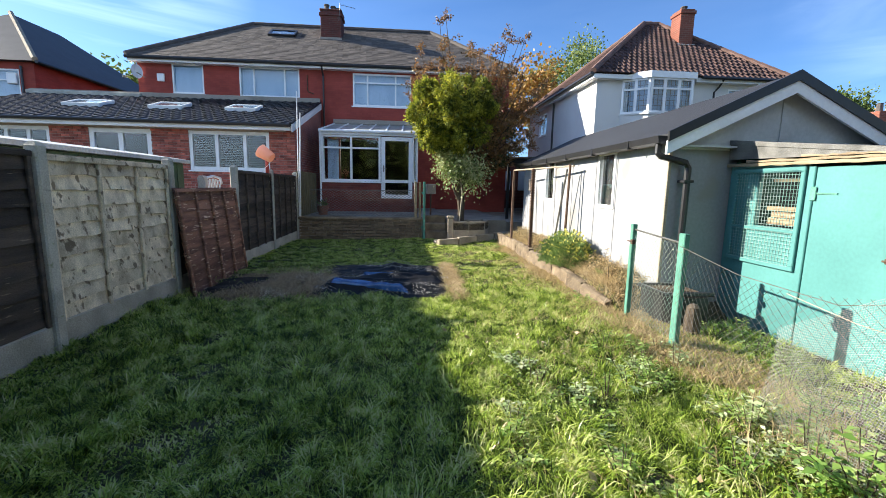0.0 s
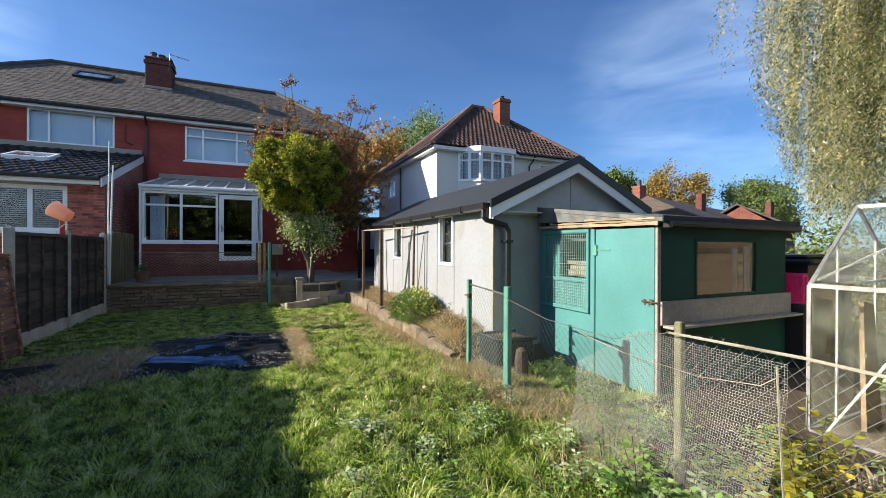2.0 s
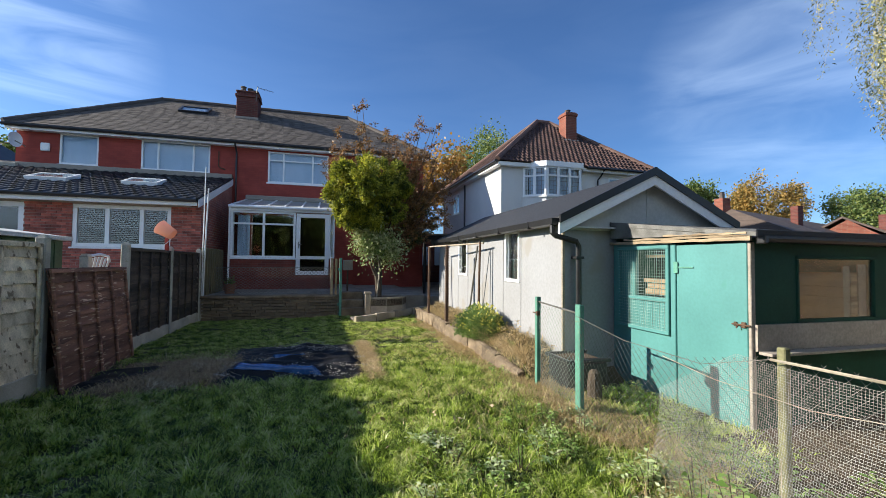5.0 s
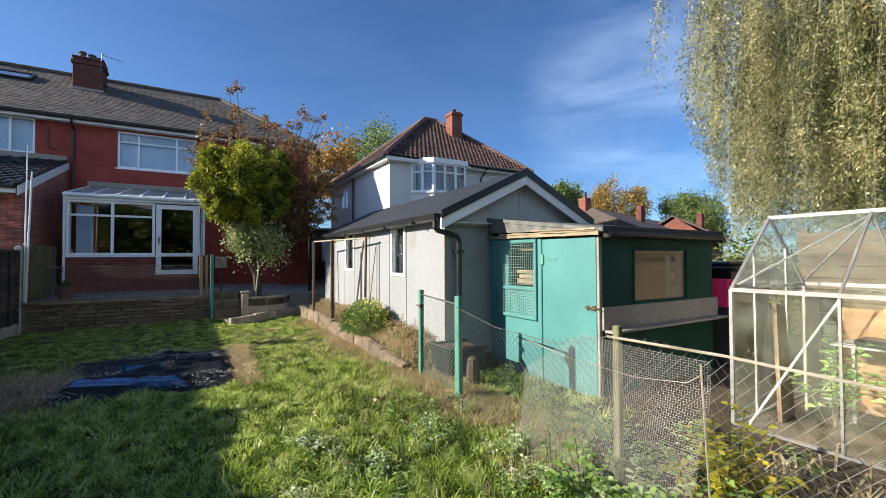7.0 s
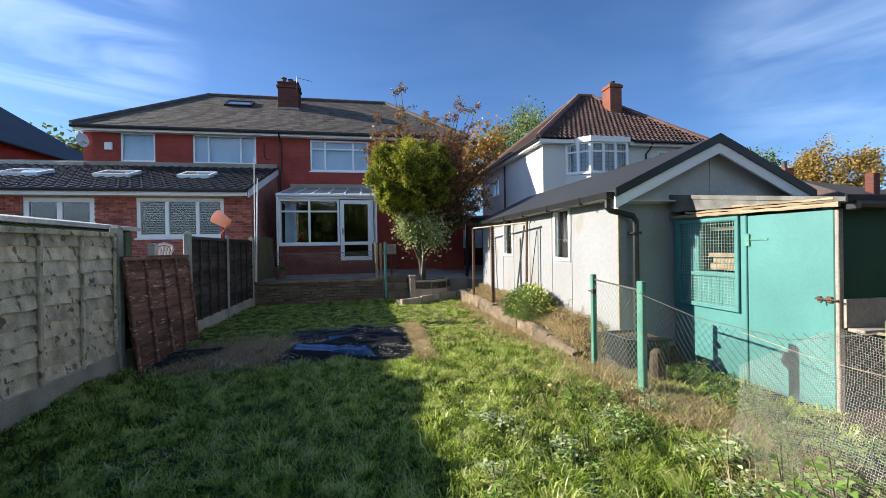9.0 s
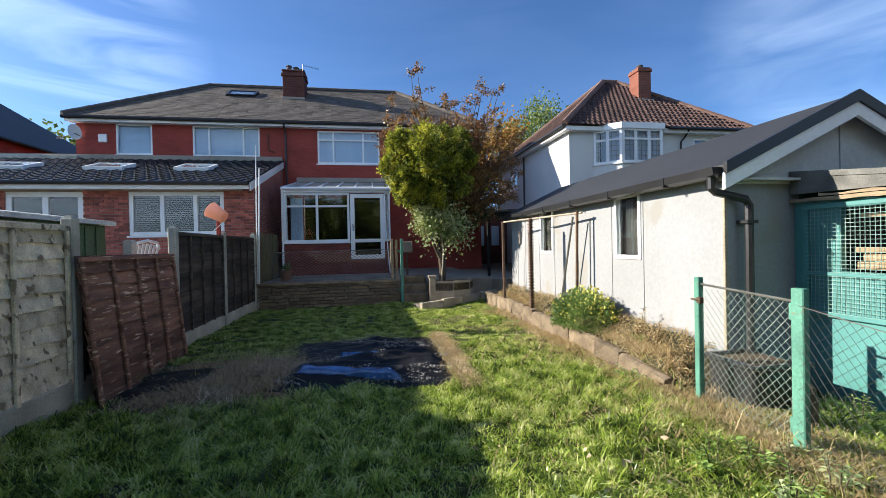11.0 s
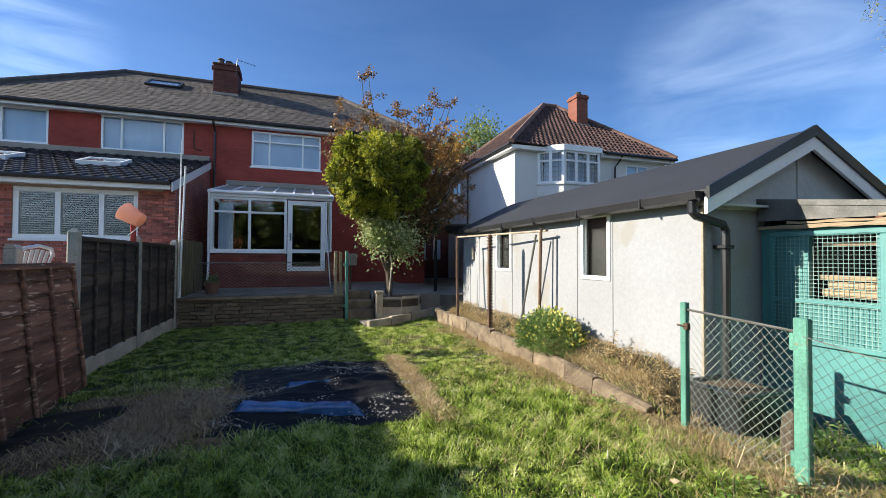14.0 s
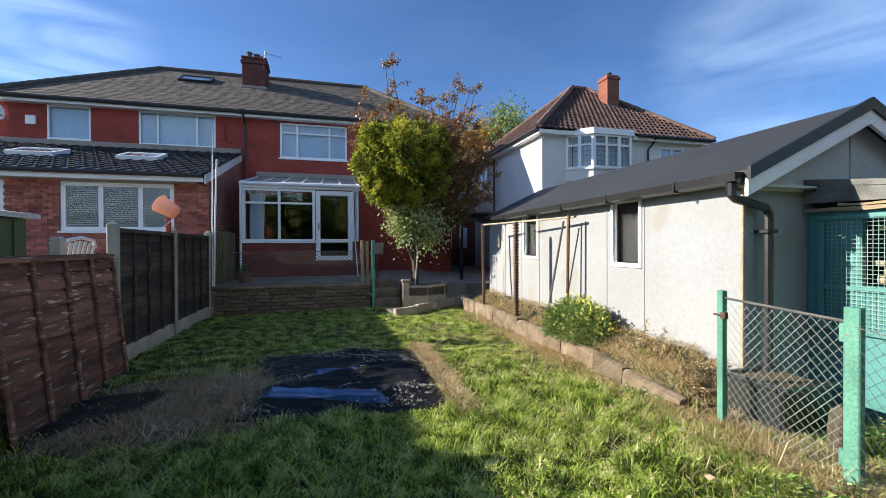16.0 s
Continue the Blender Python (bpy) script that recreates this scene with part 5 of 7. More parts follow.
part("wall", M().box(4.2, 6.5, 21.0, 21.3, 0.3, 2.9), CHIM_BRICK, yard)
for x in (4.35, 4.95, 5.7):
    part("window", M().box(x, x + 0.38, 20.95, 21.0, 1.3, 2.25, 0.02), NET_SKY_BLUE, yard)

# ---- boundary fence ----
# first three, out of view, added to close the plot and dim the lawn
POSTS = [-7.50, -5.62, -3.74, -1.86, 0.02, 1.90, 3.78, 5.60, 7.50, 9.40, 11.30]
pm = M().box(-0.05, 0.05, -0.05, 0.05, -0.3, 1.66, 0.012)
pm.add([(-0.05, -0.05, 1.645), (0.05, -0.05, 1.645), (0.05, 0.05, 1.645), (-0.05, 0.05, 1.645), (-0.02, -0.02, 1.685), (0.02, -0.02, 1.685), (0.02, 0.02, 1.685), (-0.02, 0.02, 1.685)], [(0, 1, 5, 4), (1, 2, 6, 5), (2, 3, 7, 6), (3, 0, 4, 7), (4, 5, 6, 7)])
fence = thing("boundary_fence", (FX, 4.7, 0), "boundary fence of lapped timber panels between concrete posts", "fence")
pmesh = pm.mesh("post", CONCRETE)
for y in POSTS:
    piece("post", pmesh, fence, pose(FX + rrng.uniform(-0.01, 0.01), y, rrng.uniform(-0.02, 0.02), 0, 0, rrng.uniform(-2, 2)))
gmesh = M().box(-0.022, 0.022, -0.90, 0.90, -0.12, 0.20, 0.008).mesh("gravel_board", CONCRETE_LOW)
for a, b in zip(POSTS, POSTS[1:]):
    piece("gravel_board", gmesh, fence, pose(FX, (a + b) / 2, rrng.uniform(-0.015, 0.02)))


def board_mesh(name, mat, L=1.78, h=0.165, t=0.016, seed=0, wave=0.012):
    """A lapped fence board along y with an uneven lower edge."""
    r = random.Random(seed)
    m, n = M(), 12
    v = []
    for k in range(n + 1):
        y = -L / 2 + L * k / n
        low = -h / 2 + r.uniform(-wave, wave)
        v += [(t, y, low), (0.0, y, low), (0.0, y, h / 2), (t * 0.4, y, h / 2)]
    f = []
    for k in range(n):
        a, b = 4 * k, 4 * k + 4
        f += [(a, b, b + 3, a + 3), (a + 1, a, a + 3, a + 2), (b + 1, a + 1, a + 2, b + 2), (a, a + 1, b + 1, b)]
    f += [(0, 3, 2, 1), (4 * n, 4 * n + 1, 4 * n + 2, 4 * n + 3)]
    return m.add(v, f).mesh(name, mat)


def fence_panel(y0, y1, z0, z1, mat, label, battens=4, tilt=None, seed=0, parent=None):
    """A lapped panel between two posts, seen from its battened side."""
    L = y1 - y0 - 0.11
    rail = M().box(0.010, 0.038, -L / 2, L / 2, z1 - 0.042, z1 + 0.002, 0.004)
    if parent:
        p = part("panel", rail, mat, parent, label)
    else:
        p = solo("leaning_hurdle", rail, mat, label, "fence panel")
    ms = [board_mesh("board", mat, L, seed=seed + k) for k in range(3)]
    rows_ = int(round((z1 - z0) / 0.135))
    h = (z1 - z0) / rows_
    for k in range(rows_):
        piece("board", ms[k % 3], p, pose(-0.012, 0, z0 + (k + 0.5) * h, 0, rrng.uniform(-8, -5.5), rrng.uniform(-0.35, 0.35)))
    bat = M().box(0.010, 0.036, -0.019, 0.019, z0 - 0.02, z1, 0.004).mesh("batten", mat)
    for k in range(battens):
        piece("batten", bat, p, pose(0.0, -L / 2 + 0.02 + (L - 0.04) * k / (battens - 1), 0, rrng.uniform(-0.5, 0.5)))
    p.matrix_basis = tilt or pose(FX - 0.005, (y0 + y1) / 2, 0)
    return p


for k, (a, b) in enumerate(zip(POSTS, POSTS[1:])):
    if k < 6:
        fence_panel(a, b, 0.22, 1.60, WOOD_DARK, "near-black stained lapped fence panel", 4, seed=10 * k, parent=fence)
    elif k == 6:
        fence_panel(a, b, 0.22, 1.58, WOOD_GREY, "weathered grey lapped fence panel with mossy stains", 4, seed=31, parent=fence)
    elif k == 7:
        # unseen infill, added to stop sun leaking through the gap
        fence_panel(a, b, 0.20, 1.20, WOOD_DARK, "added low near-black panel, hidden behind a leaning one to block sun", 4, seed=70, parent=fence)
    elif k in (8, 9):
        fence_panel(a, b, 0.20, 1.60, WOOD_DARK, "near-black stained lapped fence panel", 5, seed=10 * k, parent=fence)
fence_panel(5.46, 7.38, 0.0, 1.33, WOOD_RED, "red-brown lapped fence panel leaning in a gap", 5, tilt=pose(-2.43, 6.43, -0.02, 0, -6.0, 1.0), seed=77)
# upright boards beside the terrace
side_panel = part("panel", M().box(FX - 0.06, FX - 0.02, 11.36, 13.7, 1.47, 1.53, 0.004), WOOD_OLIVE, fence, "olive-brown upright board panel")
ub = M().box(-0.012, 0.012, -0.06, 0.06, 0.36, 1.74, 0.004).mesh("board", WOOD_OLIVE)
for k in range(20):
    piece("board", ub, side_panel, pose(FX + (0.01 if k % 2 else -0.01), 11.42 + 0.115 * k, rrng.uniform(-0.02, 0.02)))

# tall pale poles by the fence
for x, y, z1, r, tl in ((-2.60, 11.45, 3.72, 0.016, 0.2), (-2.56, 11.36, 3.18, 0.022, 1.2)):
    pl = solo("pole", M().tube([(0, 0, 0), (0, 0, z1 * 0.5), (0.01, 0.005, z1)], r, 8, r * 0.75), FASCIA, "tall slim white pole beside a fence", "pole", "white poles")
    pl.matrix_world = pose(x, y, 0, 0, tl, 0)
# upturned bucket on a fence post
bucket = thing("bucket", (FX, 9.2, 1.68), "peach plastic bucket upturned on a red stick", "bucket")
PEACH = leaf_mat("peach_plastic", [(0.90, 0.50, 0.33), (0.92, 0.60, 0.46)], 0.4, 0.4)
bk = M().lathe(0, 0, [(0.135, -0.14), (0.145, -0.135), (0.135, -0.11), (0.105, 0.14), (0.09, 0.148), (0.0, 0.15)], 18)
bo = part("body", bk, PEACH, bucket, smooth=True)
bo.matrix_parent_inverse = Matrix.Identity(4)
bo.matrix_basis = pose(0.0, -0.05, 0.30, 10, 122, 0)
ha = M().tube([(0.1, -0.12, 0.13), (0.06, -0.2, 0.06), (0.0, -0.22, 0.0), (-0.02, -0.18, -0.06)], 0.006, 5)
hb = part("handle", ha, UPVC, bucket)
hb.matrix_parent_inverse = Matrix.Identity(4)
rs = part("stick", M().box(-0.03, 0.03, -0.03, 0.03, -0.10, 0.24, 0.006), surf("red_plastic", (0.45, 0.05, 0.03), None, 0.5), bucket)
rs.matrix_parent_inverse = Matrix.Identity(4)

# ---- next door's things above the fence ----
gs = thing("metal_shed", (-3.95, 5.5, 0), "green metal garden shed with a pale roof", "shed")
GS_GREEN = surf("green_sheet_metal", (0.085, 0.15, 0.075), (0.06, 0.11, 0.055), 0.5, 2, 30, 0.05)
gsb = part("body", M().box(-4.60, -3.32, 3.70, 7.30, 0, 1.68, 0.01), GS_GREEN, gs)
for k in range(18):
    part("rib", M().box(-3.318, -3.308, 3.78 + 0.195 * k, 3.86 + 0.195 * k, 0.05, 1.66, 0.003), GS_GREEN, gsb)
for k in range(6):
    part("rib", M().box(-4.5 + 0.19 * k, -4.42 + 0.19 * k, 7.302, 7.315, 0.05, 1.66, 0.003), GS_GREEN, gsb)
part("roof", M().prism([(-4.70, 3.60, 1.685), (-3.24, 3.60, 1.685), (-3.24, 3.60, 1.735), (-3.96, 3.60, 1.83), (-4.70, 3.60, 1.735)], (0, 3.78, 0)), surf("pale_roof_sheet", (0.66, 0.67, 0.66), (0.52, 0.53, 0.52), 0.5, 2, 30, 0.1), gs)


def plastic_chair(name="garden_chair"):
    c = thing(name, (0, 0, 0), "white moulded plastic garden chair", "chair")
    part("seat", M().box(-0.23, 0.23, -0.22, 0.22, 0.40, 0.44, 0.015), UPVC, c)
    for sx in (-0.22, 0.22):
        for sy in (-0.2, 0.2):
            part("leg", M().tube([(sx, sy, 0.41), (sx * 1.12, sy * 1.15, 0)], 0.022, 6), UPVC, c)
        part("armrest", M().tube([(sx * 1.15, 0.2, 0.42), (sx * 1.2, 0.18, 0.64), (sx * 1.2, -0.2, 0.66), (sx, -0.24, 0.62)], 0.022, 6), UPVC, c)
    br = M()
    for k in range(7):
        t = (k - 3) / 3
        part("back_slat", M().prism([(t * 0.18 - 0.022, -0.22, 0.44), (t * 0.18 + 0.022, -0.22, 0.44), (t * 0.23 + 0.022, -0.32, 0.88 - 0.05 * t * t), (t * 0.23 - 0.022, -0.32, 0.88 - 0.05 * t * t)], (0, -0.012, 0.002)), UPVC, c)
    br.tube([(-0.26, -0.31, 0.80), (-0.2, -0.33, 0.89), (0, -0.335, 0.925), (0.2, -0.33, 0.89), (0.26, -0.31, 0.80)], 0.022, 6)
    part("backrest", br, UPVC, c)
    return c


ch1 = plastic_chair()
ch1.matrix_world = pose(-3.55, 8.15, 0.58, 0, 0, 80)
struct("neighbour_patio", M().box(-9, -2.9, 7.42, EY, -0.1, 0.62), PAVING, "raised flagged patio next door")
solo("post_cap", M().box(-3.01, -2.90, 7.06, 7.17, -0.05, 1.46, 0.01).prism([(-3.01, 7.06, 1.46), (-2.90, 7.06, 1.46), (-2.93, 7.06, 1.495), (-2.98, 7.06, 1.495)], (0, 0.11, 0)), surf("beige_plastic", (0.66, 0.56, 0.46), (0.56, 0.48, 0.4), 0.5), "beige square post beside a white garden chair", "post")
solo("plank", M().box(-0.05, 0.05, -0.012, 0.012, 0, 2.2, 0.003), WOOD_PALE, "bare timber plank leaning against a brick wall", "plank").matrix_world = pose(-8.72, 13.2, 0.62, -5, -22, 0)

# ---- terrace railing, gate post, pots ----
lat = thing("lattice_fence", (-1.0, TY + 0.1, TERRACE), "low diagonal wire lattice along a terrace edge", "fence")
lm = M()
x0_, x1_, z0_, z1_ = -2.3, 0.47, TERRACE + 0.04, TERRACE + 0.70


def lattice(m, y, a0, a1, b0, b1, pitch, r, slope=1.0, axis="y", sag=None, both=True, twist=0.0):
    """Crossed diagonal wires clipped to a rectangle."""
    H = b1 - b0
    for s in ((1, -1) if both else (1,)):
        c = a0 - H / slope
        while c < a1:
            p, q = (c, b0), (c + H / slope, b1)
            if s < 0:
                p, q = (c + H / slope, b0), (c, b1)
            lo, hi = (p, q) if p[0] < q[0] else (q, p)
            c += pitch
            k0, k1 = max(lo[0], a0), min(hi[0], a1)
            if k1 - k0 < 0.01:
                continue
            g = (hi[1] - lo[1]) / (hi[0] - lo[0])
            n = 5 if sag else 2
            pts = []
            for j in range(n):
                u = k0 + (k1 - k0) * j / (n - 1)
                w = lo[1] + g * (u - lo[0])
                if sag:
                    w = b0 + (w - b0) * sag(u)
                off = twist * math.sin(u * 3.1 + w * 4.0)
                pts.append((u, y + off, w) if axis == "y" else (y + off, u, w))
            m.tube(pts, r, 3)
    return m


part("wire_lattice", lattice(lm, TY + 0.12, x0_, x1_, z0_, z1_, 0.105, 0.0045, 0.62), GALV, lat, kind="stuff")
part("rail", M().tube([(x0_, TY + 0.12, z1_), (x1_, TY + 0.12, z1_ + 0.02)], 0.008, 5).tube([(x0_, TY + 0.12, z0_), (x1_, TY + 0.12, z0_)], 0.008, 5), GALV, lat)
for x, y, z1, s in ((0.45, TY + 0.12, 1.52, 0.035), (0.56, TY + 0.14, 1.50, 0.03)):
    part("post", M().box(x - s, x + s, y - s, y + s, TERRACE - 0.03, z1, 0.006), WOOD_PALE, lat)
solo("white_pole", M().tube([(0.50, 13.9, TERRACE - 0.03), (0.42, 14.2, 1.8), (0.34, 14.35, 2.98)], 0.016, 7), UPVC, "slim white pole leaning on a conservatory", "pole", "white poles")
solo("gate_post", M().box(0.635, 0.70, TY - 0.16, TY - 0.10, -0.05, 1.52, 0.006).box(0.60, 0.635, TY - 0.15, TY - 0.11, 0.3, 0.36).box(0.60, 0.635, TY - 0.15, TY - 0.11, 1.2, 1.26), GREEN_PAINT, "green-painted steel gate post by stone steps", "gate post")
solo("letter_box", M().box(0.78, 1.06, 12.6, 12.75, 1.18, 1.48, 0.02).box(0.80, 1.04, 12.59, 12.6, 1.38, 1.40), GREY_BOARD, "pale grey metal box on a post", "box")
solo("box_post", M().box(0.89, 0.94, 12.68, 12.73, TERRACE - 0.03, 1.18, 0.004), RUST, "thin rusty post under a metal box", "post")
pot = thing("plant_pot", (-2.15, 12.3, TERRACE), "brown clay flower pot with a small plant", "plant pot")
part("pot", M().lathe(-2.15, 12.3, [(0.11, TERRACE - 0.03), (0.15, TERRACE + 0.2), (0.17, TERRACE + 0.2), (0.17, TERRACE + 0.25), (0.14, TERRACE + 0.25), (0.13, TERRACE + 0.21)], 14), surf("terracotta", (0.34, 0.15, 0.085), (0.24, 0.11, 0.065), 0.85), pot)
prng = np.random.default_rng(12)
pa = prng.normal(size=(90, 3)) * 0.05 + np.array([-2.15, 12.3, TERRACE + 0.3])
tagged(under(new("leaves", leaf_mesh("leaves", pa, prng.normal(size=(90, 3)) + np.array([0, 0, 0.5]), 0.10, FAR_GREEN, 0.4)), pot), kind="stuff")

# ---- clothes-line frame in front of the garage ----
cl = thing("clothes_line_frame", (2.6, 8.4, 0.1), "rusty pole frame for a washing line", "clothes line")
part("pole", M().tube([(2.54, 9.25, -0.1), (2.58, 9.42, 1.0), (2.60, 9.48, 1.80)], 0.028, 8), RUST, cl)
part("top_bar", M().tube([(2.60, 9.52, 1.79), (2.75, 8.1, 1.775), (2.90, 6.82, 1.765)], 0.016, 7), STONE_PALE, cl)
per = M()
per.box(2.55, 2.595, 7.90, 7.95, -0.1, 1.76, 0.003)
for k in range(30):
    per.box(2.535, 2.61, 7.885, 7.965, 0.25 + 0.05 * k, 0.275 + 0.05 * k, 0.004)
part("notched_post", per, RUST, cl, "rusty notched steel post")
part("pole", M().tube([(2.84, 6.92, -0.05), (2.87, 6.90, 1.80)], 0.02, 7), RUST, cl)
part("pole", M().tube([(2.90, 7.02, -0.05), (2.90, 6.99, 1.76)], 0.016, 7), STONE_PALE, cl)
part("brace", M().tube([(2.86, 7.55, 0.1), (2.88, 7.05, 1.72)], 0.016, 7), GALV, cl)

# ---- green gate and wire fence ----
gate = thing("garden_gate", (2.64, 4.0, 0), "green steel garden gate with chain-link mesh", "gate")
part("post", M().box(2.615, 2.665, 4.40, 4.45, -0.1, 1.04, 0.005), GREEN_PAINT, gate)
part("post", M().box(2.60, 2.65, 3.55, 3.63, -0.1, 1.03, 0.006), GREEN_PAINT, gate, "wide green flat-bar post")
part("top_rail", M().tube([(2.64, 4.40, 0.985), (2.64, 3.62, 0.94)], 0.010, 6), GALV, gate, "bare steel top rail")
part("hinge", M().box(2.63, 2.685, 3.63, 3.67, 0.82, 0.93, 0.005).box(2.66, 2.69, 3.60, 3.68, 0.84, 0.86, 0.004), GREEN_PAINT, gate)
part("catch", M().box(2.60, 2.64, 4.37, 4.41, 0.83, 0.88, 0.005).tube([(2.6, 4.36, 0.86), (2.6, 4.46, 0.86)], 0.008, 5), RUST, gate)
part("chain_link", lattice(M(), 2.645, 3.66, 4.40, 0.06, 0.95, 0.058, 0.0017, 1.15, "x", twist=0.008), WIRE_GREEN, gate, kind="stuff")
part("lower_hinge", M().box(2.63, 2.685, 3.63, 3.67, 0.1, 0.2, 0.005), GREEN_PAINT, gate)
wirefence = thing("chain_link_fence", (2.6, 1.5, 0), "sagging rusty chain-link fence on timber stakes", "fence")
sagf = lambda u: 1.0 - 0.16 * max(0.0, math.sin((u - 1.75) * math.pi / 1.8)) if u > 1.75 else 1.0 - 0.05 * abs(math.sin(u * 2.1))
part("chain_link", lattice(M(), 2.56, -2.6, 3.55, 0.0, 0.95, 0.062, 0.0013, 1.15, "x", sag=sagf, twist=0.02), GALV, wirefence, kind="stuff")
tops = M()
tops.tube([(2.52, 1.75, 0.93), (2.50, 1.1, 0.945), (2.5, 0.4, 0.925), (2.5, -1, 0.93), (2.5, -2.6, 0.92)], 0.008, 6)
part("top_wire", tops, PALE_BARK, wirefence, "pale cane along the top of the wire")
part("line_wire", M().tube([(2.56, 3.55, 0.93), (2.56, 2.9, 0.82), (2.56, 2.2, 0.80), (2.54, 1.75, 0.93)], 0.003, 4), GALV, wirefence)
part("stake", M().box(2.60, 2.645, 1.735, 1.78, -0.1, 0.985, 0.006), surf("mossy_stake", (0.24, 0.24, 0.12), (0.16, 0.15, 0.08), 0.9, 5, 50, 0.4), wirefence, "mossy square timber stake")
part("stake", M().box(2.55, 2.60, -0.75, -0.70, -0.1, 1.0, 0.006), WOOD_PALE, wirefence)
netm = M()
nr = random.Random(8)


def net_at(u, w):
    """Place on the bulging netting: u along it, w up."""
    y = 2.42 - 1.28 * u
    top = 0.62 + 0.36 * min(1, u / 0.42) - 0.05 * u
    return (2.46 - 0.10 * math.sin(u * 2.6) * (1 - w * 0.6) + 0.02 * math.sin(u * 9 + w * 5) - 0.10 * (1 - w), y + 0.02 * math.sin(w * 6), -0.02 + top * w)


for k in range(112):
    netm.tube([net_at(k / 111, j / 8) for j in range(9)], 0.0006, 3)
for k in range(80):
    netm.tube([net_at(j / 14, k / 79) for j in range(15)], 0.0006, 3)
net = thing("wire_netting", (2.4, 1.8, 0), "loose galvanised wire netting hung on a fence", "netting")
part("mesh", netm, NETTING, net, kind="stuff")
part("string", M().tube([(2.50, 2.45, 0.80), (2.44, 2.0, 0.765), (2.42, 1.5, 0.76), (2.42, 1.22, 0.80), (2.44, 1.15, 0.86)], 0.0022, 5).tube([(2.40, 1.62, 0.5), (2.37, 1.60, 0.3), (2.38, 1.66, 0.18)], 0.002, 5), STONE_PALE, net, "pale cord")
part("cane", M().tube([(2.40, 1.10, 0.0), (2.43, 1.16, 0.90)], 0.005, 5), PALE_BARK, net)

# tank and stump behind the gate
tank = thing("water_tank", (3.3, 4.25, 0), "black plastic tank covered with rubbish and dead stems", "tank")
part("body", M().box(2.86, 3.36, 4.14, 4.58, -0.05, 0.33, 0.02), BLACK_PLASTIC, tank)
part("rim", M().box(2.83, 3.39, 4.11, 4.16, 0.33, 0.37, 0.01).box(2.83, 2.88, 4.16, 4.61, 0.33, 0.37, 0.01).box(2.88, 3.39, 4.56, 4.61, 0.33, 0.37, 0.01), BLACK_PLASTIC, tank)
part("board", M().box(2.90, 3.32, 4.18, 4.54, 0.331, 0.35, 0.006), SOIL, tank)
solo("log", M().lathe(2.98, 3.86, [(0.07, -0.05), (0.075, 0.18), (0.06, 0.30), (0.03, 0.33)], 9), BARK, "short weathered log stump in dry grass", "log")

# ---- greenhouse ----
X0, X1, XR, Y1, Y0, ZB, ZE, ZR = 4.15, 5.57, 4.86, 1.82, -1.53, 0.05, 1.14, 1.76
gr = thing("greenhouse", (XR, 0.2, 0), "aluminium greenhouse with cloudy glass", "greenhouse")
BAYS = [Y1 - 0.67 * k for k in range(6)]


def bar(a, b, w=0.018, label="bar"):
    return part(label, M().tube([a, b], w * 0.75, 4), ALU, gr)


for x in (X0, X1):
    bar((x, Y1, ZE), (x, Y0, ZE), 0.030, "eaves_bar")
    bar((x, Y1, ZB), (x, Y0, ZB), 0.026, "base_bar")
    for y in BAYS:
        bar((x, y, ZB), (x, y, ZE), 0.024 if y == Y1 else 0.016, "upright")
        bar((x, y, ZE), (XR, y, ZR), 0.022 if y == Y1 else 0.016, "rafter")
bar((XR, Y1, ZR), (XR, Y0, ZR), 0.03, "ridge_bar")
for y in (Y1, Y0):
    bar((X0, y, ZB), (X1, y, ZB), 0.022, "base_bar")
    bar((X0, y, ZE), (X1, y, ZE), 0.018, "tie_bar")
    for x in (4.55, 5.17):
        bar((x, y, ZB), (x, y, ZE + (ZR - ZE) * (1 - abs(x - XR) / (XR - X0))), 0.016, "gable_upright")
bar((X0 + 0.02, BAYS[1], ZE - 0.02), (X0 + 0.02, BAYS[0] - 0.1, ZB + 0.02), 0.014, "brace")
bar((X0 + 0.04, BAYS[0] - 0.03, ZE + 0.04), (XR - 0.02, BAYS[1], ZR - 0.03), 0.012, "brace")
bar((X1 - 0.02, BAYS[1], ZE - 0.02), (X1 - 0.02, BAYS[0] - 0.1, ZB + 0.02), 0.012, "brace")
bar((X1 - 0.04, BAYS[0] - 0.03, ZE + 0.04), (XR + 0.02, BAYS[1], ZR - 0.03), 0.012, "brace")
for a, b in zip(BAYS, BAYS[1:]):
    for x, s in ((X0, -1), (X1, 1)):
        g = part("side_pane", M().box(x - 0.002, x + 0.002, b + 0.018, a - 0.018, ZB + 0.03, ZE - 0.03), GLASS_OLD, gr)
        g.visible_shadow = False
        g = part("roof_pane", M().prism([(x + 0.02 * -s, b + 0.018, ZE + 0.03), (x + 0.02 * -s, a - 0.018, ZE + 0.03), (XR + 0.02 * s, a - 0.018, ZR - 0.015), (XR + 0.02 * s, b + 0.018, ZR - 0.015)], (0, 0, 0.004)), GLASS_OLD, gr)
        g.visible_shadow = False
g = part("gable_pane", M().prism([(X0 + 0.03, Y1, ZB + 0.03), (X1 - 0.03, Y1, ZB + 0.03), (X1 - 0.03, Y1, ZE), (XR, Y1, ZR - 0.04), (X0 + 0.03, Y1, ZE)], (0, 0.004, 0)), GLASS_OLD, gr)
g.visible_shadow = False
staging = thing("staging", (5.2, 0, 0), "slatted aluminium greenhouse staging with trays", "staging")
for y in (1.3, 0.3, -0.8):
    part("leg", M().box(4.98, 5.0, y, y + 0.02, ZB, 0.66).box(5.48, 5.5, y, y + 0.02, ZB, 0.66), ALU, staging)
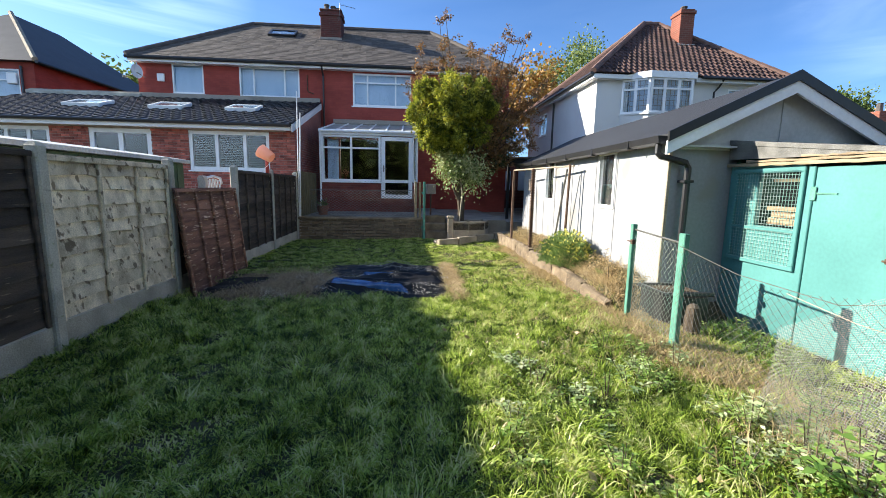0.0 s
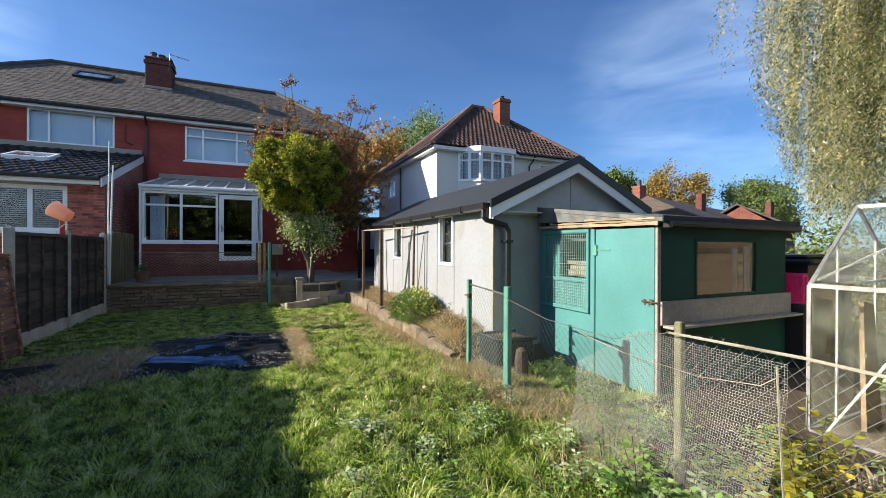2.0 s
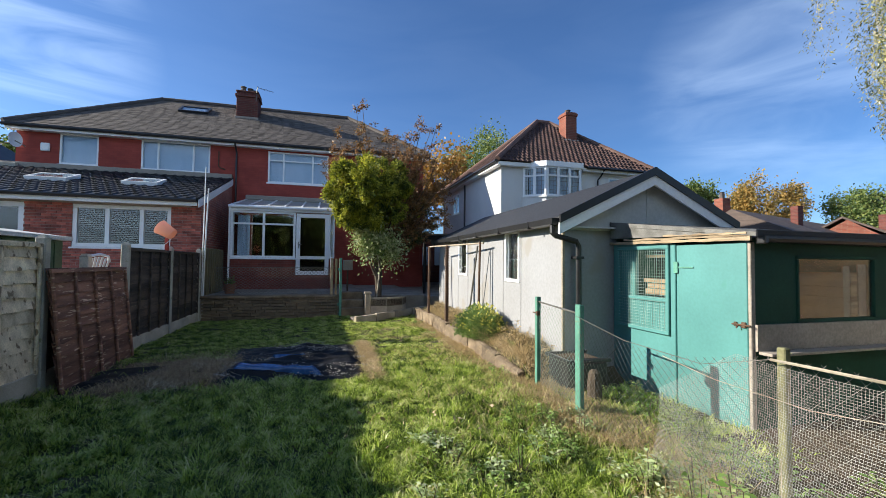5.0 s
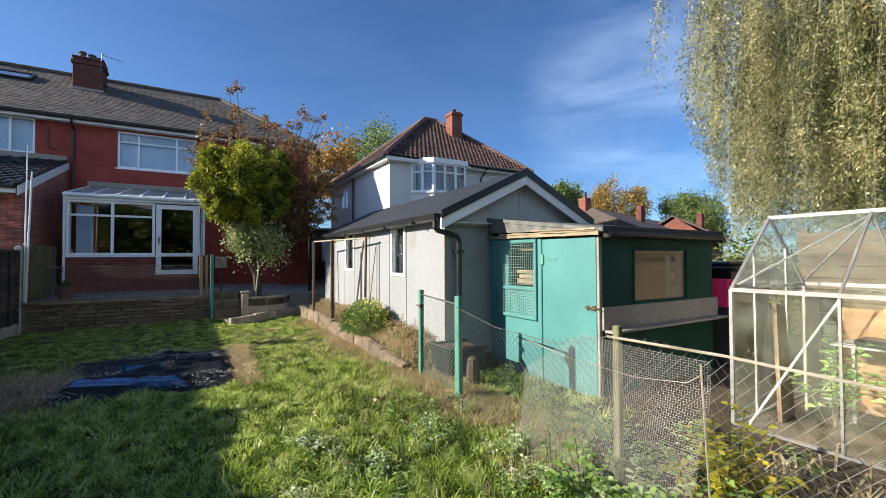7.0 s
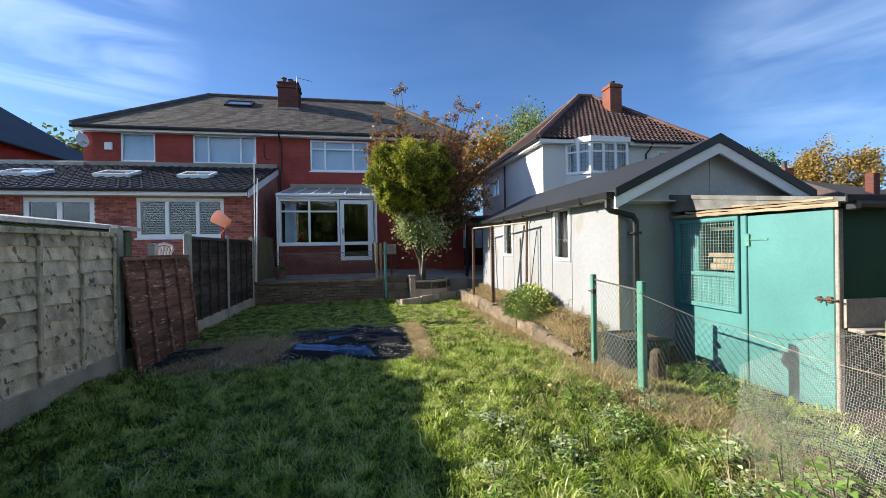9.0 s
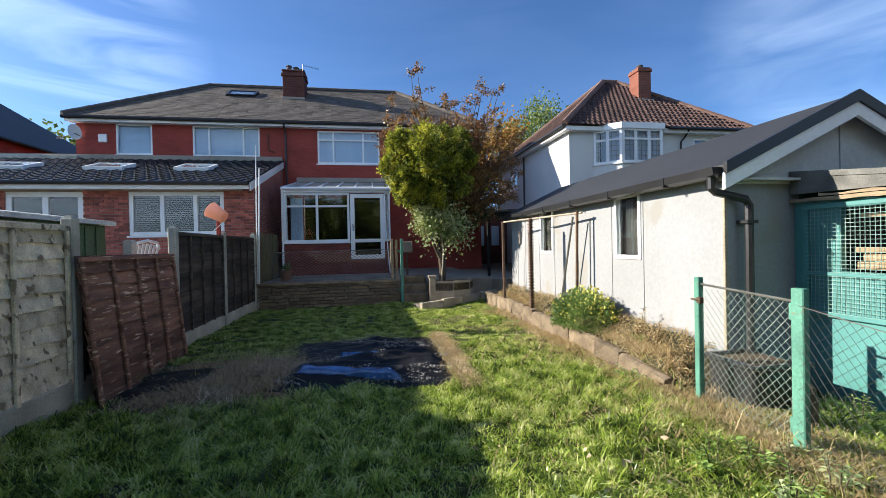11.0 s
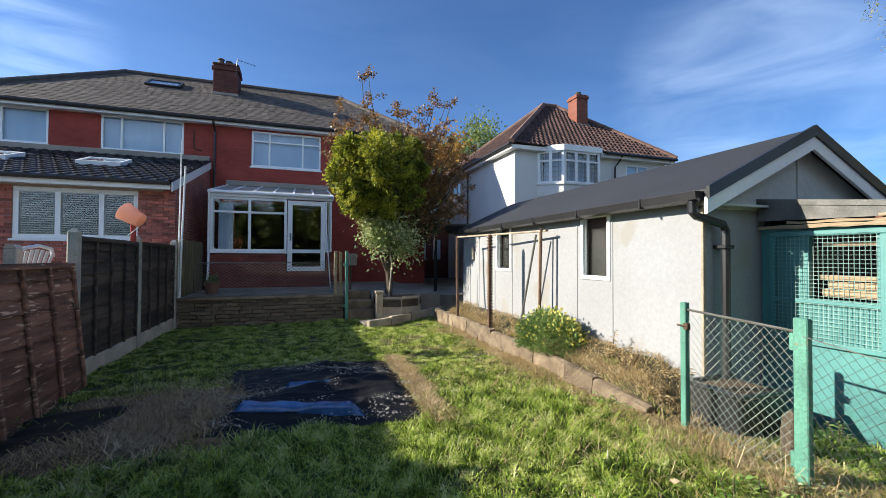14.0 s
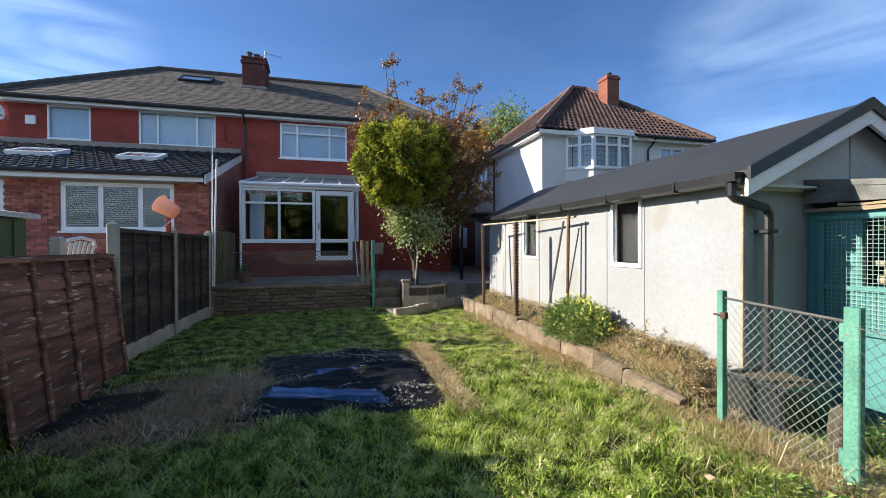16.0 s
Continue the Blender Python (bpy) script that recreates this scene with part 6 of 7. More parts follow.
for k in range(6):
    part("slat", M().box(4.97 + 0.09 * k, 5.03 + 0.09 * k, -1.2, 1.45, 0.66, 0.675), ALU, staging)
trays = [(5.0, 0.95, 0.36), (5.12, 0.4, 0.30), (5.05, -0.25, 0.42)]
for x, y, L in trays:
    solo("seed_tray", M().box(x, x + 0.26, y, y + L, 0.675, 0.73, 0.012), BLACK_PLASTIC, "black plastic seed tray on greenhouse staging", "seed tray", "seed trays")
solo("dust_sheet", M().prism([(4.50, 1.62, 0.05), (4.80, 1.64, 0.05), (4.76, 1.68, 0.98), (4.54, 1.66, 1.02)], (0.0, 0.03, 0.0)), WOOD_ORANGE, "tan cloth draped inside a greenhouse", "cloth")
solo("white_board", M().box(5.0, 5.30, 1.62, 1.64, 0.05, 1.05, 0.006), GREY_BOARD, "off-white board propped inside a greenhouse", "board")
solo("dark_post", M().box(5.05, 5.10, 1.05, 1.10, 0.05, 1.45, 0.006), BARK, "dark timber post inside a greenhouse", "post")
solo("paper_stack", M().box(5.05, 5.28, 0.55, 0.85, 0.735, 0.80, 0.01).box(5.08, 5.25, 0.58, 0.80, 0.80, 0.84, 0.01), BRICK_PIECE, "red and white packet on greenhouse staging", "packet")
solo("board_stack", M().box(5.35, 5.39, 1.0, 1.5, 0.05, 0.95, 0.006), PLY, "plywood board standing in a greenhouse", "board")

# timber fence and bins beyond
tf = thing("fence", (7.7, 1.5, 0), "orange-brown horizontal board fence behind a greenhouse", "fence")
tb = M().box(-0.015, 0.015, -2.6, 2.6, -0.075, 0.075, 0.006).mesh("board", WOOD_ORANGE)
for k in range(11):
    piece("board", tb, tf, pose(7.75 + rrng.uniform(-0.006, 0.006), 0.0, 0.1 + 0.156 * k))
for y in (-2.4, -0.6, 1.2, 2.5):
    part("post", M().box(7.77, 7.87, y, y + 0.1, -0.1, 1.8, 0.01), WOOD_ORANGE, tf)
binm = thing("wheelie_bin", (6.55, 3.1, 0), "black plastic wheelie bin with closed lid", "wheelie bin", "wheelie bins")
part("body", M().add([(6.32, 2.86, 0.05), (6.78, 2.86, 0.05), (6.78, 3.34, 0.05), (6.32, 3.34, 0.05), (6.24, 2.78, 1.22), (6.86, 2.78, 1.22), (6.86, 3.44, 1.22), (6.24, 3.44, 1.22)], [(3, 2, 1, 0), (4, 5, 6, 7), (0, 1, 5, 4), (1, 2, 6, 5), (2, 3, 7, 6), (3, 0, 4, 7)]), BLACK_PLASTIC, binm)
part("lid", M().box(6.20, 6.90, 2.72, 3.5, 1.22, 1.29, 0.025).box(6.26, 6.84, 2.8, 3.4, 1.29, 1.34, 0.03), BLACK_PLASTIC, binm)
part("wheel", M().tube([(6.3, 3.36, 0.1), (6.36, 3.36, 0.1)], 0.1, 10).tube([(6.74, 3.36, 0.1), (6.80, 3.36, 0.1)], 0.1, 10), BLACK_PLASTIC, binm)
copy_thing(binm, pose(7.3, 3.2, 0))
PINK = surf("pink_plastic", (0.75, 0.03, 0.16), (0.65, 0.025, 0.13), 0.4)
toy = thing("plastic_crate", (6.05, 2.9, 0), "bright pink plastic stacking crate on a block", "crate")
part("frame", M().box(6.02, 6.12, 2.72, 2.95, 1.09, 1.13, 0.008).box(6.02, 6.12, 2.72, 2.95, 0.78, 0.82, 0.008).box(6.02, 6.05, 2.72, 2.75, 0.82, 1.09).box(6.09, 6.12, 2.72, 2.75, 0.82, 1.09).box(6.03, 6.11, 2.76, 2.95, 0.82, 1.09), PINK, toy)
part("stand", M().box(6.0, 6.14, 2.7, 3.0, 0, 0.78, 0.01), BLACK_PLASTIC, toy)
struct("yard_ground", M().box(3.3, 9.5, -3.0, 2.8, -0.1, 0.045), SOIL, "bare trodden soil beside a greenhouse")

# ---- far houses ----
bung = thing("bungalow", (26, 17, 0), "row of low houses with brown tiled roofs", "house")


def far_block(parent, a, b, depth, z0, z1, zr, wall, roof_m):
    """A long house between two plan points, its ridge along it."""
    a, b = Vector(a), Vector(b)
    d = (b - a).normalized()
    n = Vector((d.y, -d.x, 0)) * depth
    up_ = Vector((0, 0, 1))
    part("wall", M().prism([a + up_ * z0, b + up_ * z0, b + n + up_ * z0, a + n + up_ * z0], up_ * (z1 - z0)), wall, parent)
    m = n * 0.5
    e = n.normalized() * 0.4
    rr_ = M().add([a - e - d * 0.3 + up_ * z1, b - e + d * 0.3 + up_ * z1, b + n + e + d * 0.3 + up_ * z1, a + n + e - d * 0.3 + up_ * z1, a + m - d * 0.3 + up_ * zr, b + m + d * 0.3 + up_ * zr], [(0, 1, 5, 4), (2, 3, 4, 5), (0, 4, 3), (1, 2, 5), (0, 3, 2, 1)])
    part("roof", rr_, roof_m, parent)


far_block(bung, (19.65, 19.5, 0), (37.15, 24.7, 0), 6.0, 0, 2.6, 4.32, CHIM_ORANGE, FAR_TILE)
part("chimney", M().box(22.9, 23.5, 19.3, 19.9, 3.5, 5.45, 0.02), CHIM_ORANGE, bung)
part("chimney", M().box(25.1, 25.5, 16.7, 17.1, 3.3, 4.75, 0.02), CHIM_BRICK, bung)
part("chimney_pot", M().lathe(23.2, 19.6, [(0.15, 5.45), (0.12, 5.8), (0.14, 5.85), (0.1, 5.85)], 8), RIDGE, bung)
brickh = thing("house", (33, 16, 0), "orange brick gabled house with a brown roof", "house")
part("wall", M().prism([(28.9, 19.2, 0), (30.8, 15.4, 0), (30.8, 15.4, 2.75), (29.8, 17.2, 4.2), (28.9, 19.2, 2.75)], (9, 3.5, 0)), CHIM_ORANGE, brickh)
part("roof", M().prism([(31.3, 14.4, 2.45), (29.7, 17.4, 4.3), (29.7, 17.4, 4.42), (31.35, 14.35, 2.57)], (9, 3.5, 0)).prism([(28.6, 19.8, 2.6), (29.7, 17.4, 4.3), (29.7, 17.4, 4.42), (28.55, 19.9, 2.72)], (9, 3.5, 0)), FAR_TILE, brickh)
part("chimney", M().box(34, 34.4, 17.6, 18.0, 3.5, 4.75, 0.02), CHIM_BRICK, brickh)

# ---- ground covers: black sheet, straw, burnt patch ----
def patch(name, x0, x1, y0, y1, nx_, ny_, height, mat, label, category, edge=0.10, seed=0.0, kind="", skew=0.0):
    """A wrinkled sheet with a ragged outline lying on the lawn."""
    m, keep = M(), {}
    for j in range(ny_ + 1):
        for i in range(nx_ + 1):
            u, v = i / nx_, j / ny_
            ex = edge * noise.noise(Vector((u * 4, v * 4, seed))) * (1 if i in (0, nx_) else 0.3)
            ey_ = edge * noise.noise(Vector((u * 4, v * 4, seed + 9))) * (1 if j in (0, ny_) else 0.3)
            x, y = x0 + (x1 - x0) * u + ex, y0 + (y1 - y0) * v + ey_ + skew * (u - 0.5)
            rim = min(u, 1 - u, v, 1 - v) * 8
            m.v.append((x, y, ground_z(x, y) + 0.012 + height(x, y) * min(1, rim) - 0.03 * max(0, 0.4 - rim)))
    w = nx_ + 1
    m.f = [(j * w + i, j * w + i + 1, (j + 1) * w + i + 1, (j + 1) * w + i) for j in range(ny_) for i in range(nx_)]
    return solo(name, m, mat, label, category, kind=kind, smooth=True)


def fold(x, y):
    """Height of the crumpled sheet: sharp folds running across the lawn."""
    a = noise.noise(Vector((x * 0.55, y * 2.3 + 0.5 * noise.noise(Vector((x * 1.3, y, 4))), 2)))
    b = noise.noise(Vector((x * 1.5, y * 5.5, 7)))
    return 0.025 + 0.075 * (1 - abs(a)) ** 7 + 0.022 * (1 - abs(b)) ** 4 + 0.010 * noise.noise(Vector((x * 7, y * 13, 1)))


patch("plastic_sheet", -1.02, 0.86, 5.46, 7.56, 90, 110, fold, TARP, "crumpled black plastic sheet lying on a lawn", "plastic sheet", 0.12, 1.0)
# blue plastic, its colour carrying some reflected sky
patch("blue_sheen_sheet", -0.86, 0.30, 5.66, 5.80, 40, 12, lambda x, y: 0.125 + 0.012 * noise.noise(Vector((x * 5, y * 9, 3))), TARP_BLUE_SHEEN, "blue plastic tinted with reflected sky, showing through a black sheet", "plastic sheet", 0.06, 3.0, skew=-0.20)
# sky sheen on the black folds, laid in as a thin blue strip
patch("blue_sheen_sheet", -0.45, 0.10, 6.44, 6.475, 24, 8, lambda x, y: 0.105 + 0.01 * noise.noise(Vector((x * 5, y * 9, 4))), TARP_BLUE_SHEEN, "sky reflection coloured in as a blue strip between black folds", "plastic sheet", 0.05, 4.0)
patch("straw_patch", -2.3, -0.75, 5.15, 6.9, 30, 30, lambda x, y: 0.01 + 0.02 * noise.noise(Vector((x * 6, y * 6, 5))), EARTH_PATCH, "trampled brown soil under dead straw", "soil patch", 0.25, 5.0, "stuff")
patch("burnt_patch", -2.40, -1.70, 5.72, 6.40, 26, 26, lambda x, y: 0.03 + 0.03 * noise.noise(Vector((x * 7, y * 7, 3))), ASH, "black burnt patch of soil by a fence", "burnt patch", 0.2, 6.0)
grit = np.random.default_rng(21)
n = 5200
gxy = np.stack([grit.uniform(-0.95, 0.85, n), grit.uniform(5.45, 7.55, n)], 1)
clump = np.array([noise.noise(Vector((a * 1.6, b * 3.2, 8))) for a, b in gxy])
gxy = gxy[clump > 0.12]
gat = np.array([(a, b, ground_z(a, b) + 0.03 + fold(a, b)) for a, b in gxy])
tagged(new("gravel", leaf_mesh("gravel", gat, grit.normal(size=(len(gat), 3)) * np.array([1, 1, 0.3]), grit.uniform(0.008, 0.019, len(gat)), surf("white_chips", (0.62, 0.59, 0.54), (0.40, 0.38, 0.35), 0.9, 8, 60, 0.1, island=0.3), 0.9, rng=grit)), "pale grit scattered on a black sheet", "gravel", kind="stuff")


# ---- grass ----
def noise_at(pts, scale, seed):
    return np.array([noise.noise(Vector((x * scale, y * scale, seed))) for x, y in pts])


def blades(name, pts, length, lean, width, mat, seed=0, z_off=0.0, comb=0.0, way=None):
    """Bent grass blades of three joints each, standing at pts."""
    r = np.random.default_rng(seed)
    n = len(pts)
    z = np.array([ground_z(x, y) for x, y in pts]) + z_off
    base = np.concatenate([pts, z[:, None]], 1)
    ang = r.uniform(0, 2 * np.pi, n) if way is None else way
    flow = noise_at(pts, 2.2, 4.4) * 7.0
    ang = np.where(r.random(n) < comb, flow + r.normal(0, 0.5, n), ang)
    d = np.stack([np.cos(ang), np.sin(ang), np.zeros(n)], 1)
    s = np.stack([-np.sin(ang), np.cos(ang), np.zeros(n)], 1) * (width * r.uniform(0.6, 1.3, n))[:, None]
    tw = r.uniform(-0.8, 0.8, n)[:, None]
    s = s * np.cos(tw) + d * np.sin(tw) * width
    L = length[:, None]
    b = lean[:, None]
    mid = base + d * L * 0.38 * b + np.array([0, 0, 1.0]) * L * (0.52 - 0.12 * b)
    tip = base + d * L * (0.95 * b) + np.array([0, 0, 1.0]) * L * np.maximum(0.95 - 0.75 * b, 0.10)
    v = np.stack([base - s, base + s, mid + s * 0.8, mid - s * 0.8, tip], 1).reshape(-1, 3)
    k = 5 * np.arange(n)[:, None]
    me = bpy.data.meshes.new(name)
    faces_q, faces_t = k + np.array([[0, 1, 2, 3]]), k + np.array([[3, 2, 4]])
    nv = len(v)
    me.vertices.add(nv)
    me.vertices.foreach_set("co", v.astype(np.float32).ravel())
    loops = np.concatenate([faces_q.ravel(), faces_t.ravel()])
    me.loops.add(len(loops))
    me.loops.foreach_set("vertex_index", loops.astype(np.int32))
    me.polygons.add(2 * n)
    me.polygons.foreach_set("loop_start", np.concatenate([np.arange(n) * 4, 4 * n + np.arange(n) * 3]).astype(np.int32))
    me.materials.append(mat)
    me.update(calc_edges=True)
    return new(name, me)


gr_ = np.random.default_rng(77)


def lawn_points(n, x0, x1, y0, y1):
    p = np.stack([gr_.uniform(x0, x1, n), gr_.uniform(y0, y1, n)], 1)
    bare = (p[:, 0] > -0.97) & (p[:, 0] < 0.80) & (p[:, 1] > 5.46) & (p[:, 1] < 7.55)
    burnt = (p[:, 0] < -0.8) & (p[:, 0] > -2.45) & (p[:, 1] > 5.2) & (p[:, 1] < 6.8) & (gr_.random(n) < 0.96)
    return p[~(bare | burnt)]



def tufts(n, per, spread, x0, x1, y0, y1):
    """Blade places in tufts, with the way each blade leans and the size of its tuft."""
    c = np.stack([gr_.uniform(x0, x1, n), gr_.uniform(y0, y1, n)], 1)
    size = np.repeat(gr_.uniform(0.55, 1.5, n), per)
    off = gr_.normal(size=(n * per, 2)) * spread * size[:, None]
    p = np.repeat(c, per, 0) + off
    way = np.arctan2(off[:, 1], off[:, 0]) + gr_.normal(0, 0.45, n * per) + np.repeat(gr_.normal(0, 0.5, n), per)
    bare = (p[:, 0] > -0.97) & (p[:, 0] < 0.80) & (p[:, 1] > 5.46) & (p[:, 1] < 7.55)
    burnt = (p[:, 0] < -0.8) & (p[:, 0] > -2.45) & (p[:, 1] > 5.2) & (p[:, 1] < 6.8) & (gr_.random(len(p)) < 0.96)
    keep = ~(bare | burnt)
    loose = lawn_points(n * per // 5, x0, x1, y0, y1)
    return np.concatenate([p[keep], loose]), np.concatenate([way[keep], gr_.uniform(0, 6.283, len(loose))]), np.concatenate([size[keep], np.full(len(loose), 0.6)])


near = tufts(9000, 36, 0.028, FX + 0.03, 2.6, -0.3, 5.4)
far = tufts(8000, 24, 0.036, FX + 0.03, 2.6, 5.2, 11.25)
for name_, (pts_, way_, size_), w_ in (("grass", near, 0.0040), ("grass", far, 0.0046)):
    tuft = np.clip(0.85 + 1.1 * noise_at(pts_, 1.6, 1.5) + 1.3 * noise_at(pts_, 5.5, 2.5), 0.42, 2.2)
    ln = tuft * size_ * gr_.uniform(0.045, 0.11, len(pts_))
    ln *= 1.0 - 0.55 * np.clip((pts_[:, 1] - 5.6) / 1.6, 0, 1)
    tagged(blades(name_, pts_, ln, gr_.uniform(0.35, 1.15, len(pts_)), w_, GRASS_MAT, 5, way=way_), "long uncut green lawn grass", "grass", kind="stuff")
yard = tufts(800, 26, 0.030, 2.62, 3.7, 2.3, 4.2)
tagged(blades("grass", yard[0], yard[2] * gr_.uniform(0.05, 0.13, len(yard[0])), gr_.uniform(0.35, 1.15, len(yard[0])), 0.0042, GRASS_MAT, 6, way=yard[1]), "rough grass between a wire fence and a shed", "grass", kind="stuff")
flatp = lawn_points(26000, FX, 2.5, -0.2, 6.2)
flatp = flatp[noise_at(flatp, 1.1, 9.9) > -0.1]
tagged(blades("flattened_grass", flatp, gr_.uniform(0.08, 0.19, len(flatp)), gr_.uniform(0.8, 1.3, len(flatp)), 0.0030, GRASS_MAT, 15, 0.03, comb=0.8), "long flattened tufts of green grass", "grass", kind="stuff")
# dry stems: round the sheet, by the bed and along the wire fence
dry = np.concatenate([
    np.stack([gr_.uniform(0.82, 1.0, 1500), gr_.uniform(5.3, 7.4, 1500)], 1),
    np.stack([gr_.normal(-1.4, 0.42, 5000), gr_.normal(5.95, 0.45, 5000)], 1),
    np.stack([gr_.normal(2.38, 0.2, 4500), gr_.uniform(2.2, 9.5, 4500)], 1),
    np.stack([gr_.uniform(2.4, 3.06, 6000), gr_.uniform(4.4, 10.2, 6000)], 1),
    np.stack([gr_.normal(1.7, 0.5, 2200), gr_.uniform(1.0, 9.0, 2200)], 1),
    np.stack([gr_.normal(2.75, 0.2, 5000), gr_.uniform(2.4, 4.5, 5000)], 1),
])
dry = dry[~((dry[:, 0] < -1.5) & (dry[:, 1] > 5.6) & (dry[:, 1] < 6.4)) & (dry[:, 0] > FX + 0.05) & (noise_at(dry, 1.3, 6.6) > -0.15)]
tagged(blades("dry_grass", dry, gr_.uniform(0.06, 0.20, len(dry)), gr_.uniform(0.8, 1.35, len(dry)), 0.0026, DRY_MAT, 9, 0.02), "matted dry straw-coloured grass", "grass", kind="stuff")
straw = np.stack([gr_.normal(-1.35, 0.38, 4200), gr_.normal(5.95, 0.42, 4200)], 1)
straw = straw[~((straw[:, 0] < -1.62) & (straw[:, 1] > 5.7) & (straw[:, 1] < 6.4)) & (straw[:, 0] > FX + 0.1) & (straw[:, 0] < -0.85) & (noise_at(straw, 2.2, 3.3) > -0.2)]
tagged(blades("straw", straw, gr_.uniform(0.08, 0.22, len(straw)), gr_.uniform(1.1, 1.4, len(straw)), 0.0030, STRAW_MAT, 19, 0.04), "trampled dead straw on bare soil", "straw", kind="stuff")
edge_ = np.concatenate([np.stack([gr_.normal(0.92, 0.05, 2600), gr_.uniform(5.4, 7.6, 2600)], 1), np.stack([gr_.normal(2.46, 0.08, 4500), gr_.uniform(3.0, 9.8, 4500)], 1), np.stack([gr_.normal(2.68, 0.07, 6000), gr_.uniform(4.8, 10.0, 6000)], 1)])
edge_ = edge_[noise_at(edge_, 2.0, 5.3) > -0.1]
tagged(blades("straw", edge_, gr_.uniform(0.05, 0.16, len(edge_)), gr_.uniform(0.9, 1.35, len(edge_)), 0.0034, DRY_MAT, 20, 0.03), "pale dry grass beside bare ground", "straw", kind="stuff")
tall = np.stack([gr_.normal(2.42, 0.12, 520), np.concatenate([gr_.normal(2.05, 0.06, 260), gr_.uniform(0.3, 4.4, 260)])], 1)
tagged(blades("dry_stems", tall, gr_.uniform(0.2, 0.48, len(tall)), gr_.uniform(0.2, 1.1, len(tall)), 0.0022, DRY_MAT, 10), "tall dry stems along a wire fence", "grass", kind="stuff")
scrap = np.stack([gr_.normal(3.1, 0.3, 900), gr_.uniform(-0.6, 1.5, 900)], 1)
tagged(blades("dry_strap_leaves", scrap[(scrap[:, 0] > 2.62) & (scrap[:, 0] < 4.1)], gr_.uniform(0.15, 0.5, len(scrap))[: ((scrap[:, 0] > 2.62) & (scrap[:, 0] < 4.1)).sum()], gr_.uniform(0.7, 1.2, ((scrap[:, 0] > 2.62) & (scrap[:, 0] < 4.1)).sum()), 0.008, DRY_MAT, 11, 0.03), "fallen dry strap leaves beside a greenhouse", "dead leaves", kind="stuff")


def leaf_plant(name, cx, cy, r, h, n, size, mat, label, category, wide=0.6, seed=0, base=0.0, group=""):
    """A low leafy plant: stems from one foot, each with leaves."""
    q = np.random.default_rng(seed)
    p = thing(name, (cx, cy, base), label, category, group)
    stems, at, way = M(), [], []
    for k in range(max(5, n // 14)):
        a, e = q.uniform(0, 2 * math.pi), q.uniform(0.2, 1.0)
        tip = Vector((cx + r * e * math.cos(a), cy + r * e * math.sin(a), base + h * (1.15 - 0.5 * e) * q.uniform(0.6, 1.1)))
        foot = Vector((cx + 0.1 * r * math.cos(a), cy + 0.1 * r * math.sin(a), base - 0.02))
        mid = foot.lerp(tip, 0.5) + Vector((0, 0, 0.12 * h))
        stems.tube([foot, mid, tip], 0.004, 4, 0.002)
        for j in range(14):
            f = 0.25 + 0.75 * (j + q.random()) / 14
            pt = foot.lerp(mid, f * 2) if f < 0.5 else mid.lerp(tip, f * 2 - 1)
            at.append(pt)
            way.append((math.cos(a + j * 2.4) + 0.3 * math.cos(a), math.sin(a + j * 2.4) + 0.3 * math.sin(a), q.uniform(-0.1, 0.5)))
    part("stem_mass", stems, BARK, p, kind="stuff")
    at, way = np.array([tuple(v) for v in at]), np.array(way)
    tagged(under(new("leaves", leaf_mesh("leaves", at, way, q.uniform(0.6, 1.2, len(at)) * size, mat, wide, 0.15, q, 0.6)), p), kind="stuff")
    return p


wr_ = random.Random(5)
for k in range(46):
    x, y = wr_.uniform(0.85, 2.45), wr_.uniform(0.8, 3.6)
    leaf_plant("weed", x, y, wr_.uniform(0.12, 0.26), wr_.uniform(0.10, 0.22), 110, wr_.uniform(0.03, 0.052), WEED_MAT if k % 3 else PALE_WEED, "leafy green weed in long grass", "weed", 0.42, 100 + k, ground_z(x, y), "lawn weeds")
for k, (x, y) in enumerate(((2.42, 1.22), (2.34, 1.42), (2.46, 0.95), (2.30, 1.75))):
    leaf_plant("bramble", x, y, 0.28, 0.36, 150, 0.06, WEED_MAT, "bramble growing through wire netting", "bramble", 0.55, 140 + k, 0, "brambles")
for k in range(7):
    x, y = wr_.uniform(2.75, 3.5), wr_.uniform(2.7, 3.9)
    leaf_plant("weed", x, y, 0.20, 0.18, 110, 0.038, WEED_MAT, "leafy weed behind a wire fence", "weed", 0.5, 160 + k, 0, "fence weeds")
for k in range(22):
    x, y = wr_.uniform(2.12, 2.5), wr_.uniform(0.75, 2.5)
    leaf_plant("weed", x, y, wr_.uniform(0.12, 0.2), wr_.uniform(0.16, 0.34), 110, wr_.uniform(0.04, 0.06), PALE_WEED if k % 3 else WEED_MAT, "pale-leaved weed growing against wire netting", "weed", 0.5, 300 + k, ground_z(x, y), "netting weeds")
for k in range(16):
    x, y = wr_.uniform(2.65, 3.7), wr_.uniform(0.4, 2.5)
    leaf_plant("weed", x, y, wr_.uniform(0.12, 0.24), wr_.uniform(0.10, 0.26), 90, wr_.uniform(0.04, 0.06), WEED_MAT, "low green weed on bare soil", "weed", 0.5, 330 + k, 0.04, "yard weeds")
for k in range(12):
    x, y = wr_.uniform(2.30, 2.85), wr_.uniform(4.7, 9.8)
    leaf_plant("weed", x, y, wr_.uniform(0.10, 0.2), wr_.uniform(0.08, 0.18), 70, 0.045, WEED_MAT if k % 2 else DRY_MAT, "low plant along a block edging", "weed", 0.5, 350 + k, ground_z(x, y), "edging weeds")
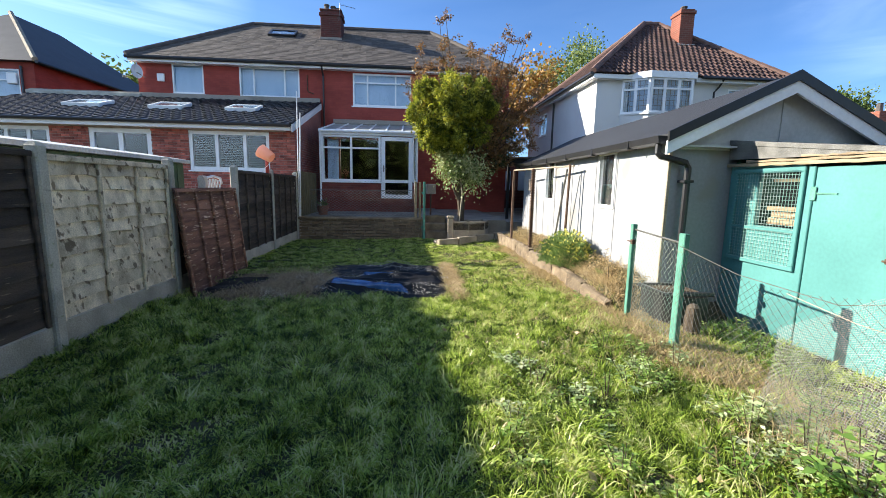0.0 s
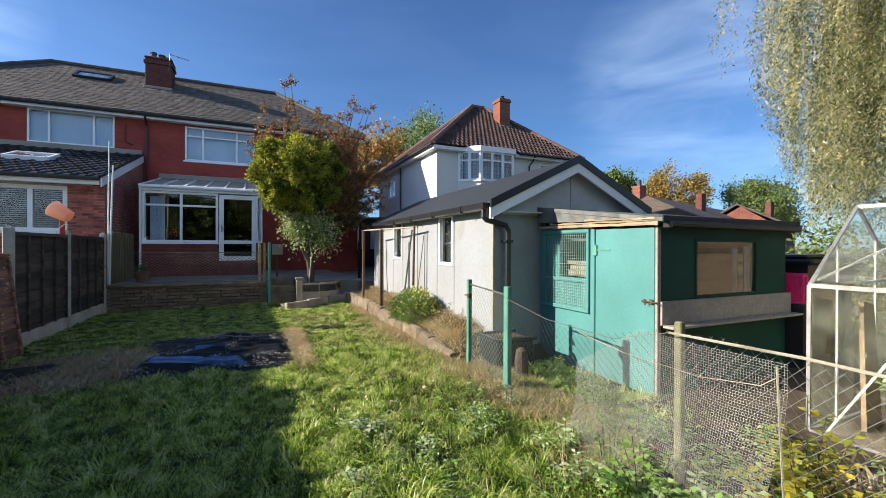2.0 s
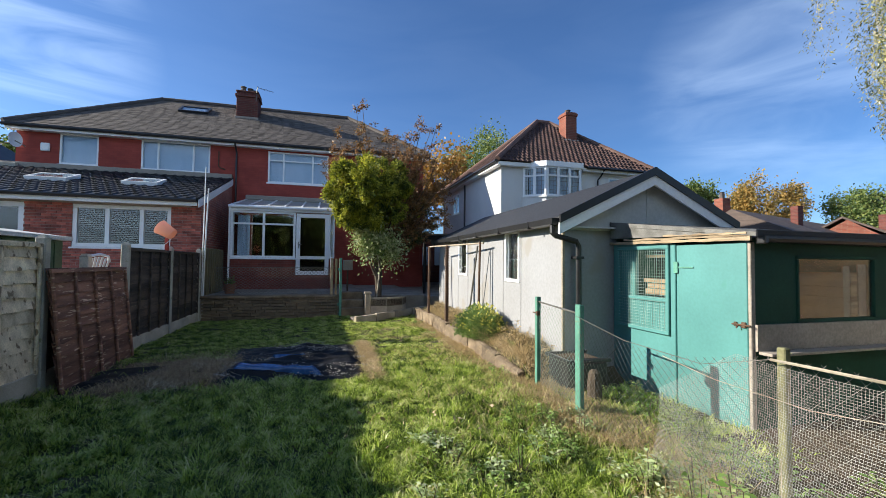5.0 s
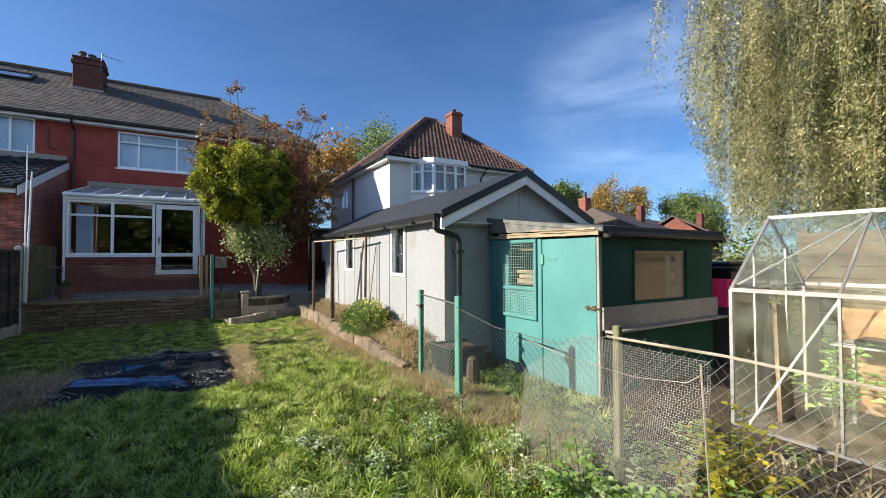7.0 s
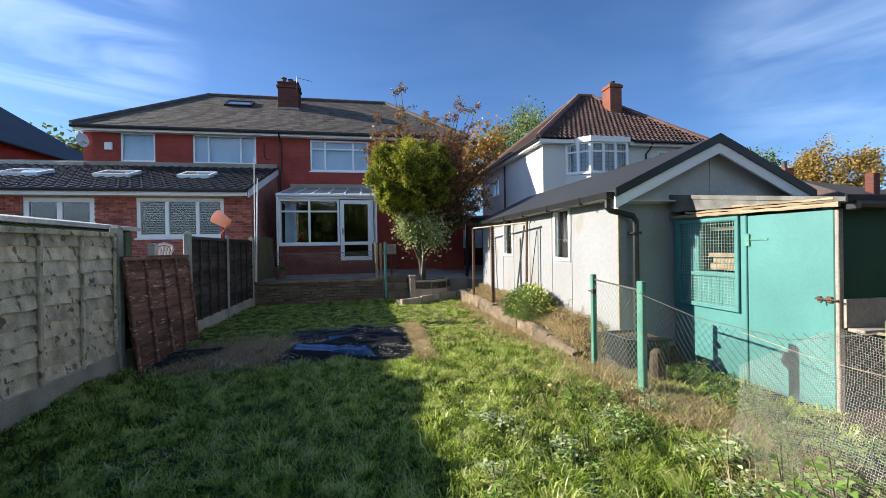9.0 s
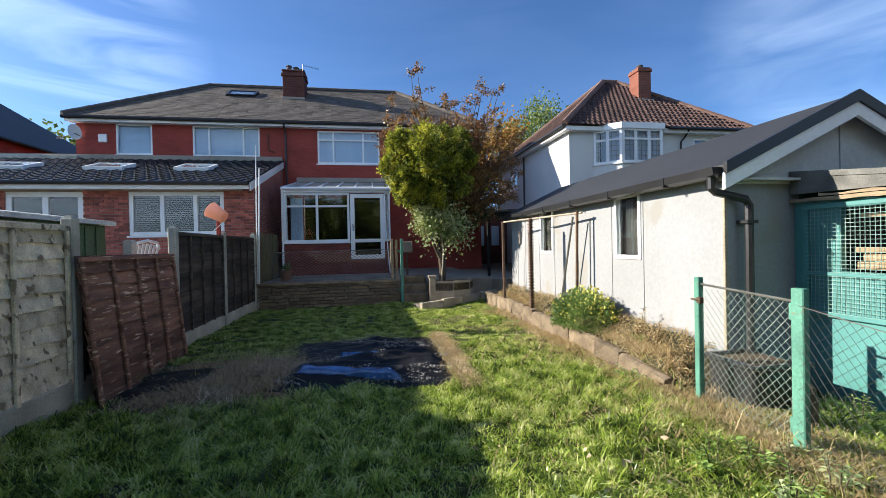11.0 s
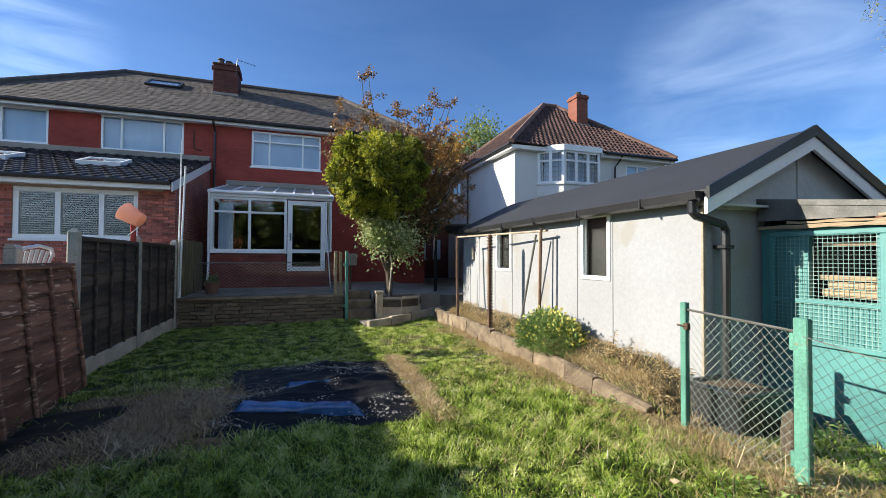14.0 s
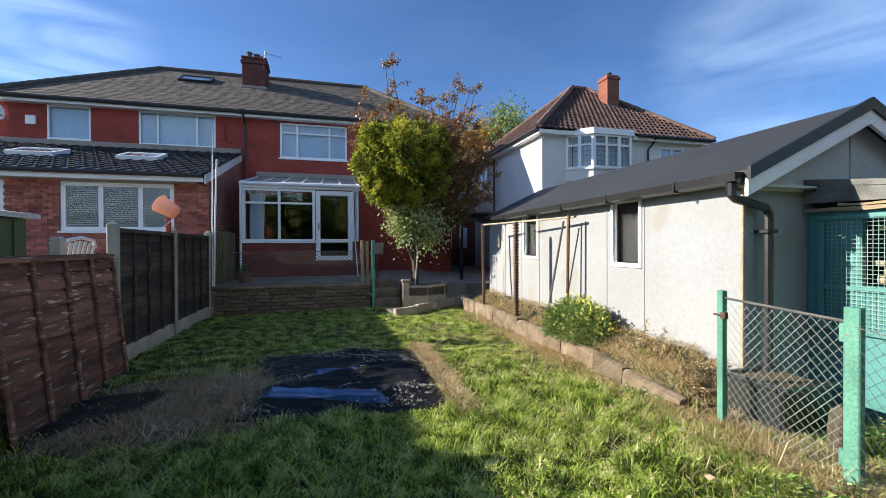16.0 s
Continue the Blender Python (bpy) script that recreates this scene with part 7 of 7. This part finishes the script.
leaf_plant("yellow_shrub", 2.78, 1.22, 0.30, 0.60, 420, 0.075, YELLOW_LEAF, "yellow-green shrub by a greenhouse", "shrub", 0.5, 180)
leaf_plant("yellow_shrub", 2.66, 1.05, 0.26, 0.36, 300, 0.07, YELLOW_LEAF, "low yellow shrub by a wire fence", "shrub", 0.5, 181)
for k, (x, y) in enumerate(((4.6, 0.9), (4.5, 0.2), (5.0, -0.6), (4.7, 1.35))):
    leaf_plant("tomato_plant", x, y, 0.30, 0.8, 160, 0.09, WEED_MAT, "straggling green plant inside a greenhouse", "plant", 0.5, 190 + k, 0.05, "greenhouse plants")
for k, (x, y, h) in enumerate(((2.86, 5.55, 0.30), (2.80, 5.2, 0.22), (2.86, 7.6, 0.2), (2.85, 4.75, 0.16), (2.8, 8.6, 0.18), (2.78, 9.6, 0.15))):
    leaf_plant("dead_herb", x, y, 0.24, h, 120, 0.05, DRY_MAT, "dry brown plant in a narrow bed", "plant", 0.4, 200 + k, 0.3, "dead bed plants")

# curled dead leaves caught in the grass
fq = np.random.default_rng(57)
fxy = np.stack([fq.normal(1.1, 0.35, 60), fq.uniform(1.2, 4.2, 60)], 1)
fat = np.array([(a, b, ground_z(a, b) + 0.05 + 0.04 * fq.random()) for a, b in fxy])
tagged(new("dead_leaves", leaf_mesh("dead_leaves", fat, fq.normal(size=(60, 3)) * np.array([1, 1, 0.7]), fq.uniform(0.03, 0.06, 60), surf("dead_leaf", (0.62, 0.50, 0.34), (0.40, 0.29, 0.18), 0.8, 6, 60, 0.2, island=0.35), 0.6, -0.2, fq)), "curled pale brown dead leaves lying in grass", "dead leaves", kind="stuff")

# rounded bush with yellow flowers
bush = thing("bush", (2.72, 6.45, 0.25), "round green bush with yellow flowers in a bed", "bush")
q = np.random.default_rng(31)
dirs = q.normal(size=(12000, 3))
dirs /= np.linalg.norm(dirs, axis=1, keepdims=True)
dirs[:, 2] = np.abs(dirs[:, 2])
rad = 0.85 + 0.22 * np.array([noise.noise(Vector(d) * 2.6) for d in dirs])
pts_ = np.array([2.72, 6.45, 0.26]) + dirs * (rad * q.uniform(0.66, 1.12, 12000))[:, None] * np.array([0.42, 0.56, 0.48])
tagged(under(new("leaves", leaf_mesh("leaves", pts_, dirs + q.normal(size=dirs.shape) * 0.5, q.uniform(0.02, 0.042, 12000), leaf_mat("bush_leaves", [(0.06, 0.12, 0.03), (0.13, 0.21, 0.055), (0.24, 0.32, 0.10)], 0.6), 0.45, rng=q)), bush), kind="stuff")
sel = (dirs[:, 2] > 0.25) & (q.random(12000) < np.where(dirs[:, 0] > -0.2, 0.085, 0.02))
fl_ = pts_[sel] + dirs[sel] * 0.03
tagged(under(new("flower_mass", leaf_mesh("flower_mass", fl_, dirs[sel], 0.042, FLOWER, 1.0, rng=q)), bush), kind="stuff")
part("stem", M().tube([(2.72, 6.45, 0.2), (2.72, 6.47, 0.6)], 0.03, 6, 0.01), BARK, bush)


# ---- trees ----
def limb(m, a, b, r0, r1, wob, r, n=6):
    a, b = Vector(a), Vector(b)
    pts = [a.lerp(b, k / n) + Vector((r.uniform(-wob, wob), r.uniform(-wob, wob), r.uniform(-wob, wob))) * (0 if k in (0,) else 1) for k in range(n + 1)]
    m.tube(pts, r0, 7, r1)
    return pts


tr = random.Random(14)
conifer = thing("conifer", (1.62, 11.25, 0.45), "round-headed golden-green conifer with an ivy-clad stem", "tree")
tm = M()
limb(tm, (1.62, 11.25, 0.3), (1.42, 11.3, 3.3), 0.07, 0.035, 0.04, tr)
limb(tm, (1.60, 11.25, 1.0), (1.05, 11.2, 2.7), 0.035, 0.015, 0.04, tr)
limb(tm, (1.60, 11.25, 1.2), (2.05, 11.3, 2.9), 0.035, 0.015, 0.04, tr)
part("trunk", tm, BARK, conifer)
q = np.random.default_rng(41)
lumps = 46
ld = q.normal(size=(lumps, 3))
ld /= np.linalg.norm(ld, axis=1, keepdims=True)
lc = np.array([1.34, 11.2, 3.20]) + ld * q.uniform(0.66, 0.96, lumps)[:, None] * np.array([1.02, 0.95, 0.95])
nc = 560
sub = q.integers(0, lumps, nc)
cd = q.normal(size=(nc, 3)) + ld[sub] * 0.9
cd /= np.linalg.norm(cd, axis=1, keepdims=True)
cc = lc[sub] + cd * (q.uniform(0.75, 1.1, nc) * 0.25)[:, None]
per_ = 130
at = np.repeat(cc, per_, 0) + q.normal(size=(nc * per_, 3)) * 0.045
wy = np.repeat(cd, per_, 0) + q.normal(size=(nc * per_, 3)) * 0.7 + np.array([0, 0, 0.25])
tagged(under(new("crown", leaf_mesh("crown", at, wy, q.uniform(0.035, 0.08, len(at)), CONIFER_MAT, 0.42, 0.1, q)), conifer), "golden-green conifer sprays", kind="stuff")
inner = np.array([1.34, 11.2, 3.2]) + q.normal(size=(6000, 3)) * 0.30
tagged(under(new("inner_foliage", leaf_mesh("inner_foliage", inner, q.normal(size=(6000, 3)), 0.12, CONIFER_MAT, 0.5, rng=q)), conifer), kind="stuff")
ivy = thing("ivy", (1.6, 11.2, 0.6), "pale variegated climbing shrub round a trunk", "shrub")
ia = np.concatenate([np.array([1.50, 11.1, 2.0]) + q.normal(size=(2300, 3)) * np.array([0.21, 0.18, 0.26]), np.array([1.25, 11.1, 2.1]) + q.normal(size=(1500, 3)) * np.array([0.15, 0.15, 0.28]), np.array([1.95, 11.2, 1.75]) + q.normal(size=(1200, 3)) * np.array([0.2, 0.2, 0.24])])
tagged(under(new("leaves", leaf_mesh("leaves", ia, q.normal(size=ia.shape) + np.array([0, -0.4, -0.2]), q.uniform(0.05, 0.10, len(ia)), IVY_MAT, 0.55, 0.1, q)), ivy), kind="stuff")
part("stem", M().tube([(1.60, 11.2, 0.45), (1.66, 11.15, 1.2), (1.56, 11.1, 1.9)], 0.02, 5), PALE_BARK, ivy)


def open_tree(name, foot, tips, label, leafm, per_twig, size, bark, seed, r0=0.06, twig_len=0.5, kind_cat="tree", spread=0.10):
    """A thin tree: a stem, limbs to the given tips, twigs and single leaves on them."""
    r = random.Random(seed)
    q = np.random.default_rng(seed)
    t = thing(name, foot, label, kind_cat)
    m, at, way = M(), [], []
    foot = Vector(foot)
    fork = foot + Vector((0, 0, (min(p[2] for p in tips) - foot.z) * 0.45))
    limb(m, foot, fork, r0, r0 * 0.8, 0.02, r, 3)
    for tip in tips:
        pts = limb(m, fork, tip, r0 * 0.5, 0.006, 0.06, r, 7)
        for k in range(2, 8):
            for _ in range(3):
                d = Vector((r.uniform(-1, 1), r.uniform(-1, 1), r.uniform(-0.1, 0.9))).normalized() * twig_len * r.uniform(0.4, 1.0) * (1.15 - k * 0.09)
                e = pts[k] + d
                m.tube([pts[k], pts[k].lerp(e, 0.5) + Vector((0, 0, 0.03)), e], 0.005, 3, 0.002)
                for j in range(per_twig):
                    f = r.uniform(0.25, 1.05)
                    at.append(pts[k].lerp(e, f) + Vector((r.gauss(0, spread * 0.4), r.gauss(0, spread * 0.4), r.gauss(0, spread * 0.4))))
                    way.append((r.gauss(0, 1), r.gauss(0, 1), r.gauss(-0.2, 0.7)))
    part("trunk", m, bark, t)
    at = np.array([tuple(v) for v in at])
    tagged(under(new("leaves", leaf_mesh("leaves", at, np.array(way), q.uniform(0.6, 1.25, len(at)) * size, leafm, 0.62, 0.1, q)), t), kind="stuff")
    return t


tips = [(1.0, 11.8, 5.6), (1.25, 12.0, 5.8), (0.55, 11.9, 5.0), (3.0, 12.1, 5.6), (3.4, 12.1, 5.45), (2.55, 12.0, 5.05), (3.2, 12.0, 5.2), (2.8, 12.0, 5.3)]
br = random.Random(19)
while len(tips) < 46:
    p = (br.uniform(0.0, 3.9), br.uniform(11.5, 12.4), br.uniform(2.9, 5.1))
    inside = ((p[0] - 1.34) / 1.0) ** 2 + ((p[2] - 3.2) / 0.95) ** 2 < 1
    edge = ((p[0] - 1.95) / 1.95) ** 2 + ((p[2] - 3.7) / 1.5) ** 2
    if not inside and edge < 1:
        tips.append(p)
while len(tips) < 84:
    p = (br.uniform(2.1, 3.75), br.uniform(11.4, 12.2), br.uniform(2.5, 4.3))
    if ((p[0] - 1.34) / 1.0) ** 2 + ((p[2] - 3.2) / 0.95) ** 2 > 1:
        tips.append(p)
open_tree("beech_tree", (1.74, 11.75, 0.45), tips, "thin tree with sparse copper-brown autumn leaves", BROWN_LEAF, 30, 0.060, BARK, 51, 0.06, 0.55)
open_tree("dark_shrub", (1.70, 12.0, 0.45), [(2.6, 11.7, 2.6), (3.0, 11.7, 2.9), (2.3, 11.6, 2.4), (3.2, 11.8, 2.4), (2.8, 11.5, 2.2), (2.7, 11.7, 3.3)], "dark leafy shrub behind a conifer", leaf_mat("dark_leaves", [(0.03, 0.05, 0.015), (0.055, 0.075, 0.02), (0.08, 0.07, 0.03)], 0.45), 12, 0.085, BARK, 52, 0.03, 0.4, "shrub")


def round_tree(name, at, r, h, n, size, mat, label, seed, squash=0.85):
    """A distant tree: trunk, limbs and a lumpy crown of many leaf clumps."""
    q = np.random.default_rng(seed)
    rr = random.Random(seed)
    t = thing(name, at, label, "tree")
    x, y, z = at
    c = np.array([x, y, z + h - r * squash])
    m = M()
    limb(m, (x, y, z), tuple(c), r * 0.07, r * 0.03, r * 0.02, rr, 5)
    for _ in range(7):
        d = q.normal(size=3)
        d /= np.linalg.norm(d)
        limb(m, tuple(c - np.array([0, 0, r * 0.4])), tuple(c + d * r * 0.7), r * 0.03, r * 0.008, r * 0.03, rr, 4)
    part("trunk", m, BARK, t)
    nc = 70
    cd = q.normal(size=(nc, 3))
    cd /= np.linalg.norm(cd, axis=1, keepdims=True)
    cc = c + cd * (q.uniform(0.35, 1.0, nc) ** 0.5 * r)[:, None] * np.array([1, 1, squash]) * (1 + 0.25 * q.normal(size=(nc, 1)) * 0.5)
    at_ = np.repeat(cc, n // nc, 0) + q.normal(size=(nc * (n // nc), 3)) * r * 0.13
    tagged(under(new("crown", leaf_mesh("crown", at_, q.normal(size=at_.shape), q.uniform(0.6, 1.3, len(at_)) * size, mat, 0.7, 0, q)), t), kind="stuff")
    return t


round_tree("far_tree", (36.5, 27.0, 0), 2.8, 8.6, 15000, 0.19, FAR_GOLD, "golden autumn tree behind low houses", 61)
round_tree("far_tree", (42.6, 22.8, 0), 3.2, 7.5, 19000, 0.19, FAR_GREEN, "dark green tree behind low houses", 62)
round_tree("far_tree", (27.8, 26.5, 0), 2.0, 7.8, 9000, 0.19, FAR_GREEN, "green tree beyond a garage roof", 63)
round_tree("far_tree", (15.2, 37.2, 0), 4.6, 13.4, 16000, 0.22, FAR_GREEN, "tall green tree behind a white house", 64)
round_tree("orange_tree", (7.2, 24.2, 0), 2.2, 8.2, 5000, 0.2, ORANGE_LEAF, "orange autumn tree between two houses", 65)
round_tree("far_tree", (-19.5, 34, 0), 3.4, 9.6, 3500, 0.34, FAR_GREEN, "green tree behind a slate roof", 66)
# unseen trees, placed and sized to keep southern sky light off the lawn
for k, (x, y) in enumerate(((-6.5, -6.6), (-2.0, -6.0), (2.2, -5.6), (6.6, -6.4), (11.5, -8.5))):
    round_tree("sky_screen_tree", (x, y, 0), 3.0, 5.2, 9000, 0.42, FAR_GREEN, "unseen green tree added to screen sky from the lawn", 70 + k)
for k, (x, y) in enumerate(((9.6, 3.6), (10.2, 1.6), (9.4, 5.0))):
    round_tree("hedge_shrub", (x, y, 0), 1.1, 1.75 - 0.15 * k, 3600, 0.07, FAR_GREEN, "green shrub beyond a board fence", 80 + k)

# weeping willow
wq = random.Random(91)
willow = thing("willow", (15.6, 1.2, 0), "weeping willow with long yellowing strands", "tree")
wm = M()
limb(wm, (15.6, 1.2, 0), (15.0, 1.8, 4.6), 0.34, 0.24, 0.06, wq, 5)
heads = []
for k in range(15):
    a = 2 * math.pi * k / 15 + wq.uniform(-0.2, 0.2)
    e = wq.uniform(1.6, 4.6)
    tip = Vector((13.45 + e * math.cos(a) * 0.85, 3.5 + e * math.sin(a), 8.6 + wq.uniform(-0.6, 2.4) - 0.12 * e))
    heads.append(limb(wm, (15.0, 1.8, 4.4), tip, 0.13, 0.03, 0.12, wq, 7))
part("trunk", wm, BARK, willow)
strands, sat, sway = M(), [], []
for pts in heads:
    for k in range(3, 8):
        for _ in range(25):
            if _ % 5 == 0:
                bunch = Vector((wq.gauss(0, 0.75), wq.gauss(0, 0.75), wq.uniform(-0.5, 0.6)))
            p0 = pts[k] + bunch + Vector((wq.gauss(0, 0.11), wq.gauss(0, 0.11), wq.uniform(-0.1, 0.1)))
            out = Vector((p0.x - 13.7, p0.y - 3.2, 0))
            L = wq.uniform(2.6, 8.6)
            bearing = p0.y / p0.x
            L = min(L, p0.z - wq.uniform(1.7, 2.7) - 4.4 * min(1.0, max(0.0, (bearing - 0.43) / 0.09)))
            if wq.random() < (bearing - 0.40) / 0.24:
                continue
            if L < 1.0:
                continue
            sw_ = out.normalized() * 0.35 if out.length > 0.1 else Vector((0, 0, 0))
            line = [p0 + sw_ * (f ** 0.5) + Vector((0.10 * math.sin(5 * f + 7 * p0.x), 0.14 * math.sin(4 * f + 9 * p0.y), -L * f)) for f in (j / 8 for j in range(9))]
            strands.tube(line, 0.004, 3, 0.0015)
            for j in range(int(L * 62)):
                f = wq.random()
                b = min(int(f * 8), 7)
                sat.append(line[b].lerp(line[b + 1], f * 8 - b) + Vector((wq.gauss(0, 0.09), wq.gauss(0, 0.09), 0)))
                sway.append((wq.gauss(0, 0.8), wq.gauss(0, 0.8), -0.8))
part("strand_mass", strands, PALE_BARK, willow, kind="stuff")
sat = np.array([tuple(v) for v in sat])
tagged(under(new("leaves", leaf_mesh("leaves", sat, np.array(sway), np.random.default_rng(92).uniform(0.05, 0.105, len(sat)), WILLOW_MAT, 0.26, rng=np.random.default_rng(93))), willow), kind="stuff")

# ---- pieces of walls and floors ----
bk_mesh = [M().box(-0.1025, 0.1025, -0.012, 0.02, -0.0325, 0.0325, 0.004).mesh("brick", BRICK_PIECE) for _ in range(1)][0]
rest = M()
count = 0
row = 0
z = 0.86
while z < 2.92:
    x = EX1 - 0.02 - (0.1125 if row % 2 else 0.0)
    while x > -10.2:
        a, b = x - 0.215, x
        x -= 0.225
        if any(a < h[1] + 0.0 and b > h[0] - 0.0 and z + 0.032 > h[2] and z - 0.032 < h[3] for h in eholes):
            # cut short at an opening
            for h in eholes:
                if a < h[1] and b > h[0] and z + 0.032 > h[2] and z - 0.032 < h[3]:
                    if a < h[0] - 0.04:
                        b = h[0]
                    elif b > h[1] + 0.04:
                        a = h[1]
                    else:
                        a = b
            if b - a < 0.04:
                continue
        if count < 300 and a > -7.3 and 1.45 < z:
            count += 1
            piece("brick", bk_mesh, ext_front, Matrix.Translation(((a + b) / 2, EY - 0.008, z)) @ Matrix.Diagonal(((b - a) / 0.205, 1, 1, 1)))
        else:
            rest.box(a + 0.005, b - 0.005, EY - 0.02, EY + 0.01, z - 0.0325, z + 0.0325)
    z += 0.075
    row += 1
part("bricks", rest, BRICK_JOINED, ext_front, kind="stuff")
ts = [M().box(-0.5, 0.5, -0.05, 0.05, -0.5, 0.5, 0.03).mesh("stone", STONE) for _ in range(1)][0]
for k in range(7):
    x = FX + 0.06
    while x < 0.60:
        w = rrng.uniform(0.18, 0.46)
        w = min(w, 0.615 - x)
        if w > 0.05:
            piece("stone", ts, twall, Matrix.Translation((x + w / 2, TY + 0.04 + rrng.uniform(-0.012, 0.012), -0.02 + 0.078 * k + 0.039)) @ Matrix.Diagonal((w - 0.012, 0.8, 0.068, 1)))
        x += w
fs = M().box(-0.5, 0.5, -0.5, 0.5, -0.5, 0.5, 0.012).mesh("flagstone", PAVING)
for i in range(5):
    for j in range(5):
        x, y = FX + 0.36 + 0.62 * i, TY + 0.66 + 0.60 * j
        if y < CY - 0.2:
            piece("flagstone", fs, terr, Matrix.Translation((x, y, TERRACE - 0.03 + rrng.uniform(-0.003, 0.003))) @ Matrix.Diagonal((0.60, 0.585, 0.05, 1)))
